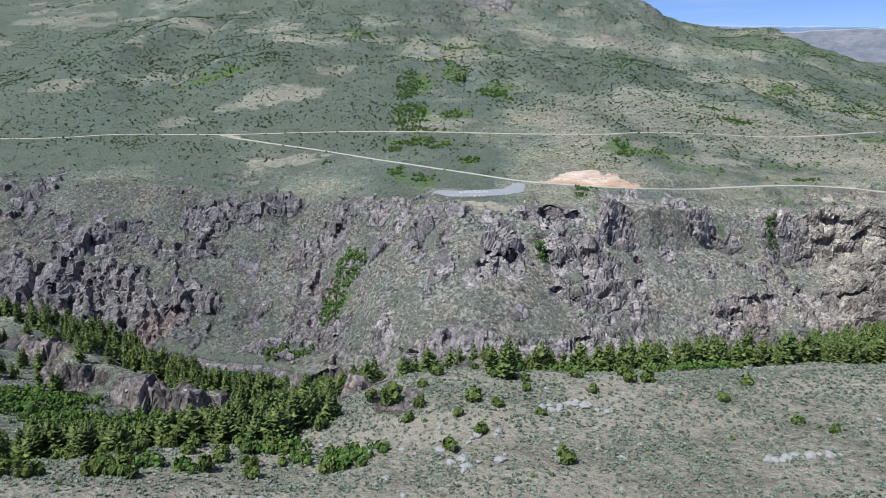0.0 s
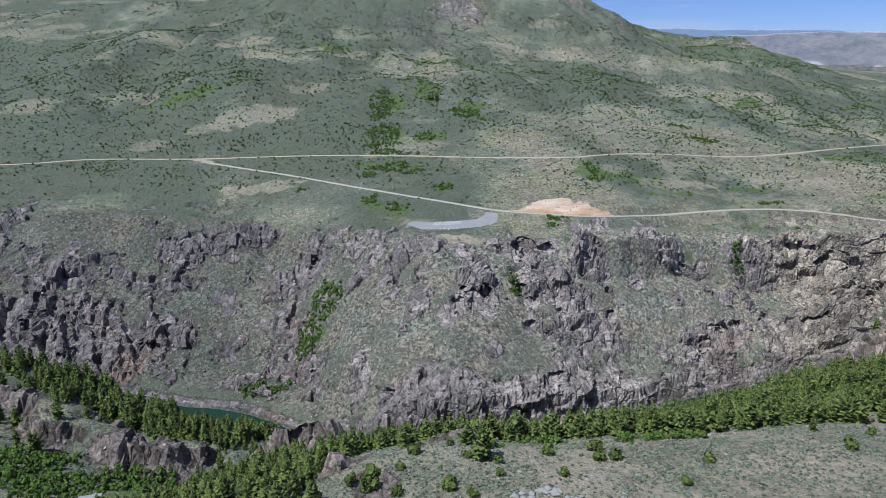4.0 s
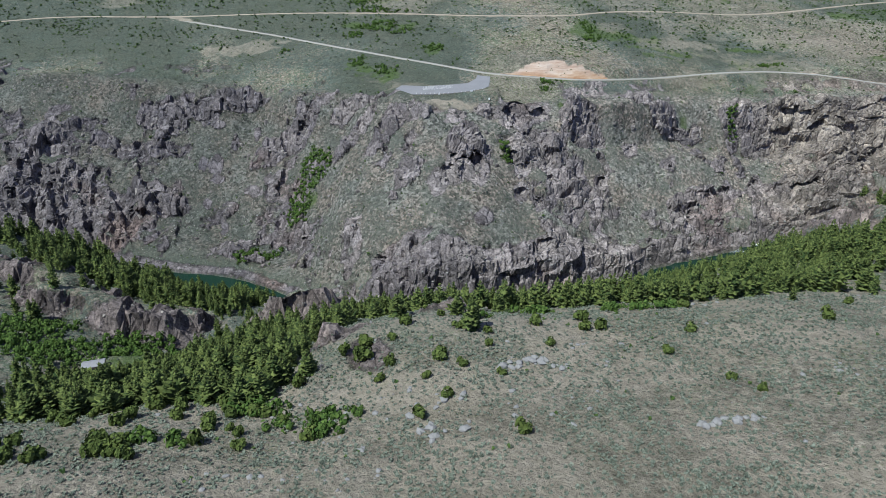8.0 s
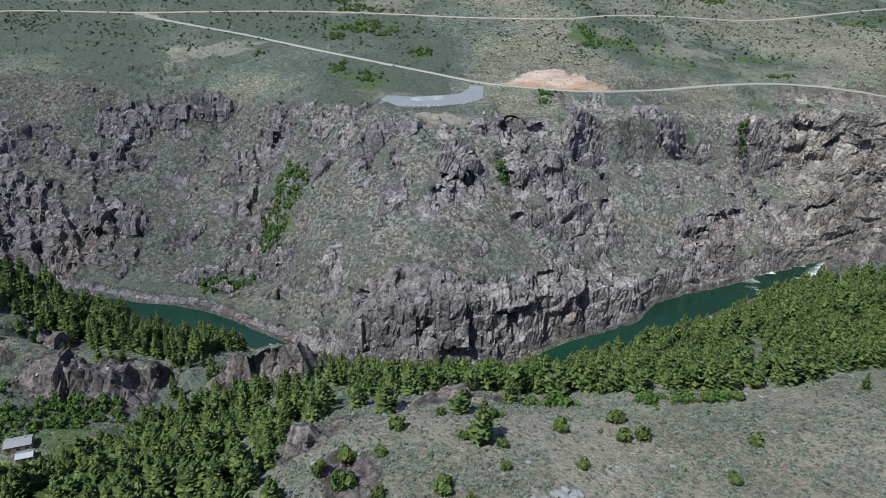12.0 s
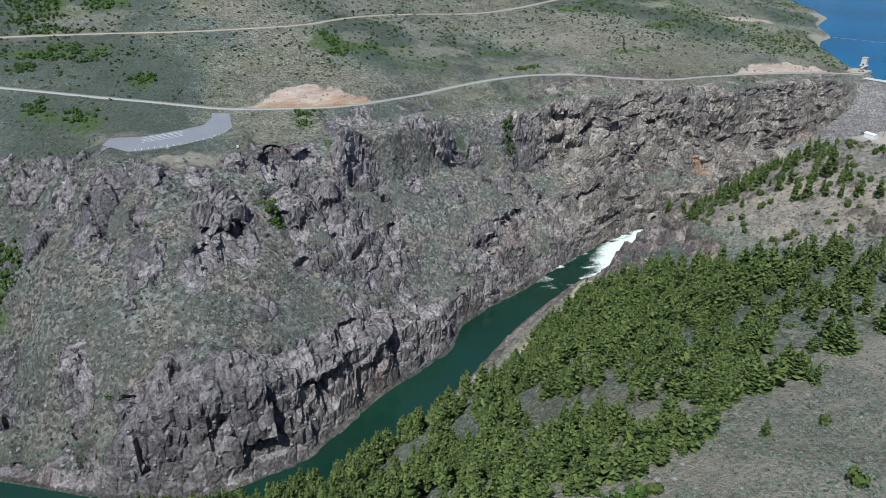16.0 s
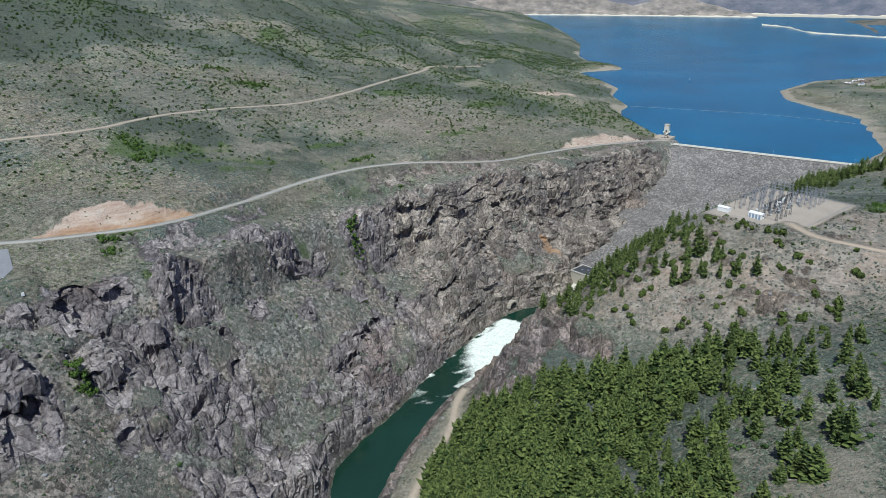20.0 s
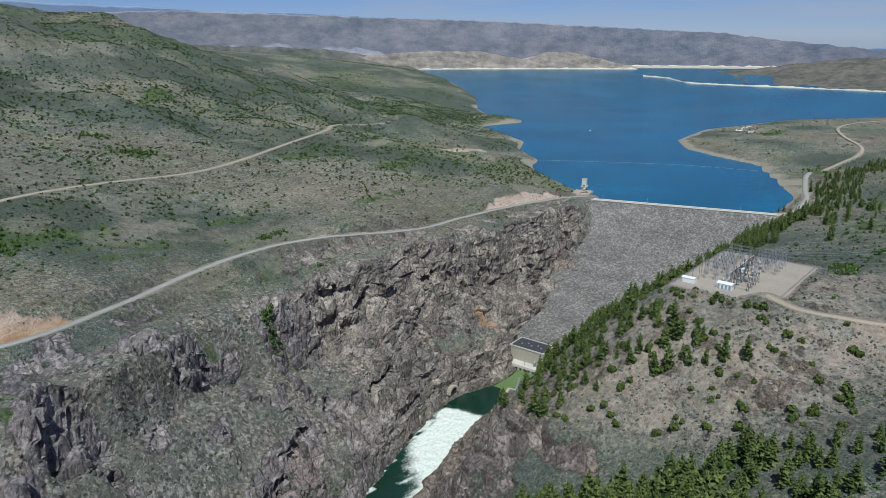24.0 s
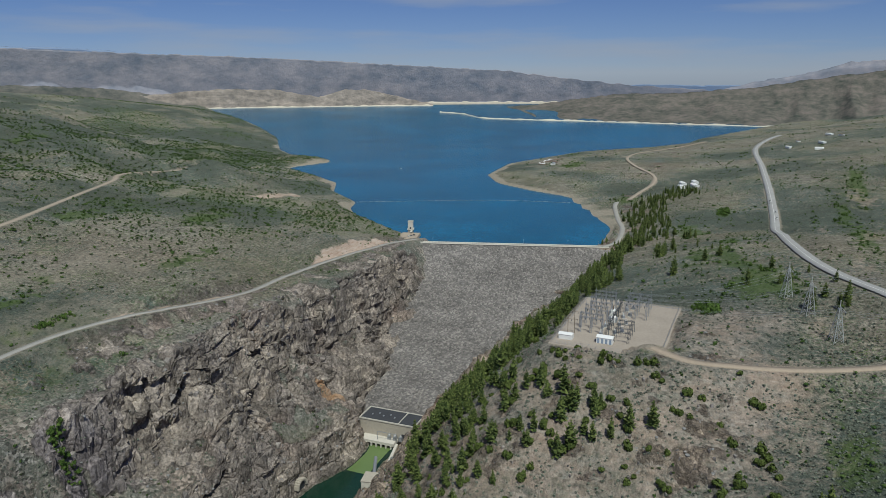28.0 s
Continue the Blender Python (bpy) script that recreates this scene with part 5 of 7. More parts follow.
# powerhouse at the foot of the dam
power = thing("powerhouse", "long cream concrete powerhouse with a dark flat roof", "power station", (673, 731, -96), 1.5)
part("wall", box((0, 0, 9.6), (24, 58, 19.2), 0, 1, 0.15), M_CONCRETE, power)
part("roof", box((0, 8.5, 19.6), (23.2, 40, 0.8), 0, 1, 0.06), M_ROOF, power, "dark roofing felt panel")
part("roof", box((0, -20.6, 19.6), (23.2, 15.6, 0.8), 0, 1, 0.06), M_ROOF, power, "dark roofing felt panel")
for o, sx, sy in ((29.4, 24.8, 0.8), (-29.4, 24.8, 0.8)):
    part("parapet", box((0, o, 19.8), (sx, sy, 1.6), 0, 1, 0.05), M_PALE, power)
for o in (-12.2, 12.2):
    part("parapet", box((o, 0, 19.8), (0.7, 58, 1.5), 0, 1, 0.05), M_PALE, power)
part("rib", box((0, -12.2, 20.0), (23.4, 0.7, 0.9)), M_PALE, power)
part("loading_door", box((-12.15, -19, 6.2), (0.3, 6.5, 7.0)), M_ROOF, power, "dark tall loading door")
for k in range(5):
    part("roof_vent", box((-2 + (k % 2) * 4, 20 - k * 6, 20.4), (2.2, 1.6, 0.7), 0, 0.8, 0.05), M_STEEL, power)
deck = part("tailrace_deck", box((-17.5, 6, 2.6), (11, 36, 3.0), 0, 1, 0.12), M_PALE, power)
for k in range(7):
    part("pier", box((-22.4, -9 + k * 5.2, -1.6), (2.2, 1.2, 6.4)), M_PALE, power)
for k in range(3):
    tr = part("transformer", box((-15, -4 - k * 6.0, 6.3), (3.4, 3.2, 4.2), 0, 0.9, 0.15), M_STEEL, power, "grey transformer with bushings")
    for o in (-0.9, 0, 0.9):
        part("bushing", beams(((-15 + o, -4 - k * 6.0, 8.2), (-15 + o * 1.3, -4 - k * 6.0, 10.2)), r=0.22), M_WHITE, tr)
gan = part("gantry", beams(((-20, -14, 4), (-20, -14, 13)), ((-20, 6, 4), (-20, 6, 13)), ((-20, -14, 13), (-20, 6, 13)), ((-15, -14, 4), (-20, -14, 13)), r=0.3), M_STEEL, power)
part("apron", box((-24, 30, 1.0), (50, 8, 5.0), -4, 1, 0.3), M_CONCRETE, power)
part("training_wall", box((-42, -19, 0.5), (44, 2.6, 7.0), 12, 1, 0.2), M_PALE, power)
part("training_wall", box((-44, 20, -1.0), (44, 2.2, 4.6), -6, 1, 0.2), M_CONCRETE, power)
outlet = thing("outlet_house", "small cream concrete valve house on the bank", "valve house", (583, 706, -97), 12)
part("wall", box((0, 0, 5.5), (15, 13, 11), 0, 1, 0.2), M_PALE, outlet)
part("roof", box((0, 0, 11.3), (15.8, 13.8, 0.7), 0, 1, 0.08), M_CONCRETE, outlet)
for o in (-3.2, 3.2):
    part("window", box((o, 6.6, 4.5), (3.0, 0.3, 3.4)), M_GLASS, outlet)
    part("valve_mouth", beams(((-7.4, o, 3.0), (-10.5, o, 2.6)), r=1.5, sides=14), M_WHITE, outlet)
part("pipe", beams(((7.5, 0, 5), (36, 6, 9)), r=1.6, sides=14), M_STEEL, outlet, "thick silver penstock pipe")
portal = thing("tunnel_portal", "concrete tunnel mouth in the canyon wall", "tunnel", (557, 768, -98), 0)
bm = bmesh.new()
for k in range(11):
    a = math.pi * k / 10
    add_box(bm, (6.2 * math.cos(a), -6, 6 + 6.2 * math.sin(a)), (1.8, 8, 1.8))
part("arch", bm, M_CONCRETE, portal)
# solid dark block painted as the shade inside the tunnel
part("opening", box((0, -5, 5), (11, 6, 11), 0, 1, 0.5), M_ROOF, portal, "dark block painted as the unlit tunnel interior")
tail = ribbon_between("tailrace_pool", np.linspace(588, 652, 40), lambda x: south_bank(x) + 6, lambda x: north_bank(x) - 3, 8, lambda x, y: np.full(x.shape, RIVER_Z + 0.12) - 0.3 * smooth(612, 590, x), M_TAIL)
tagged(tail, "pale green churned water below the powerhouse", "river", kind="structure")

# white water below the outlet
fx, fy = np.meshgrid(np.linspace(310, 560, 280), np.linspace(0, 1, 50))
fy = south_bank(fx) - 4 + (north_bank(fx) - south_bank(fx) + 8) * fy
across = (fy - south_bank(fx)) / (north_bank(fx) - south_bank(fx))
drift = 14 * fbm(fx * 0.45, fy, 17, 4, 301)
jet = smooth(552, 536, fx + 14 * across + 0.3 * drift) * smooth(385, 455, fx - 40 * across + drift) * smooth(1.10, 0.62, across + 0.12 * (545 - fx) / 100 + 0.02 * drift)
trail = 0.66 * smooth(325, 420, fx + drift) * smooth(540, 500, fx) * smooth(-0.2, 0.5, fbm(fx * 0.35, fy + 0.3 * fx, 9, 4, 303))
margin = 0.5 * smooth(0.93, 1.0, across) * smooth(360, 420, fx) * smooth(530, 500, fx) * smooth(-0.3, 0.4, fbm(fx, fy, 10, 3, 305))
amount = np.maximum(np.maximum(jet * 1.25, trail), margin)
fz = RIVER_Z + 0.12 + np.clip(amount, 0, 1) * (0.7 + 0.5 * fbm(fx, fy, 5, 4, 307))
i = np.arange(fx.size).reshape(fx.shape)
q = np.stack([i[:-1, :-1], i[:-1, 1:], i[1:, 1:], i[1:, :-1]], -1).reshape(-1, 4)
keep = amount.ravel()[q].max(1) > 0.02
foam_mesh = sheet_mesh("white_water", np.stack([fx, fy, fz], -1).reshape(-1, 3), q[keep], M_FOAM, True)
froth = foam_mesh.attributes.new("froth", "FLOAT", "POINT")
froth.data.foreach_set("value", np.clip(amount, 0, 1.25).astype(np.float32).ravel())
tagged(new("white_water", foam_mesh), "churning white foam below the outlet", "rapids", kind="structure")

# ---------------------------------------------------------------- substation
YARD_Z = 70.0
yard = part("substation_yard", box((614, 508, YARD_Z - 0.4), (114, 76, 1.2), -1.5, 1, 0.1), M_YARD)
tagged(yard, "levelled pale gravel yard of the substation", "yard", kind="structure")
YARD_Z += 0.22
chain = thing("chain_fence", "tall steel fence round the substation yard", "fence")
cs, sn = math.cos(radians(-1.5)), math.sin(radians(-1.5))
corner = [(614 + cs * a - sn * b, 508 + sn * a + cs * b) for a, b in ((-55, -36.5), (55, -36.5), (55, 36.5), (-55, 36.5))]
for (x0, y0), (x1, y1) in zip(corner, corner[1:] + corner[:1]):
    n = int(math.hypot(x1 - x0, y1 - y0) / 5)
    for k in range(n):
        x, y = x0 + (x1 - x0) * k / n, y0 + (y1 - y0) * k / n
        part("post", beams(((x, y, YARD_Z - 0.3), (x, y, YARD_Z + 2.6)), r=0.07), M_STEEL, chain)
    for h in (0.5, 1.2, 1.9, 2.5):
        part("rail", beams(((x0, y0, YARD_Z + h), (x1, y1, YARD_Z + h)), r=0.035), M_STEEL, chain)


def lattice_column(name, x, y, h, w, parent, mat):
    """A tapering lattice column."""
    bm = bmesh.new()
    legs = [(-1, -1), (1, -1), (1, 1), (-1, 1)]
    for a, b in legs:
        add_beam(bm, (x + a * w / 2, y + b * w / 2, 0), (x + a * w / 5, y + b * w / 5, h), 0.10, 4)
    m = max(3, int(h / 2))
    for k in range(m):
        k0, k1 = k / m, (k + 1) / m
        r0, r1_ = w / 2 - (w / 2 - w / 5) * k0, w / 2 - (w / 2 - w / 5) * k1
        for j in range(4):
            a, b = legs[j], legs[(j + 1) % 4]
            add_beam(bm, (x + a[0] * r0, y + a[1] * r0, h * k0), (x + b[0] * r1_, y + b[1] * r1_, h * k1), 0.05, 3)
    return part(name, bm, mat, parent)


def portal_frame(name, label, width, height, posts, mat, drops):
    ob = thing(name, label, "power gantry", group="gantries in the yard")
    for k in range(posts):
        lattice_column("column", 0, -width / 2 + width * k / (posts - 1), height, 1.5, ob, mat)
    bm = bmesh.new()
    for dx, dzz in ((-0.4, 0), (0.4, 0), (0, 0.9)):
        add_beam(bm, (dx, -width / 2 - 1, height - 0.6 + dzz), (dx, width / 2 + 1, height - 0.6 + dzz), 0.11, 4)
    m = int(width / 1.3)
    for k in range(m):
        y0, y1 = -width / 2 + width * k / m, -width / 2 + width * (k + 1) / m
        add_beam(bm, (-0.4, y0, height - 0.6), (0, y1, height + 0.3), 0.05, 3)
        add_beam(bm, (0.4, y1, height - 0.6), (0, y0, height + 0.3), 0.05, 3)
    part("crossbeam", bm, mat, ob)
    for k in range(drops):
        y = -width / 2 + width * (k + 0.5) / drops
        part("insulator", beams(((0, y, height - 0.6), (0, y, height - 2.4)), r=0.2, sides=6), M_DARKSTEEL, ob)
    for k in range(posts):
        y = -width / 2 + width * k / (posts - 1)
        part("spike", beams(((0, y, height), (0, y, height + 3)), r=0.09), mat, ob)
    return ob


frame_big = portal_frame("substation_gantry", "tall grey steel lattice gantry in the substation", 16, 12, 3, M_STEEL, 6)
frame_big.matrix_world = pose(588, 524, YARD_Z, 0, 0, -3)
for k in range(1, 8):
    copy_thing(frame_big, pose(588 + 9.6 * k, 524 + (k % 2) * 1.5, YARD_Z, 0, 0, -3))
for k in range(4):
    copy_thing(frame_big, pose(630 + 9.5 * k, 499, YARD_Z, 0, 0, 0))
frame_low = portal_frame("busbar_support", "low dark steel busbar frame in the substation", 10, 8, 2, M_DARKSTEEL, 3)
frame_low.matrix_world = pose(577, 501, YARD_Z, 0, 0, 2)
for k in range(1, 4):
    copy_thing(frame_low, pose(577 + 8.5 * k, 501, YARD_Z, 0, 0, 2))
for k in range(6):
    copy_thing(frame_low, pose(594 + 10.5 * k, 512, YARD_Z, 0, 0, 90))
hframe = thing("pole_frame", "wooden two-pole line frame in the yard", "power pole", (600, 536, YARD_Z), 5, "pole frames in the yard")
for o in (-2.4, 2.4):
    part("pole", beams(((0, o, -0.3), (0, o, 12)), r=0.2, sides=7), M_WOODWALL, hframe)
part("crossarm", beams(((0, -4.5, 10.8), (0, 4.5, 10.8)), r=0.16), M_WOODWALL, hframe)
for o in (-4, 0, 4):
    part("insulator", beams(((0, o, 10.8), (0, o, 9.4)), r=0.16), M_DARKSTEEL, hframe)
copy_thing(hframe, pose(583, 537, YARD_Z, 0, 0, 8))
breaker = thing("circuit_breaker", "grey oil circuit breaker with white bushings", "switchgear", (600, 518, YARD_Z), 0, "breakers in the yard")
part("tank", box((0, 0, 1.6), (2.6, 2.0, 2.4), 0, 0.9, 0.2), M_STEEL, breaker)
part("plinth", box((0, 0, 0.2), (3.2, 2.6, 0.5), 0, 1, 0.05), M_PALE, breaker)
for o in (-0.8, 0, 0.8):
    part("bushing", beams(((o, 0, 2.7), (o * 1.5, 0, 4.6)), r=0.16, sides=6), M_WHITE, breaker)
for k in range(13):
    copy_thing(breaker, pose(586 + 6.1 * k, (516.5, 507.5, 503.5)[k % 3], YARD_Z, 0, 0, 30 * (k % 3)))
big_tr = thing("power_transformer", "large pale grey power transformer with radiators", "transformer", (618, 513, YARD_Z), 0, "transformers in the yard")
part("tank", box((0, 0, 2.4), (5.5, 3.4, 4.2), 0, 0.95, 0.2), M_WHITE, big_tr)
for o in (-2.3, 2.3):
    part("radiator", box((0, o, 2.2), (4.6, 0.9, 3.4), 0, 1, 0.08), M_STEEL, big_tr)
for o in (-1.6, 0, 1.6):
    part("bushing", beams(((o, 0, 4.4), (o * 1.2, 0, 7.2)), r=0.24, sides=6), M_BROWN, big_tr)
copy_thing(big_tr, pose(634, 516, YARD_Z))


def shed(name, label, at, size, turn, wall, roof_mat, doors=0):
    ob = thing(name, label, "shed", at, turn)
    sx, sy, sz = size
    part("wall", box((0, 0, sz / 2), (sx, sy, sz), 0, 1, 0.04), wall, ob)
    bm = bmesh.new()
    pts = [(-sx / 2 - .3, -sy / 2 - .3, sz), (sx / 2 + .3, -sy / 2 - .3, sz), (sx / 2 + .3, sy / 2 + .3, sz), (-sx / 2 - .3, sy / 2 + .3, sz), (-sx / 2 - .3, 0, sz + sy * .18), (sx / 2 + .3, 0, sz + sy * .18)]
    vs = [bm.verts.new(p) for p in pts]
    for f in ((0, 1, 5, 4), (2, 3, 4, 5), (1, 2, 5), (3, 0, 4), (3, 2, 1, 0)):
        bm.faces.new([vs[k] for k in f])
    part("roof", bm, roof_mat, ob)
    for k in range(doors):
        o = -sx / 2 + sx * (k + 0.5) / doors
        part("door", box((o, -sy / 2 - 0.04, sz * 0.42), (sx / doors * 0.55, 0.12, sz * 0.8)), M_BLUE, ob)
    part("window", box((sx / 2 + 0.03, 0, sz * 0.6), (0.1, sy * 0.3, sz * 0.25)), M_GLASS, ob)
    return ob


shed("control_shed", "white sheet-metal control shed in the yard corner", (572, 538, YARD_Z), (9.5, 5.5, 3.6), 88, M_WHITE, M_WHITE, 0)
shed("relay_house", "white relay house with blue-grey doors", (574, 511, YARD_Z), (11, 6.5, 4.2), 268, M_WHITE, M_WHITE, 4)
shed("meter_box", "small white meter hut by the yard gate", (565, 489, YARD_Z), (2.2, 1.8, 2.4), 0, M_WHITE, M_WHITE, 1)


# ---------------------------------------------------------------- power line
def pylon(at, turn):
    """A four-legged lattice tower with one wide crossarm."""
    ob = thing("pylon", "pale steel lattice transmission pylon", "pylon", at, turn, "pylons by the highway")
    H_, w0, w1 = 27.0, 3.6, 0.55
    legs = [(-1, -1), (1, -1), (1, 1), (-1, 1)]
    for a, b in legs:
        part("leg", beams(((a * w0, b * w0, -1), (a * w1, b * w1, H_ - 3)), r=0.2, sides=5), M_PYLON, ob)
    m = 6
    for j in range(4):
        bm = bmesh.new()
        for k in range(m):
            r0, r1_ = w0 + (w1 - w0) * k / m, w0 + (w1 - w0) * (k + 1) / m
            z0, z1 = (H_ - 3) * k / m, (H_ - 3) * (k + 1) / m
            a, b = legs[j], legs[(j + 1) % 4]
            add_beam(bm, (a[0] * r0, a[1] * r0, z0), (b[0] * r1_, b[1] * r1_, z1), 0.1, 3)
            add_beam(bm, (b[0] * r0, b[1] * r0, z0), (a[0] * r1_, a[1] * r1_, z1), 0.1, 3)
        part("bracing", bm, M_PYLON, ob)
    part("mast", beams(((0, 0, H_ - 5), (0, 0, H_ + 2)), r=0.24, sides=6), M_PYLON, ob)
    part("crossarm", beams(((-6.5, 0, H_ - 4.5), (6.5, 0, H_ - 4.5)), ((-6.5, 0, H_ - 4.5), (0, 0, H_ - 2)), ((6.5, 0, H_ - 4.5), (0, 0, H_ - 2)), r=0.16), M_PYLON, ob)
    for a in (-6.2, 0.8, 6.2):
        part("insulator", beams(((a, 0, H_ - 4.6), (a, 0, H_ - 6.6)), r=0.16), M_DARKSTEEL, ob)
    return ob


pylon_at = [(704, 393), (664, 380), (618, 366)]
for x, y in pylon_at:
    pylon((x, y, ground_z(x, y)), 28)


def wire(name, a, b, sag, r=0.05):
    cu = bpy.data.curves.new(name, "CURVE")
    cu.dimensions, cu.bevel_depth, cu.bevel_resolution = "3D", r, 0
    sp = cu.splines.new("POLY")
    sp.points.add(20)
    for k in range(21):
        t = k / 20
        p = Vector(a).lerp(Vector(b), t)
        sp.points[k].co = (p.x, p.y, p.z - sag * 4 * t * (1 - t), 1)
    cu.materials.append(M_STEEL)
    return tagged(new(name, cu), "thin steel power line strung between pylons", "power line", "power lines")


for n_, (x, y) in enumerate(pylon_at):
    z = ground_z(x, y) + 20.4
    for a in (-6.2, 0.8, 6.2):
        px, py = x + a * math.cos(radians(28)), y + a * math.sin(radians(28))
        wire("power_line", (px, py, z), (656 - 9 * n_, 499 + a * 0.8, YARD_Z + 11), 5)
        wire("power_line", (px, py, z), (px + 75, py - 260, z + 8), 9)


# ---------------------------------------------------------------- houses, cars, boom
def house(at, size, turn, wall, roof_mat, label, name="house"):
    ob = shed(name, label, at, size, turn, wall, roof_mat, 0)
    ob["category"] = "house"
    for k in range(3):
        part("window", box((-size[0] / 2 + size[0] * (k + 0.5) / 3, -size[1] / 2 - 0.04, size[2] * 0.55), (1.4, 0.1, 1.3)), M_GLASS, ob)
    part("chimney", box((size[0] * 0.25, size[1] * 0.15, size[2] + size[1] * 0.16), (0.8, 0.8, 1.8)), M_CONCRETE, ob)
    return ob


house((-203, 388, ground_z(-203, 388)), (13, 8, 4.2), 15, M_WOODWALL, M_GREYROOF, "timber cabin with a weathered grey roof in the trees", "cabin")
house((-196, 379, ground_z(-196, 379)), (8, 6, 3.4), 15, M_WOODWALL, M_STEEL, "low timber outbuilding with a grey metal roof", "outbuilding")
shed("camper", "white camper parked on the clearing", (-199, 366, ground_z(-199, 366)), (5.5, 2.3, 2.6), 70, M_WHITE, M_WHITE, 1)
rng = random.Random(9)
for k in range(11):
    x, y = 1965 + 18 * (k % 6) + rng.uniform(-6, 6), 905 + 24 * (k // 6) + rng.uniform(-8, 8) + 0.25 * (k % 6) * 10
    w = rng.uniform(15, 28)
    house((x, y, ground_z(x, y) - 0.4), (w, w * 0.6, rng.uniform(3.5, 5)), rng.uniform(0, 90), rng.choice((M_WOODWALL, M_CONCRETE, M_WHITE)), rng.choice((M_BROWN, M_STEEL, M_WHITE)), "lakeside lodge building with a pitched roof", "lodge")
for x, y, w in ((1600, 520, 30), (1630, 545, 24), (1590, 545, 20), (1640, 522, 18)):
    shed("storage_shed", "long white-roofed storage shed on the flat", (x, y, ground_z(x, y) - 0.3), (w, 10, 5), 20, M_WHITE, M_WHITE, 3)
for x, y in ((2061, 267), (2200, 250), (2353, 191), (2420, 215), (2300, 300), (2150, 330)):
    house((x, y, ground_z(x, y) - 0.3), (rng.uniform(12, 20), 9, 5), rng.uniform(0, 90), M_WHITE, rng.choice((M_WHITE, M_BROWN)), "pale house on the hillside above the highway", "hillside_house")


def car(at, turn, paint, label):
    ob = thing("car", label, "car", at, turn, "cars on the highway")
    bm = add_box(bmesh.new(), (0, 0, 0.75), (4.6, 1.85, 0.8))
    bmesh.ops.bevel(bm, geom=bm.edges[:], offset=0.18, segments=2, affect="EDGES")
    part("body", bm, paint, ob)
    part("cabin", box((-0.2, 0, 1.45), (2.6, 1.65, 0.75), 0, 0.78, 0.08), M_GLASS, ob)
    part("roof", box((-0.2, 0, 1.84), (1.9, 1.3, 0.08)), paint, ob)
    for a in (-1.45, 1.45):
        for b in (-0.85, 0.85):
            part("wheel", beams(((a, b - 0.12, 0.34), (a, b + 0.12, 0.34)), r=0.34, sides=10), M_ROOF, ob)
    return ob


hz = road_lines["highway"][1]
for x, lane, mat, label in ((1446, 2.6, M_WHITE, "white car driving on the highway"), (1390, 2.6, M_DARKSTEEL, "dark car driving on the highway"), (1372, 2.6, M_WHITE, "large white van driving on the highway"),
                            (1308, -2.6, M_STEEL, "silver car driving on the highway"), (1258, -2.6, M_WHITE, "white car driving on the highway")):
    k = int(np.argmin(np.abs(hz[:, 0] - x)))
    rig = car((hz[k, 0], hz[k, 1] + lane, hz[k, 2] + 1.27), 2, mat, label)
    if mat is M_WHITE:
        rig.scale = (1.5, 1.25, 1.5)
for k in range(3):
    car((1082 + 5.5 * k, 908 - 2.2 * k, 4.35), 70, (M_WHITE, M_STEEL, M_DARKSTEEL)[k], "car parked on the dam forecourt")

boom = thing("log_boom", "floating safety boom strung across the reservoir", "boom", (0, 0, 0))
boom_line = resample([(1345, 1150), (1400, 1040), (1452, 930), (1480, 830), (1490, 745)], 6.0)
cu_bm = bmesh.new()
for a, b in zip(boom_line[:-1], boom_line[1:]):
    add_beam(cu_bm, (*a, 0.15), (*b, 0.15), 0.28, 5)
part("cable", cu_bm, M_STEEL, boom)
for k in range(0, len(boom_line), 2):
    x, y = boom_line[k]
    part("float", beams(((x - 0.2, y - 1.8, 0.25), (x + 0.2, y + 1.8, 0.25)), r=0.45, sides=7), M_STEEL, boom)
boat = thing("motor_boat", "small white motor boat on the reservoir", "boat", (1850, 1300, 0.1), 40)
part("hull", box((0, 0, 0.5), (8, 2.6, 1.2), 0, 1.15, 0.25), M_WHITE, boat)
part("cabin", box((-0.5, 0, 1.6), (2.6, 1.8, 1.2), 0, 0.8, 0.1), M_GLASS, boat)

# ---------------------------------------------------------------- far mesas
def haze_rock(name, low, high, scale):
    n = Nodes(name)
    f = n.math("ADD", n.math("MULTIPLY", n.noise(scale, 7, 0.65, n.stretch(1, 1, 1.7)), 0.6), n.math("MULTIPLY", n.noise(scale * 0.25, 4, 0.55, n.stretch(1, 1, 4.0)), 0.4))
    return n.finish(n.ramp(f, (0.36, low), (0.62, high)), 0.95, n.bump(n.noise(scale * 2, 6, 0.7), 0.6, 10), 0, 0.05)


# distance haze painted into the base colours of mesa and range
M_MESA = haze_rock("far_mesa_haze", (0.165, 0.19, 0.24), (0.35, 0.335, 0.37), 0.011)
M_RANGE = haze_rock("far_range_haze", (0.19, 0.26, 0.40), (0.25, 0.32, 0.46), 0.004)
M_SNOW = plain("far_snow", (0.8, 0.82, 0.86), 0.8)


def folded(el):
    """How far off the folded lake surface lies at this many degrees below the eye."""
    r = np.linspace(300, 4600, 4000)
    drop = np.degrees(np.arctan2(EYE_Z, r + 2100 * (np.clip(r - 2600, 0, 2600) / 1900) ** 2))
    return np.interp(-np.asarray(el), drop[::-1], r[::-1])


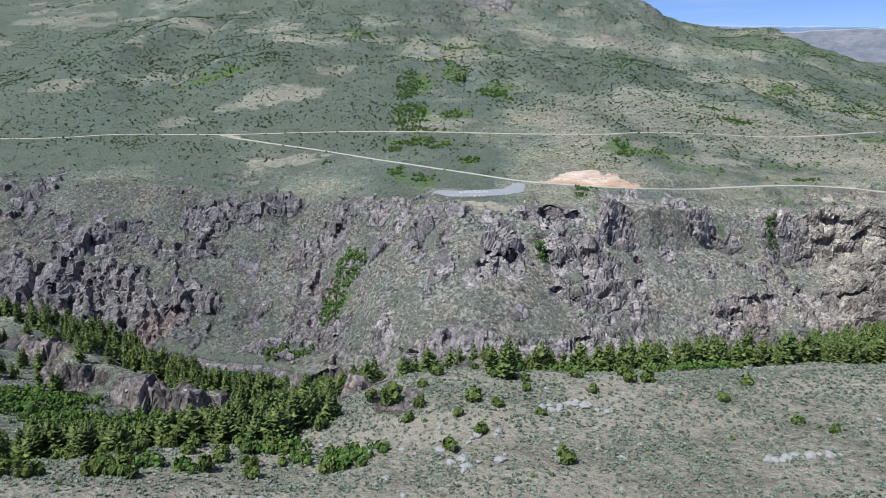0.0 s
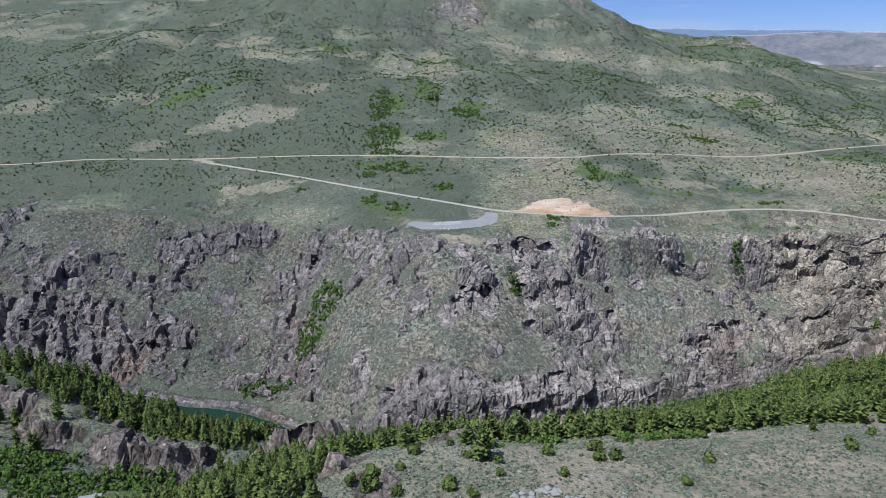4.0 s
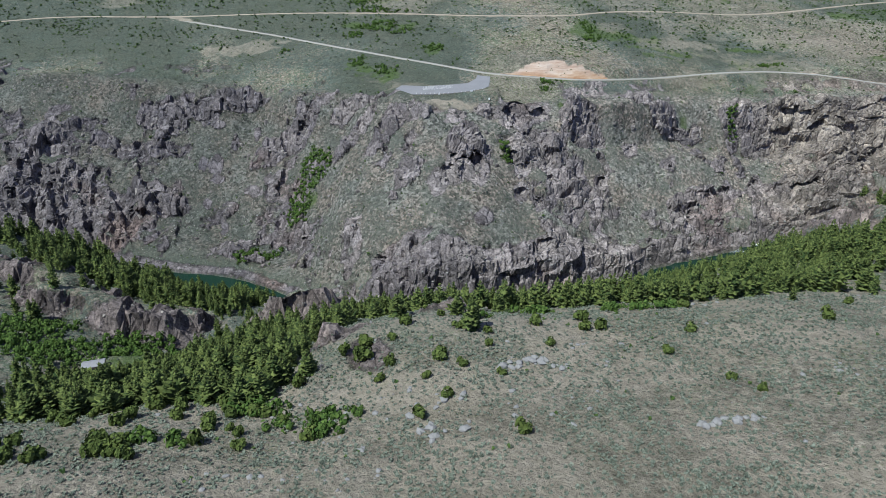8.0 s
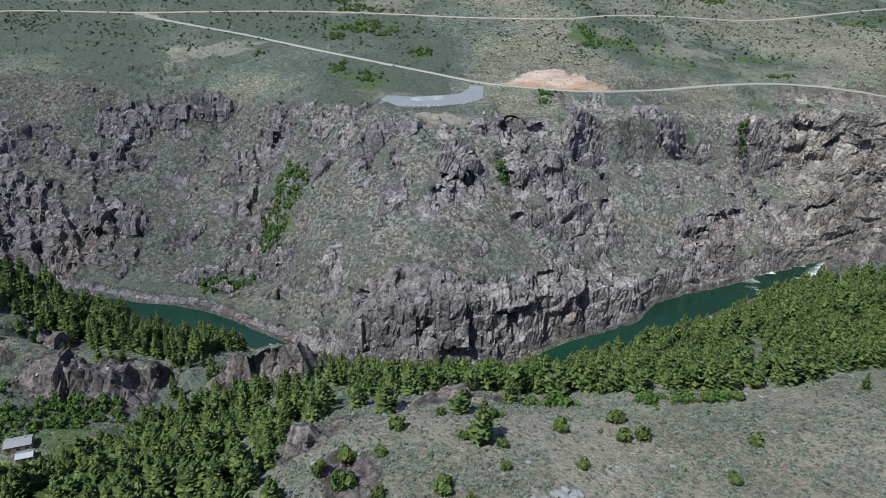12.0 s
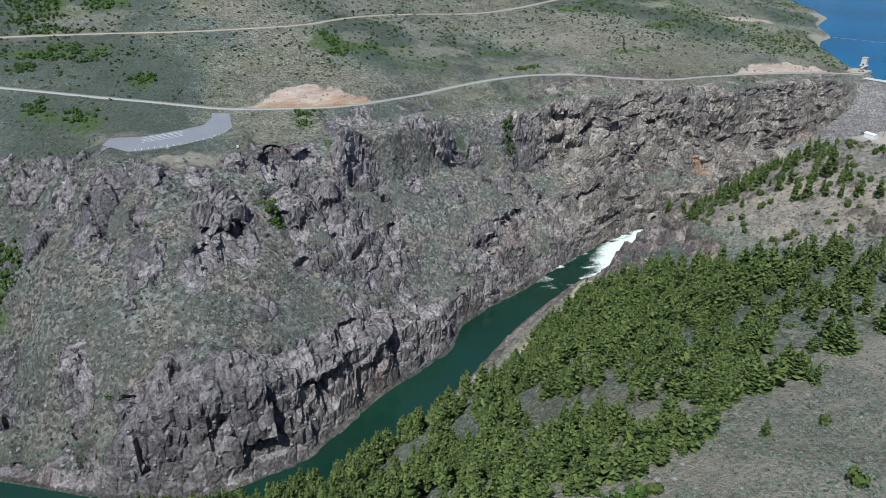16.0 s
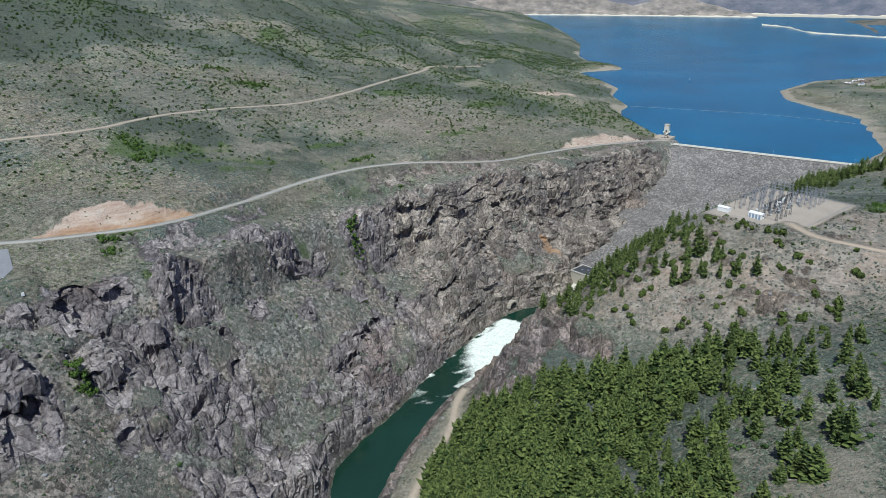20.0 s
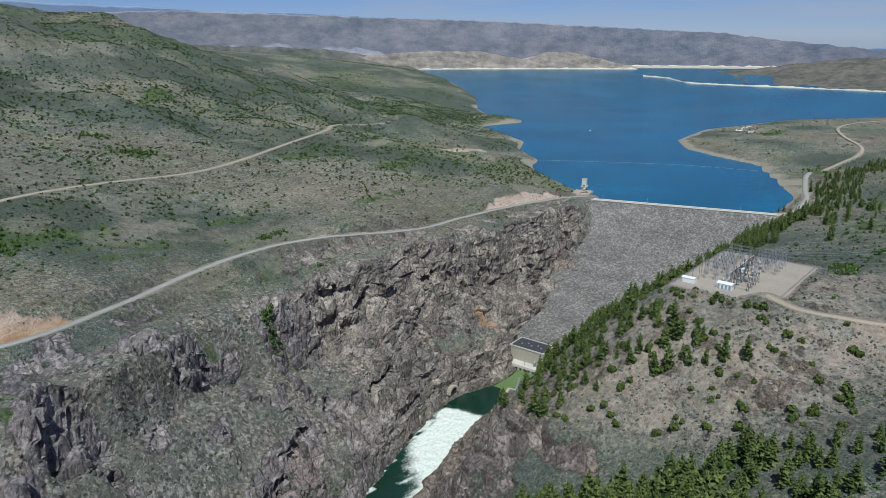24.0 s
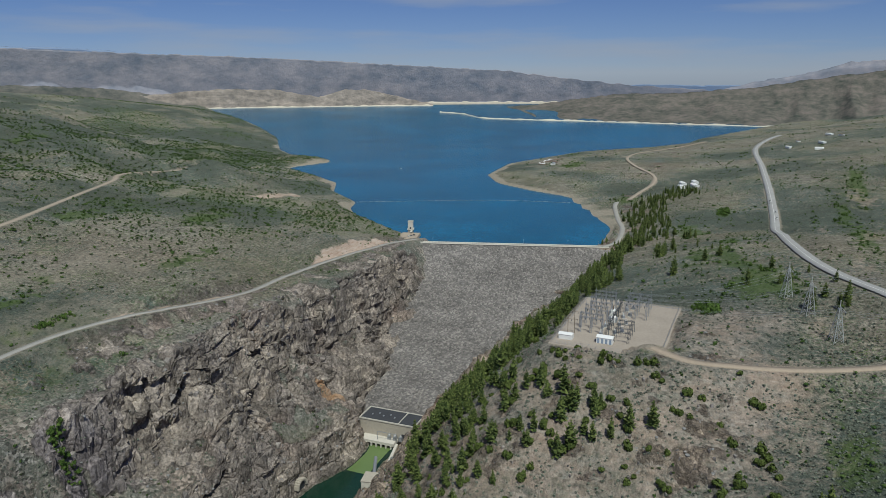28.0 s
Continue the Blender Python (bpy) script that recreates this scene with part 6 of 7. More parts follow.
def far_ridge(name, near, depth, az, el_foot, el_top, material, label, seed, cliff=0.5, n_az=420, n_up=46):
    """A ridge seen across the valley: bearings in degrees, heights as degrees above or below the eye. With near None it rises from the lake."""
    a = np.linspace(az[0], az[-1], n_az)
    v = np.linspace(0, 1, n_up)
    A, V = np.meshgrid(a, v)
    top = np.interp(A, az, el_top)
    foot = np.interp(A, az, el_foot) + 0.03 * fbm(A * 40, A * 0, 30, 4, seed + 7)
    start = folded(np.interp(A, az, el_foot)) if near is None else np.full(A.shape, float(near))
    r = np.minimum(start + depth * V, 4450) if near is None else start + depth * V
    gully = np.abs(fbm(A * 5 + V * 9, V * 11 - A * 2, 20, 5, seed, 0.42)) - 0.35
    rise = V ** 1.25 * (1 - cliff) + cliff * (smooth(0.05, 0.3, V) * 0.35 + smooth(0.72, 0.86, V + 0.05 * gully) * 0.65)
    el = foot + (top - foot) * np.clip(rise - 0.30 * np.sin(np.pi * np.clip(V, 0, 1)) * gully, -0.02, 1.02) + 0.05 * fbm(A * 40, V * 3, 20, 4, seed + 3) * smooth(0.9, 1, V)
    x, y = 120 + r * np.sin(np.radians(A)), 420 + r * np.cos(np.radians(A))
    z = EYE_Z + r * np.tan(np.radians(el))
    skirt = np.stack([x[0], y[0], z[0] - 60], -1)
    x2, y2, z2 = 120 + (r[-1] + 20) * np.sin(np.radians(a)), 420 + (r[-1] + 20) * np.cos(np.radians(a)), z[-1] - 260
    pts = np.concatenate([skirt, np.stack([x, y, z], -1).reshape(-1, 3), np.stack([x2, y2, z2], -1)])
    i = np.arange(len(pts)).reshape(n_up + 2, n_az)
    q = np.stack([i[:-1, :-1], i[:-1, 1:], i[1:, 1:], i[1:, :-1]], -1).reshape(-1, 4)
    return tagged(new(name, sheet_mesh(name, pts, q[:, ::-1], material, True)), label, "hills", kind="structure")


far_ridge("backdrop_range", 4470, 30, (-60, -20, 0, 10, 17, 22, 28, 33, 40, 60, 80, 95, 120), (-4,) * 13, (3.4, 3.2, 3.0, 2.9, 2.75, 2.5, 2.3, 2.0, 1.9, 0.4, -0.9, -1.0, -0.6), M_RANGE, "distant mountain range with blue haze painted on", 401, 0.2)
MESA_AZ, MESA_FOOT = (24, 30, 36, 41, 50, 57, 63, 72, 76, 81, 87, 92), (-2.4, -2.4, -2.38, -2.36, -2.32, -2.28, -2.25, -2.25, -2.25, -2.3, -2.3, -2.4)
far_ridge("backdrop_mesa", None, 240, MESA_AZ, MESA_FOOT, (1.9, 2.0, 1.85, 1.65, 1.4, 1.05, 0.7, 0.2, -0.35, -0.9, -1.3, -1.5), M_MESA, "flat-topped mesa beyond the reservoir, haze painted into its colour", 411, 0.3)
BLUFF_AZ = (40, 43, 46, 50, 54, 57, 59, 61, 64, 66)
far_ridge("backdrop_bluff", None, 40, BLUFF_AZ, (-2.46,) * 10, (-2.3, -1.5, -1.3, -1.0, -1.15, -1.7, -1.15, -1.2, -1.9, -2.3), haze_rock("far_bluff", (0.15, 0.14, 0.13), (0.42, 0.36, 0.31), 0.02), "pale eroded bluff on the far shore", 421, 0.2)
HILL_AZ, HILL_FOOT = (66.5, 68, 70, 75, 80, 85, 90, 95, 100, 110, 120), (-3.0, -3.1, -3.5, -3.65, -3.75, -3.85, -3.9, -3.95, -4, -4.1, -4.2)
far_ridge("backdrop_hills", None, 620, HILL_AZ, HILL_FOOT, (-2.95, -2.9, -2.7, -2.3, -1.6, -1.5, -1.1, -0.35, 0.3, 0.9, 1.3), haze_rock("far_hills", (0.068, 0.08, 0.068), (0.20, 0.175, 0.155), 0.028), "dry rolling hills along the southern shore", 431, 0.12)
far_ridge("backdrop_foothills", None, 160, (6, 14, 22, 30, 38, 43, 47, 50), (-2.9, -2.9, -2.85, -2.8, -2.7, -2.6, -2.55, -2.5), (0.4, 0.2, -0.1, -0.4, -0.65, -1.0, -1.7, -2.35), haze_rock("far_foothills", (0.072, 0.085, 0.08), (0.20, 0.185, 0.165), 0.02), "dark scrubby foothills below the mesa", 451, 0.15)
far_ridge("backdrop_summit", 4250, 160, (88, 91, 93, 96, 99, 104, 112), (-2,) * 7, (-1.2, -0.5, -0.2, 0.62, 0.75, 1.1, 1.4), M_MESA, "dark summit behind the southern hills, haze painted into its colour", 441, 0.3)
M_SAND = plain("pale_shore_sand", (0.62, 0.56, 0.46), 0.9, 0, 0.12, 0.05)
for beach_az, beach_foot, beach_seed in ((MESA_AZ[4:], MESA_FOOT[4:], 411), (BLUFF_AZ, (-2.47,) * 10, 421), (HILL_AZ, HILL_FOOT, 431)):
    far_ridge("far_beach", None, 3, beach_az, tuple(v - 0.02 for v in beach_foot), tuple(v + 0.09 for v in beach_foot), M_SAND, "pale drawdown beach along the far shore", beach_seed, 0.0, 420, 3)


# ---------------------------------------------------------------- plants and stones
face_c = ground_verts[quads].mean(1)
d1_, d2_ = ground_verts[quads[:, 2]] - ground_verts[quads[:, 0]], ground_verts[quads[:, 3]] - ground_verts[quads[:, 1]]
face_n = np.cross(d1_, d2_)
face_area = np.linalg.norm(face_n, axis=1) / 2
face_up = np.abs(face_n[:, 2]) / np.maximum(2 * face_area, 1e-6)
f_rock, f_lush, f_bare, f_bed, f_ochre = (a.ravel()[quads].max(1) for a in (rock, lush, bare, bed, ochre))
f_x, f_y, f_z = face_c.T
f_wet = ((f_x < 660) & (f_y < north_bank(f_x) + 3) & (f_y > south_bank(f_x) - 3)) | ((f_x > 1085) & (f_z < 1.5)) | (f_z < -97)
f_dam = (f_x > 655) & (f_x < 1130) & (f_y > 640 + 0.1 * (700 - f_x)) & (f_z < 6) & (f_y < 860)
lot_near = (np.abs(f_x - 43) < 57) & (np.abs(f_y - 808) < 44) & (f_y < 858)
free = ~(f_wet | f_dam | lot_near) & (f_bed < 0.15)


def inside(poly, x, y):
    hit = np.zeros(x.shape, bool)
    n = len(poly)
    for k in range(n):
        (x0, y0), (x1, y1) = poly[k], poly[(k + 1) % n]
        cross = ((y0 > y) != (y1 > y)) & (x < (x1 - x0) * (y - y0) / ((y1 - y0) or 1e-9) + x0)
        hit ^= cross
    return hit


def near_line(points, x, y):
    best = np.full(x.shape, 1e9)
    for (x0, y0), (x1, y1) in zip(points[:-1], points[1:]):
        dx, dy = x1 - x0, y1 - y0
        t = np.clip(((x - x0) * dx + (y - y0) * dy) / (dx * dx + dy * dy), 0, 1)
        best = np.minimum(best, np.hypot(x - x0 - t * dx, y - y0 - t * dy))
    return best


def sow(density, seed, spread=0.5):
    """Random places on the sheet: density is plants for each square metre, face by face."""
    rng = np.random.default_rng(seed)
    want = np.clip(density, 0, None) * face_area * free
    count = rng.poisson(np.minimum(want, 40))
    idx = np.repeat(np.arange(len(count)), count)
    a, b = rng.random(len(idx))[:, None], rng.random(len(idx))[:, None]
    v = ground_verts[quads[idx]]
    top = v[:, 0] + (v[:, 1] - v[:, 0]) * a
    low_ = v[:, 3] + (v[:, 2] - v[:, 3]) * a
    return top + (low_ - top) * b, idx


def thin(p, gap):
    """Keeps places at least about gap apart."""
    seen, keep = set(), []
    for k, (x, y, z) in enumerate(p):
        c = (int(x // gap), int(y // gap))
        if c not in seen:
            seen.add(c)
            keep.append(k)
    return np.array(keep, int)


def conifer_crown(seed, sprays=120, girth=0.24, core=True):
    """A full ragged cone: drooping boughs set at every height round a dark heart."""
    rng = random.Random(seed)
    bm = bmesh.new()
    lobes = [(rng.uniform(0, 6.28), rng.uniform(0.15, 0.8), rng.uniform(0.12, 0.3)) for _ in range(6)]

    def reach(t, a):
        r = girth * min(1.0, 0.55 + t * 3.2) * (1.02 - t) ** 0.72
        for la, lt, lw in lobes:
            d = abs((a - la + math.pi) % (2 * math.pi) - math.pi)
            r *= 1 + lw * math.exp(-(d * d) * 2.2 - ((t - lt) / 0.16) ** 2)
        return r
    for k in range(sprays):
        t = 0.05 + 0.92 * rng.random() ** 1.15
        a = rng.uniform(0, 6.283)
        r = reach(t, a) * rng.uniform(0.62, 1.12)
        w = r * rng.uniform(0.15, 0.28) + 0.010
        droop = r * rng.uniform(-0.75, 0.55)
        c, s = math.cos(a), math.sin(a)
        lift = rng.uniform(0.01, 0.045)
        base = bm.verts.new((c * r * 0.3, s * r * 0.3, t + lift))
        side = [bm.verts.new((c * r * 0.68 - s * w * q, s * r * 0.68 + c * w * q, t - droop * 0.55 - 0.018)) for q in (1, -1)]
        tip = bm.verts.new((c * r, s * r, t - droop))
        bm.faces.new((base, tip, side[0]))
        bm.faces.new((base, side[1], tip))
    if core:
        rings = []
        for t in (0.04, 0.2, 0.5, 0.78):
            rings.append([bm.verts.new((0.46 * reach(t, a) * math.cos(a), 0.46 * reach(t, a) * math.sin(a), t)) for a in (0, 1.047, 2.094, 3.1416, 4.189, 5.236)])
        for lo, hi in zip(rings[:-1], rings[1:]):
            for q in range(6):
                bm.faces.new((lo[q], lo[(q + 1) % 6], hi[(q + 1) % 6], hi[q]))
    top = bm.verts.new((0, 0, 1.02))
    ring = [bm.verts.new((0.03 * math.cos(a), 0.03 * math.sin(a), 0.88)) for a in (0, 2.1, 4.2)]
    for k in range(3):
        bm.faces.new((top, ring[k], ring[(k + 1) % 3]))
    return bm


def leafy_crown(seed, leaves=70, flat=0.85, lobes=5):
    """A bush or round crown: clumps of leaf sprays round a few lobes, with gaps between."""
    rng = random.Random(seed)
    bm = bmesh.new()
    mid = [(rng.uniform(-0.5, 0.5), rng.uniform(-0.5, 0.5), rng.uniform(0.25, 0.75) * flat, rng.uniform(0.35, 0.6)) for _ in range(lobes)]
    for _ in range(leaves):
        cx, cy, cz, r = rng.choice(mid)
        d = Vector((rng.gauss(0, 1), rng.gauss(0, 1), rng.gauss(0.35, 0.8))).normalized()
        p = Vector((cx, cy, cz)) + d * r * rng.uniform(0.7, 1.05)
        p.z = max(p.z, 0.02)
        u = d.orthogonal().normalized()
        u.rotate(Matrix.Rotation(rng.uniform(0, 6.28), 3, d))
        v = d.cross(u)
        s = rng.uniform(0.16, 0.30)
        q = [p + u * s, p + v * s * 0.8 + d * 0.07, p - u * s, p - v * s * 0.8 + d * 0.07]
        bm.faces.new([bm.verts.new(w) for w in q])
    for cx, cy, cz, r in mid[:3 if leaves > 60 else 1]:
        g = bmesh.ops.create_icosphere(bm, subdivisions=1, radius=r * 0.8)
        for w in g["verts"]:
            w.co = Vector((w.co.x + cx, w.co.y + cy, max(0.0, w.co.z * flat + cz)))
    return bm


def tuft(seed):
    """One sagebrush: ragged sprays of stems fanning from a low mound."""
    rng = random.Random(seed)
    bm = bmesh.new()
    for k in range(7):
        a = k * 2.4 + rng.uniform(-0.4, 0.4)
        up = rng.uniform(0.25, 0.95)
        r = rng.uniform(0.32, 0.62) * (1.25 - 0.6 * up)
        w = rng.uniform(0.22, 0.38)
        c, s = math.cos(a), math.sin(a)
        foot = bm.verts.new((-c * 0.06, -s * 0.06, 0.5 * up * rng.uniform(0.4, 1.0)))
        left = bm.verts.new((c * r * 0.7 - s * w, s * r * 0.7 + c * w, rng.uniform(-0.05, 0.15) + 0.35 * up))
        right = bm.verts.new((c * r * 0.7 + s * w, s * r * 0.7 - c * w, rng.uniform(-0.05, 0.15) + 0.35 * up))
        tip = bm.verts.new((c * r, s * r, -0.05 if k % 3 == 0 else 0.75 * up))
        bm.faces.new((foot, right, left))
        bm.faces.new((left, right, tip))
    return bm


def trunk_bm(h, r):
    return add_beam(bmesh.new(), (0, 0, -0.06 * h), (0, 0, 0.85 * h), r, 6, r * 0.25)


crowns = [mesh_arrays(conifer_crown(k, 150, 0.26 + 0.03 * (k % 3))) for k in range(8)]
round_crowns = [mesh_arrays(leafy_crown(20 + k, 34, 0.85, 4)) for k in range(6)]
small_crowns = [mesh_arrays(leafy_crown(120 + k, 10, 0.85, 2)) for k in range(6)]
tufts = [mesh_arrays(tuft(40 + k)) for k in range(6)]

# ---- conifer woods
BOWL = [(-20, 345), (110, 322), (165, 318), (222, 342), (262, 372), (318, 402), (369, 388), (450, 372), (420, 430), (370, 490), (345, 600), (290, 588), (225, 558), (130, 522), (40, 502), (-30, 535), (-60, 470)]
WEST = [(-470, 690), (-280, 682), (-215, 632), (-150, 585), (-120, 560), (-150, 500), (-260, 560), (-330, 590), (-470, 640)]
GLEN = [(-250, 345), (-215, 290), (-175, 258), (-58, 246), (-50, 300), (-30, 338), (-55, 405), (-95, 425), (-130, 430), (-150, 400), (-165, 352), (-205, 350)]
FLANK = [(1130, 590), (950, 588), (800, 588), (704, 602), (645, 620), (548, 632)]
clump = fbm(f_x, f_y, 30, 3, 501)
wood = inside(BOWL, f_x, f_y) * smooth(-0.42, 0.12, clump + 0.16) * (1 - 0.6 * smooth(330, 420, f_x) * smooth(470, 380, f_y)) * 0.034
wood = np.maximum(wood, inside(WEST, f_x, f_y) * 0.024 * smooth(-0.9, 0.0, clump))
STRIP = inside([(180, 305), (274, 340), (380, 340), (450, 372), (369, 392), (318, 408), (262, 378), (222, 346)], f_x, f_y)
wood = np.maximum(wood, STRIP * 0.0035)
wood = np.maximum(wood, inside([(-420, 480), (-420, 640), (-260, 560), (-140, 520), (-110, 460), (-200, 440), (-300, 440)], f_x, f_y) * 0.007 * smooth(-0.6, 0.3, clump))
wood = np.maximum(wood, inside(GLEN, f_x, f_y) * np.where(f_x < -175, 0.010, 0.026) * smooth(-0.9, -0.1, clump))
flank = near_line(FLANK, f_x, f_y)
wood = np.maximum(wood, 0.034 * smooth(40, 8, flank + 22 * clump) * smooth(-0.9, 0.1, clump + 0.5 * fbm(f_x, f_y, 55, 2, 503)) * (f_z > -90))
wood = np.maximum(wood, 0.012 * smooth(46, 20, near_line([(1150, 560), (1268, 570), (1400, 600), (1550, 540)], f_x, f_y) + 10 * clump) * (f_z > 4))
slope_trees = inside([(400, 600), (440, 560), (468, 490), (490, 466), (508, 500), (522, 552), (570, 584), (640, 572), (720, 590), (640, 618), (540, 625), (450, 640)], f_x, f_y)
wood = np.maximum(wood, slope_trees * 0.0062)
wood = np.maximum(wood, 0.015 * smooth(-0.7, 0.0, clump) * inside([(545, 648), (600, 632), (700, 606), (780, 592), (760, 562), (690, 574), (620, 590), (560, 612)], f_x, f_y))
wood = np.maximum(wood, 0.02 * (np.hypot(f_x - 816, f_y - 493) < 7))
wood = np.maximum(wood, smooth(16, 6, np.hypot(f_x - 34, f_y - 1372)) * 0.02)
wood = np.maximum(wood, inside([(560, 390), (700, 400), (900, 520), (1200, 560), (1200, 480), (900, 420), (700, 330)], f_x, f_y) * 0.0006)
for cx, cy, rr in ((-196, 380, 24), (615, 508, 64), (300, 605, 10), (-60, 452, 22)):
    wood = wood * (np.hypot(f_x - cx, f_y - cy) > rr)
wood = wood * (f_rock < 0.95) * ~((f_x > 548) & (f_x < 685) & (f_y > 455) & (f_y < 556))
p, idx = sow(wood, 7)
keep = thin(p, 6.4)
p, idx = p[keep], idx[keep]
bankline = (south_bank(p[:, 0]) - p[:, 1] > np.where(p[:, 0] < 235, 5, 16)) | (p[:, 1] > north_bank(p[:, 0])) | (p[:, 0] > 440)
p = p[bankline]
lone = [(27, 279), (22, 303), (-8, 316), (44, 318), (-46, 262), (-20, 330)]
p = np.concatenate([np.array([(x, y, ground_z(x, y)) for x, y in lone]), p])
rng = np.random.default_rng(17)
height = 10.5 + 8.0 * rng.random(len(p)) + 3.0 * (rng.random(len(p)) > 0.88) - 5.0 * (rng.random(len(p)) > 0.80)
height *= np.where((p[:, 0] > 420) & (p[:, 0] < 560) & (p[:, 1] < 600), 0.95, 1.05)
height *= np.where(p[:, 0] > 1120, 0.7, 1.0)
height *= np.where(inside(WEST, p[:, 0], p[:, 1]), np.where((p[:, 0] > -330) & (p[:, 0] < -225), 1.6, 1.25), 1.0)
height *= np.where((p[:, 0] > 30) & (p[:, 0] < 430) & (p[:, 1] > 440) & inside(BOWL, p[:, 0], p[:, 1]), np.where(p[:, 0] > 265, 1.45, 1.28), 1.0)
GROVES = inside([(-200, 230), (-40, 230), (-40, 345), (300, 345), (300, 400), (-200, 400)], p[:, 0], p[:, 1]) | inside([(440, 430), (720, 430), (720, 640), (440, 640)], p[:, 0], p[:, 1])
near_idx = np.flatnonzero(GROVES | (np.arange(len(p)) < len(lone)))[:300]
rest = np.setdiff1d(np.arange(len(p)), near_idx)
turn = rng.uniform(0, 6.28, len(p))
scatter("conifer_wood", crowns, p[rest], np.column_stack([height[rest] * rng.uniform(0.85, 1.15, len(rest)), height[rest] * rng.uniform(0.85, 1.15, len(rest)), height[rest]]), turn[rest], M_FIR, "dense dark green conifer wood on the canyon slope", "wood")
models = []
for k in range(5):
    tree = thing("conifer", "dark green conifer with drooping tiers of needles", "conifer tree", group="conifers of the slope")
    part("trunk", trunk_bm(1.0, 0.022), M_BARK, tree)
    part("crown", conifer_crown(60 + k, 300, 0.28 + 0.03 * (k % 3)), M_FIR, tree)
    models.append(tree)
for n_, k in enumerate(near_idx):
    m = Matrix.LocRotScale(Vector(p[k]) - Vector((0, 0, 0.2)), Euler((0, 0, float(turn[k]))), Vector((height[k] * (1.0 + 0.35 * (n_ * 7 % 10) / 10),) * 2 + (height[k] * 0.95,)))
    src = models[n_ % 5]
    if n_ < 5:
        src.matrix_world = m
    else:
        made = copy_thing(src, m)
        made.matrix_basis = m

# ---- dead grey trees among them
snag = thing("dead_tree", "bare grey dead tree standing in the wood", "dead tree", group="dead trees in the wood")
part("trunk", trunk_bm(1.0, 0.02), M_DEAD, snag)
bm = bmesh.new()
rr = random.Random(3)
for k in range(46):
    z = rr.uniform(0.15, 0.95)
    a, l_ = rr.uniform(0, 6.28), 0.22 * (1.05 - z) + 0.03
    add_beam(bm, (0, 0, z), (l_ * math.cos(a), l_ * math.sin(a), z + rr.uniform(-0.02, 0.09)), 0.008, 3, 0.003)
part("branches", bm, M_DEAD, snag)
for k, (x, y, h) in enumerate(((212, 452, 11), (222, 450, 12), (262, 420, 10), (243, 395, 9), (-40, 262, 8), (205, 430, 9), (300, 400, 9), (705, 612, 12), (180, 400, 9), (330, 470, 9))):
    m = Matrix.LocRotScale((x, y, ground_z(x, y) - 0.2), Euler((0, 0, k)), Vector((h * 1.2, h * 1.2, h)))
    if k == 0:
        snag.matrix_world = m
    else:
        copy_thing(snag, m).matrix_basis = m

# ---- junipers, one by one
mesa = inside([(-130, 190), (300, 190), (300, 330), (160, 312), (-30, 305), (-60, 250)], f_x, f_y)
jun = mesa * 0.0007 + inside([(420, 400), (545, 400), (545, 470), (556, 560), (690, 590), (640, 620), (540, 625), (420, 620)], f_x, f_y) * 0.0042 + inside([(-180, 190), (-60, 190), (-60, 270), (-180, 280)], f_x, f_y) * 0.004
jp, _ = sow(jun, 23)
jp = np.concatenate([np.array([(5, 238, 0), (125, 228, 0), (26, 283, 0), (-14, 244, 0), (-22, 262, 0), (60, 262, 0), (33, 262, 0), (20, 246, 0)], float), jp])[:260]
rng = np.random.default_rng(29)
jmodels = []
for k in range(4):
    tree = thing("juniper", "round yellow-green juniper bush on dry ground", "juniper", group="junipers on the mesa")
    part("trunk", trunk_bm(0.5, 0.06), M_BARK, tree)
    part("crown", leafy_crown(80 + k, 150, 1.0, 7), M_JUNIPER, tree)
    jmodels.append(tree)
for n_, (x, y, _) in enumerate(jp):
    s = rng.uniform(1.2, 2.5) * (1.5 if x > 400 else 1.75)
    m = Matrix.LocRotScale((x, y, ground_z(x, y) - 0.15), Euler((0, 0, rng.uniform(0, 6))), Vector((s, s, s * rng.uniform(1.0, 1.5))))
    if n_ < 4:
        jmodels[n_].matrix_world = m
    else:
        copy_thing(jmodels[n_ % 4], m).matrix_basis = m

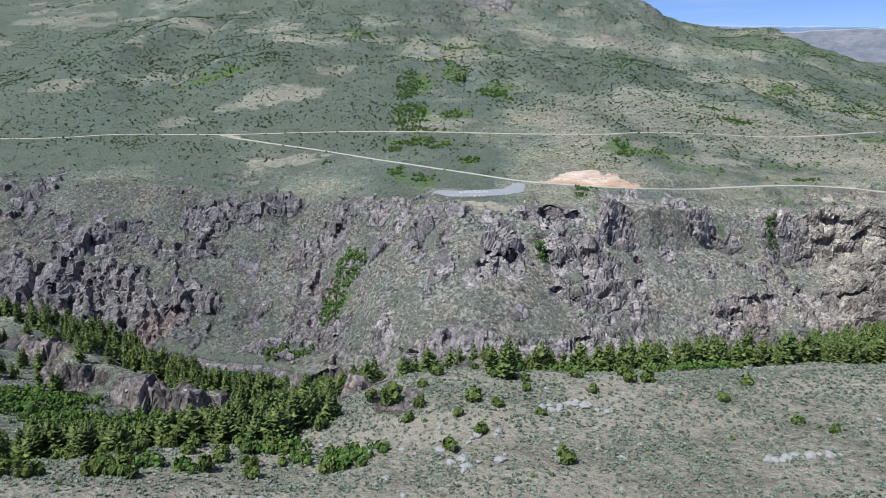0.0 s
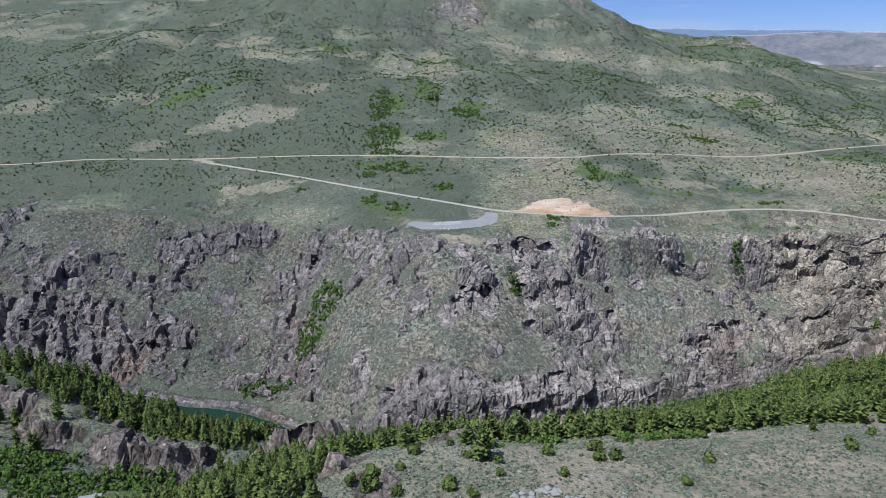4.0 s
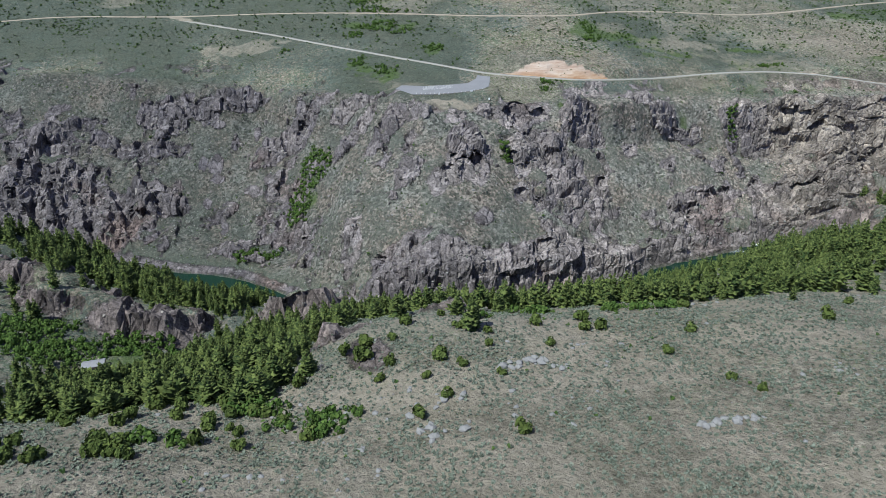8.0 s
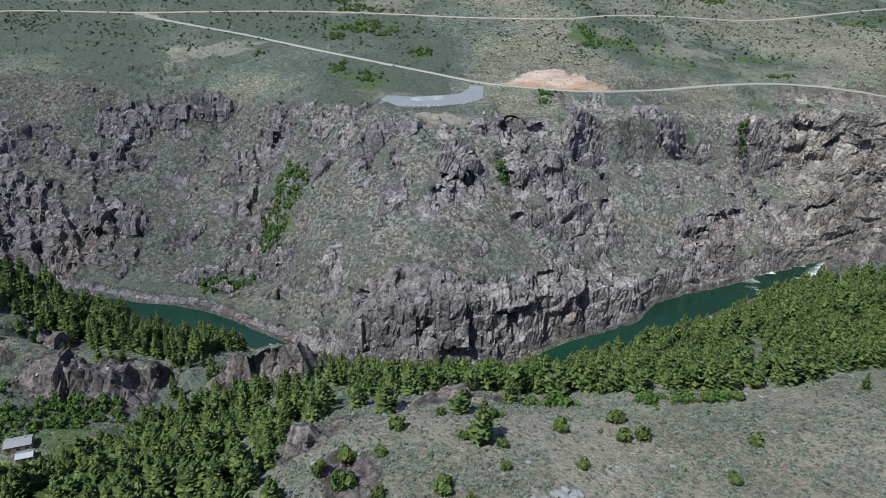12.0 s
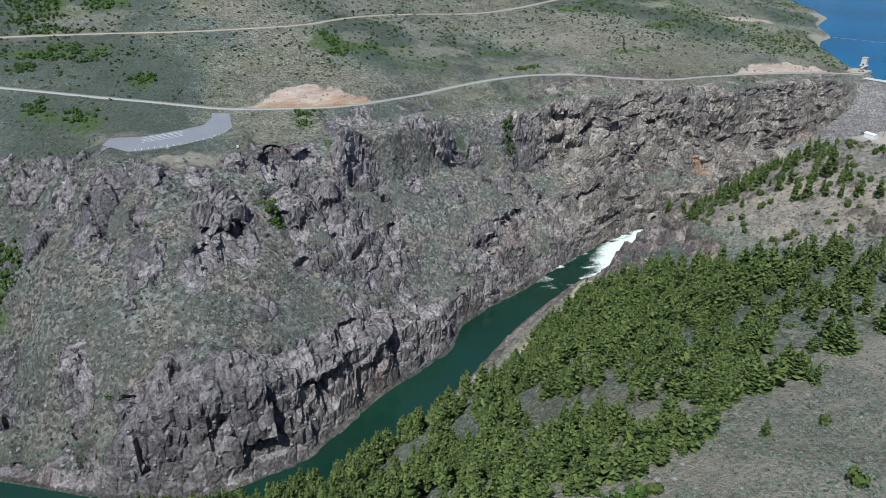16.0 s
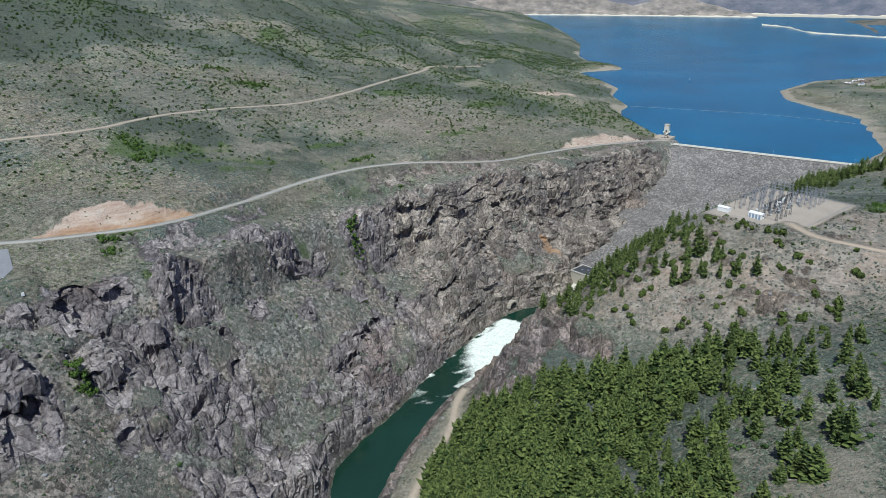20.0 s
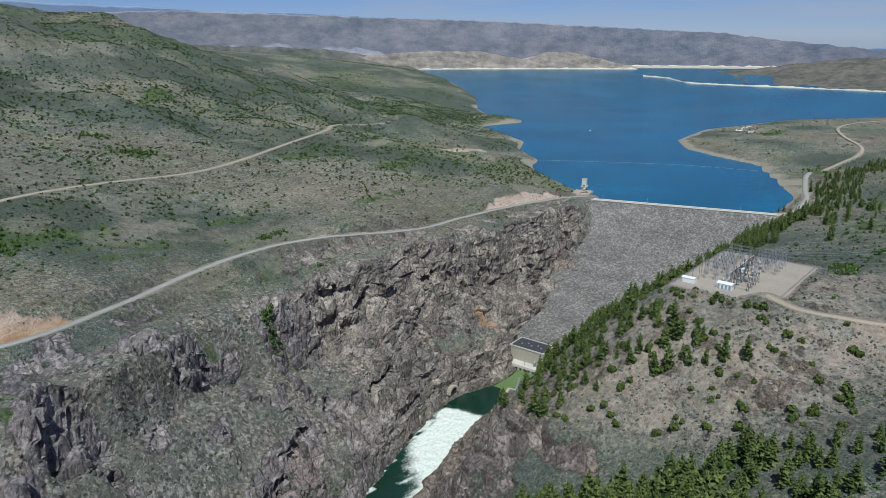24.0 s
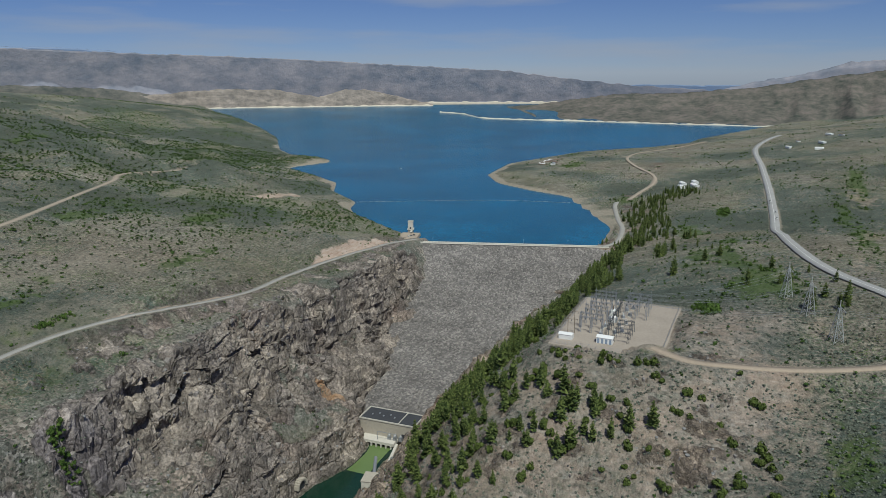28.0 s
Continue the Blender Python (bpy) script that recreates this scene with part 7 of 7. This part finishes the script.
# ---- fresh green thickets in the gullies and by the water
thicket = smooth(0.22, 0.5, f_lush) * 0.034 * smooth(-0.6, 0.3, clump) * np.where(f_y > 1150, 0.5, 1.0) * np.where(f_bare > 0.4, 0, 1) * (f_x > -600)
thicket = np.maximum(thicket, 0.06 * smooth(0.25, 0.45, f_lush) * (f_y > 700) * (f_y < 800) * (f_x < -60))
CLUMPS = ((-62, 1330, 24, 75), (-58, 1200, 26, 42), (92, 1300, 28, 46), (-40, 1101, 40, 20), (17, 1168, 18, 20), (-52, 1146, 40, 14), (-39, 1041, 34, 18), (-70, 1013, 20, 12), (-8, 1022, 20, 14),
          (252, 1028, 12, 32), (250, 985, 16, 22), (484, 943, 22, 7), (-158, 973, 9, 7), (-30, 880, 12, 18), (-64, 915, 12, 16), (165, 822, 16, 6), (158, 805, 9, 4), (480, 1299, 24, 14), (503, 1227, 26, 12),
          (34, 950, 12, 14), (676, 450, 20, 9), (1316, 455, 30, 9), (-106, 756, 20, 26), (-120, 728, 18, 24), (-40, 225, 20, 7), (-62, 236, 18, 6), (-205, 415, 24, 12), (-165, 372, 20, 8), (-232, 400, 30, 20),
          (-188, 436, 24, 9), (-260, 430, 26, 16), (-290, 400, 40, 30), (-160, 690, 30, 7), (-35, 213, 9, 5), (-52, 223, 9, 5), (-92, 209, 12, 6), (250, 400, 26, 7), (120, 312, 24, 7), (60, 314, 14, 5), (35, 300, 5, 4), (99, 707, 6, 14), (392, 826, 7, 6))
clumped = np.zeros(f_x.shape)
for cx, cy, rx, ry_ in CLUMPS:
    clumped = np.maximum(clumped, np.where(f_y > 850, 0.05, 0.085) * smooth(1.1, 0.7, np.hypot((f_x - cx) / rx, (f_y - cy) / ry_) + 0.3 * clump))
p, _ = sow(clumped, 31)
q, _ = sow(thicket * (clumped < 0.01), 35)
p = np.concatenate([p[np.random.default_rng(32).permutation(len(p))[:4200]], q[np.random.default_rng(34).permutation(len(q))[:1600]]])
rng = np.random.default_rng(33)
s = rng.uniform(1.0, 2.6, len(p)) * np.where(p[:, 1] > 1150, 1.3, np.where(p[:, 1] < 480, 1.5, 1.35))
scatter("green_thicket", round_crowns, p, np.column_stack([s, s, s * rng.uniform(0.9, 1.4, len(p))]), rng.uniform(0, 6.28, len(p)), M_LUSH, "bright green leafy thicket in a damp gully", "thicket")

# ---- scrub oak and dark brush over the hills
bands = smooth(0.0, 0.55, fbm(f_x, f_y * 1.3, 95, 4, 511)) * smooth(-0.2, 0.5, fbm(f_x, f_y, 24, 3, 513))
hill = (f_y > rim_y(f_x) - 20) | (f_x > 700) | ((f_y < 200) & (f_x > 250))
brush = hill * (0.0011 + 0.014 * bands + 0.02 * smooth(0.15, 0.5, f_lush)) * (np.abs(f_x) < 3500) * (f_y < 3000)
brush = np.maximum(brush, 0.0034 * (f_y > north_bank(f_x)) * (f_y < rim_y(f_x)) * (np.abs(f_x - 200) < 800))
brush = np.maximum(brush, inside([(620, 330), (800, 420), (1200, 560), (1560, 560), (1560, 480), (1000, 400), (760, 380)], f_x, f_y) * (0.007 + 0.03 * bands))
brush = np.maximum(brush, 0.10 * smooth(1.1, 0.6, np.hypot((f_x - 478) / 60, (f_y - 368) / 18) + 0.3 * clump))
brush = np.maximum(brush, inside([(430, 340), (620, 340), (640, 470), (560, 470), (500, 400)], f_x, f_y) * (0.006 + 0.022 * bands))
brush = np.maximum(brush, inside([(560, 150), (2400, -100), (2400, 330), (1000, 350), (700, 290)], f_x, f_y) * (0.001 + 0.016 * bands))
brush = np.maximum(brush, inside([(650, 1900), (1300, 1800), (1700, 2200), (1500, 2700), (800, 2700)], f_x, f_y) * (0.001 + 0.009 * bands))
brush = np.maximum(brush, STRIP * (0.02 + 0.05 * smooth(-0.3, 0.4, clump)))
brush = brush * (1 + 1.5 * smooth(100, -300, f_x) * (f_y < 1700) + smooth(1500, 1900, f_y))
for cx, cy, rx, ry_ in ((771, 415, 55, 24), (722, 434, 40, 18), (1356, 292, 140, 13), (1234, 329, 110, 11), (1046, 296, 100, 12), (1150, 250, 130, 14), (920, 470, 60, 18), (1000, 440, 60, 12), (1560, 300, 120, 12)):
    brush = np.maximum(brush, 0.035 * smooth(1.1, 0.5, np.hypot((f_x - cx) / rx, (f_y - cy) / ry_) + 0.45 * clump))
brush = brush * (f_bare < 0.5) * (f_rock < 0.8) * np.where(f_y > 1700, 0.5, 1.0)
p, _ = sow(brush, 37)
rng = np.random.default_rng(39)
p = p[rng.permutation(len(p))[:16000]]
s = rng.uniform(0.7, 2.0, len(p)) * np.where((p[:, 1] > 1150) | (p[:, 0] > 700), 2.0, 1.35)
scatter("scrub_oak", small_crowns, p, np.column_stack([s * 1.2, s * 1.2, s * rng.uniform(0.7, 1.3, len(p))]), rng.uniform(0, 6.28, len(p)), M_OAK, "dark green scrub oak dotted over the hills", "shrubs")

# ---- small dark brush between them
dark = hill * (0.007 + 0.034 * smooth(-0.1, 0.6, fbm(f_x, f_y * 1.4, 70, 4, 517))) * (np.abs(f_x - 300) < 1500) * (f_y < 2100) * (f_bare < 0.6) * (f_rock < 0.8)
dark = np.maximum(dark, 0.012 * (f_y > north_bank(f_x)) * (f_y < rim_y(f_x)) * (np.abs(f_x - 200) < 780) * (f_rock < 0.7) * 2)
dark = np.maximum(dark, np.where(f_x > 390, 0.05, 0.012) * (f_y < south_bank(f_x)) * (f_y > 180) * (f_x > -460) * (f_x < 900) * smooth(-0.2, 0.5, fbm(f_x, f_y, 30, 3, 519)))
p, _ = sow(dark, 41)
rng = np.random.default_rng(45)
p = p[rng.permutation(len(p))[:30000]]
s = rng.uniform(0.9, 2.3, len(p)) * np.where(p[:, 1] > 1000, 2.1, np.where(p[:, 0] > 560, 1.4, 1.0))
scatter("dark_brush", tufts, p, np.column_stack([s, s, s * rng.uniform(0.8, 1.4, len(p))]), rng.uniform(0, 6.28, len(p)), M_OAK, "small dark green bushes spread over the slopes", "shrubs")

# ---- brush in bands over the upper hills
upper = (f_y > rim_y(f_x) + 120) & (f_y < 2500) & (f_x > -1300) & (f_x < 2000) & (f_z > 6)
high = upper * (0.0012 + 0.0016 * smooth(1300, 700, f_x) * smooth(2000, 1600, f_y) + 0.014 * smooth(0.10, 0.5, fbm(f_x, f_y * 1.5, 130, 4, 523)) * smooth(-0.2, 0.3, clump) + 0.006 * smooth(0.05, 0.5, f_lush)) * (f_bare < 0.5)
p, _ = sow(high, 71)
rng = np.random.default_rng(73)
p = p[rng.permutation(len(p))[:23000]]
s = rng.uniform(1.6, 4.2, len(p)) * np.where(p[:, 1] > 1400, 1.35, 1.0)
scatter("hillside_brush", tufts, p, np.column_stack([s * 1.2, s, s * rng.uniform(0.6, 1.0, len(p))]), rng.uniform(0, 6.28, len(p)), M_OAK, "dark green brush in bands over the upper hills", "shrubs")

# ---- sagebrush
near_zone = smooth(420, 300, np.abs(f_x - 130) * 0.8) * (f_y > 150) * (f_y < 330)
sage = 0.62 * near_zone * (f_y < 330)
sage = np.maximum(sage, np.where(f_x > 390, 0.2, 0.10) * (f_y < south_bank(f_x)) * (f_y >= 300) * (f_x > -460) * (f_x < 720))
sage = np.maximum(sage, 0.105 * (f_y > north_bank(f_x)) * (f_y < rim_y(f_x) + 60) * (f_x > -480) * (f_x < 980))
sage = np.maximum(sage, 0.035 * (f_y > rim_y(f_x)) * (f_y < 1250) * (f_x > -650) * (f_x < 1050))
sage = sage * (0.35 + 0.65 * smooth(-0.5, 0.5, fbm(f_x, f_y, 18, 4, 521))) * (1 - 0.85 * smooth(0.6, 0.9, f_bare)) * (1 - 0.9 * smooth(0.3, 0.7, f_rock)) * (1 - 0.8 * f_ochre)
p, _ = sow(sage, 43)
rng = np.random.default_rng(47)
p = p[rng.permutation(len(p))[:66000]]
s = rng.uniform(0.8, 1.9, len(p)) * np.where(p[:, 1] > 330, 1.2, 1.0)
scatter("sagebrush", tufts, p, np.column_stack([s, s, s * rng.uniform(0.7, 1.1, len(p))]), rng.uniform(0, 6.28, len(p)), M_SAGE, "grey-green sagebrush covering the dry slopes", "sagebrush")

# ---- rock outcrops: angular blocks standing out of the slope
def block_shape(seed):
    rng = random.Random(seed)
    bm = bmesh.new()
    for _ in range(13):
        v = Vector((rng.gauss(0, 1), rng.gauss(0, 1), rng.gauss(0, 1))).normalized()
        v = Vector([max(-0.62, min(0.62, c)) for c in v * rng.uniform(0.8, 1.1)])
        bm.verts.new((v.x * 1.3, v.y, v.z * 1.3))
    bmesh.ops.convex_hull(bm, input=bm.verts[:])
    loose = [v for v in bm.verts if not v.link_faces]
    bmesh.ops.delete(bm, geom=loose, context="VERTS")
    return bm


blocks = [mesh_arrays(block_shape(300 + k)) for k in range(9)]
in_canyon = (f_y > north_bank(f_x) + 4) & (f_y < rim_y(f_x) + 6) & (f_x > -470) & (f_x < 960)
crop = fbm(f_x, f_y, 17, 3, 541)
out = in_canyon * (0.002 + 0.010 * smooth(0.2, 0.6, crop) + 0.005 * smooth(0.3, 0.8, f_rock))
out = np.maximum(out, 0.03 * smooth(0.3, 0.8, f_rock) * (f_y < south_bank(f_x)) * (np.abs(f_x - 150) < 500))
out = np.maximum(out, 0.02 * smooth(-0.1, 0.5, crop) * inside([(400, 420), (560, 420), (600, 560), (700, 600), (640, 630), (420, 660), (390, 600)], f_x, f_y))
out = out * (f_lush < 0.3) * (1 - 0.7 * smooth(-10, 30, f_x) * smooth(160, 110, f_x) * (f_y > 600) * (f_y < 660))
p, _ = sow(out, 57)
rng = np.random.default_rng(63)
p = p[rng.permutation(len(p))[:4600]]
s = (0.7 + 2.4 * rng.random(len(p)) ** 2.6) * np.where(p[:, 1] < south_bank(p[:, 0]), 0.55, 1.0)
scatter("rock_outcrops", blocks, p, np.column_stack([s * rng.uniform(0.7, 1.3, len(p)), s * rng.uniform(0.7, 1.2, len(p)), s * rng.uniform(0.7, 1.7, len(p))]), rng.uniform(-0.6, 0.6, len(p)), M_STONE, "jointed grey-brown rock outcrops on the canyon wall", "rocks")

# ---- stones
stone = 0.02 * smooth(0.35, 0.7, f_rock) * (f_rock < 0.9) + 0.006 * (f_y > north_bank(f_x)) * (f_y < rim_y(f_x)) * (np.abs(f_x - 150) < 620)
stone = np.maximum(stone, 0.05 * smooth(9, 3, np.minimum(np.abs(f_y - north_bank(f_x) - 5), np.abs(f_y - south_bank(f_x) + 5))) * (np.abs(f_x - 120) < 540))
stone = np.maximum(stone, 0.05 * near_zone * smooth(0.45, 0.8, fbm(f_x, f_y, 20, 4, 531)))
p, _ = sow(stone, 53)
rng = np.random.default_rng(59)
p = p[rng.permutation(len(p))[:6500]]
s = 0.35 + 1.3 * rng.random(len(p)) ** 3
scatter("loose_stones", rocks, p, np.column_stack([s, s * rng.uniform(0.7, 1.2, len(p)), s]), rng.uniform(0, 6.28, len(p)), M_BOULDER, "loose pale grey stones strewn on the slopes", "stones")
rng = np.random.default_rng(61)
for k in range(64):
    t = k / 45
    x, y = (36 + 46 * t + rng.uniform(-3, 3), 240 + 8 * math.sin(t * 5) + rng.uniform(-3, 3)) if k < 26 else (-2 + 22 * rng.random(), 196 + 36 * rng.random()) if k < 46 else (98 + 26 * rng.random(), 193 + 5 * rng.random())
    s = rng.uniform(0.7, 1.9)
    b = part("boulder", rock_shape(100 + k, 0.75), M_BOULDER)
    b.matrix_world = Matrix.LocRotScale((x, y, ground_z(x, y) + 0.2 * s), Euler((0, 0, rng.uniform(0, 6))), Vector((s * 1.3, s, s)))
    tagged(b, "angular pale grey boulder lying in the sagebrush", "boulder", "boulders on the mesa")
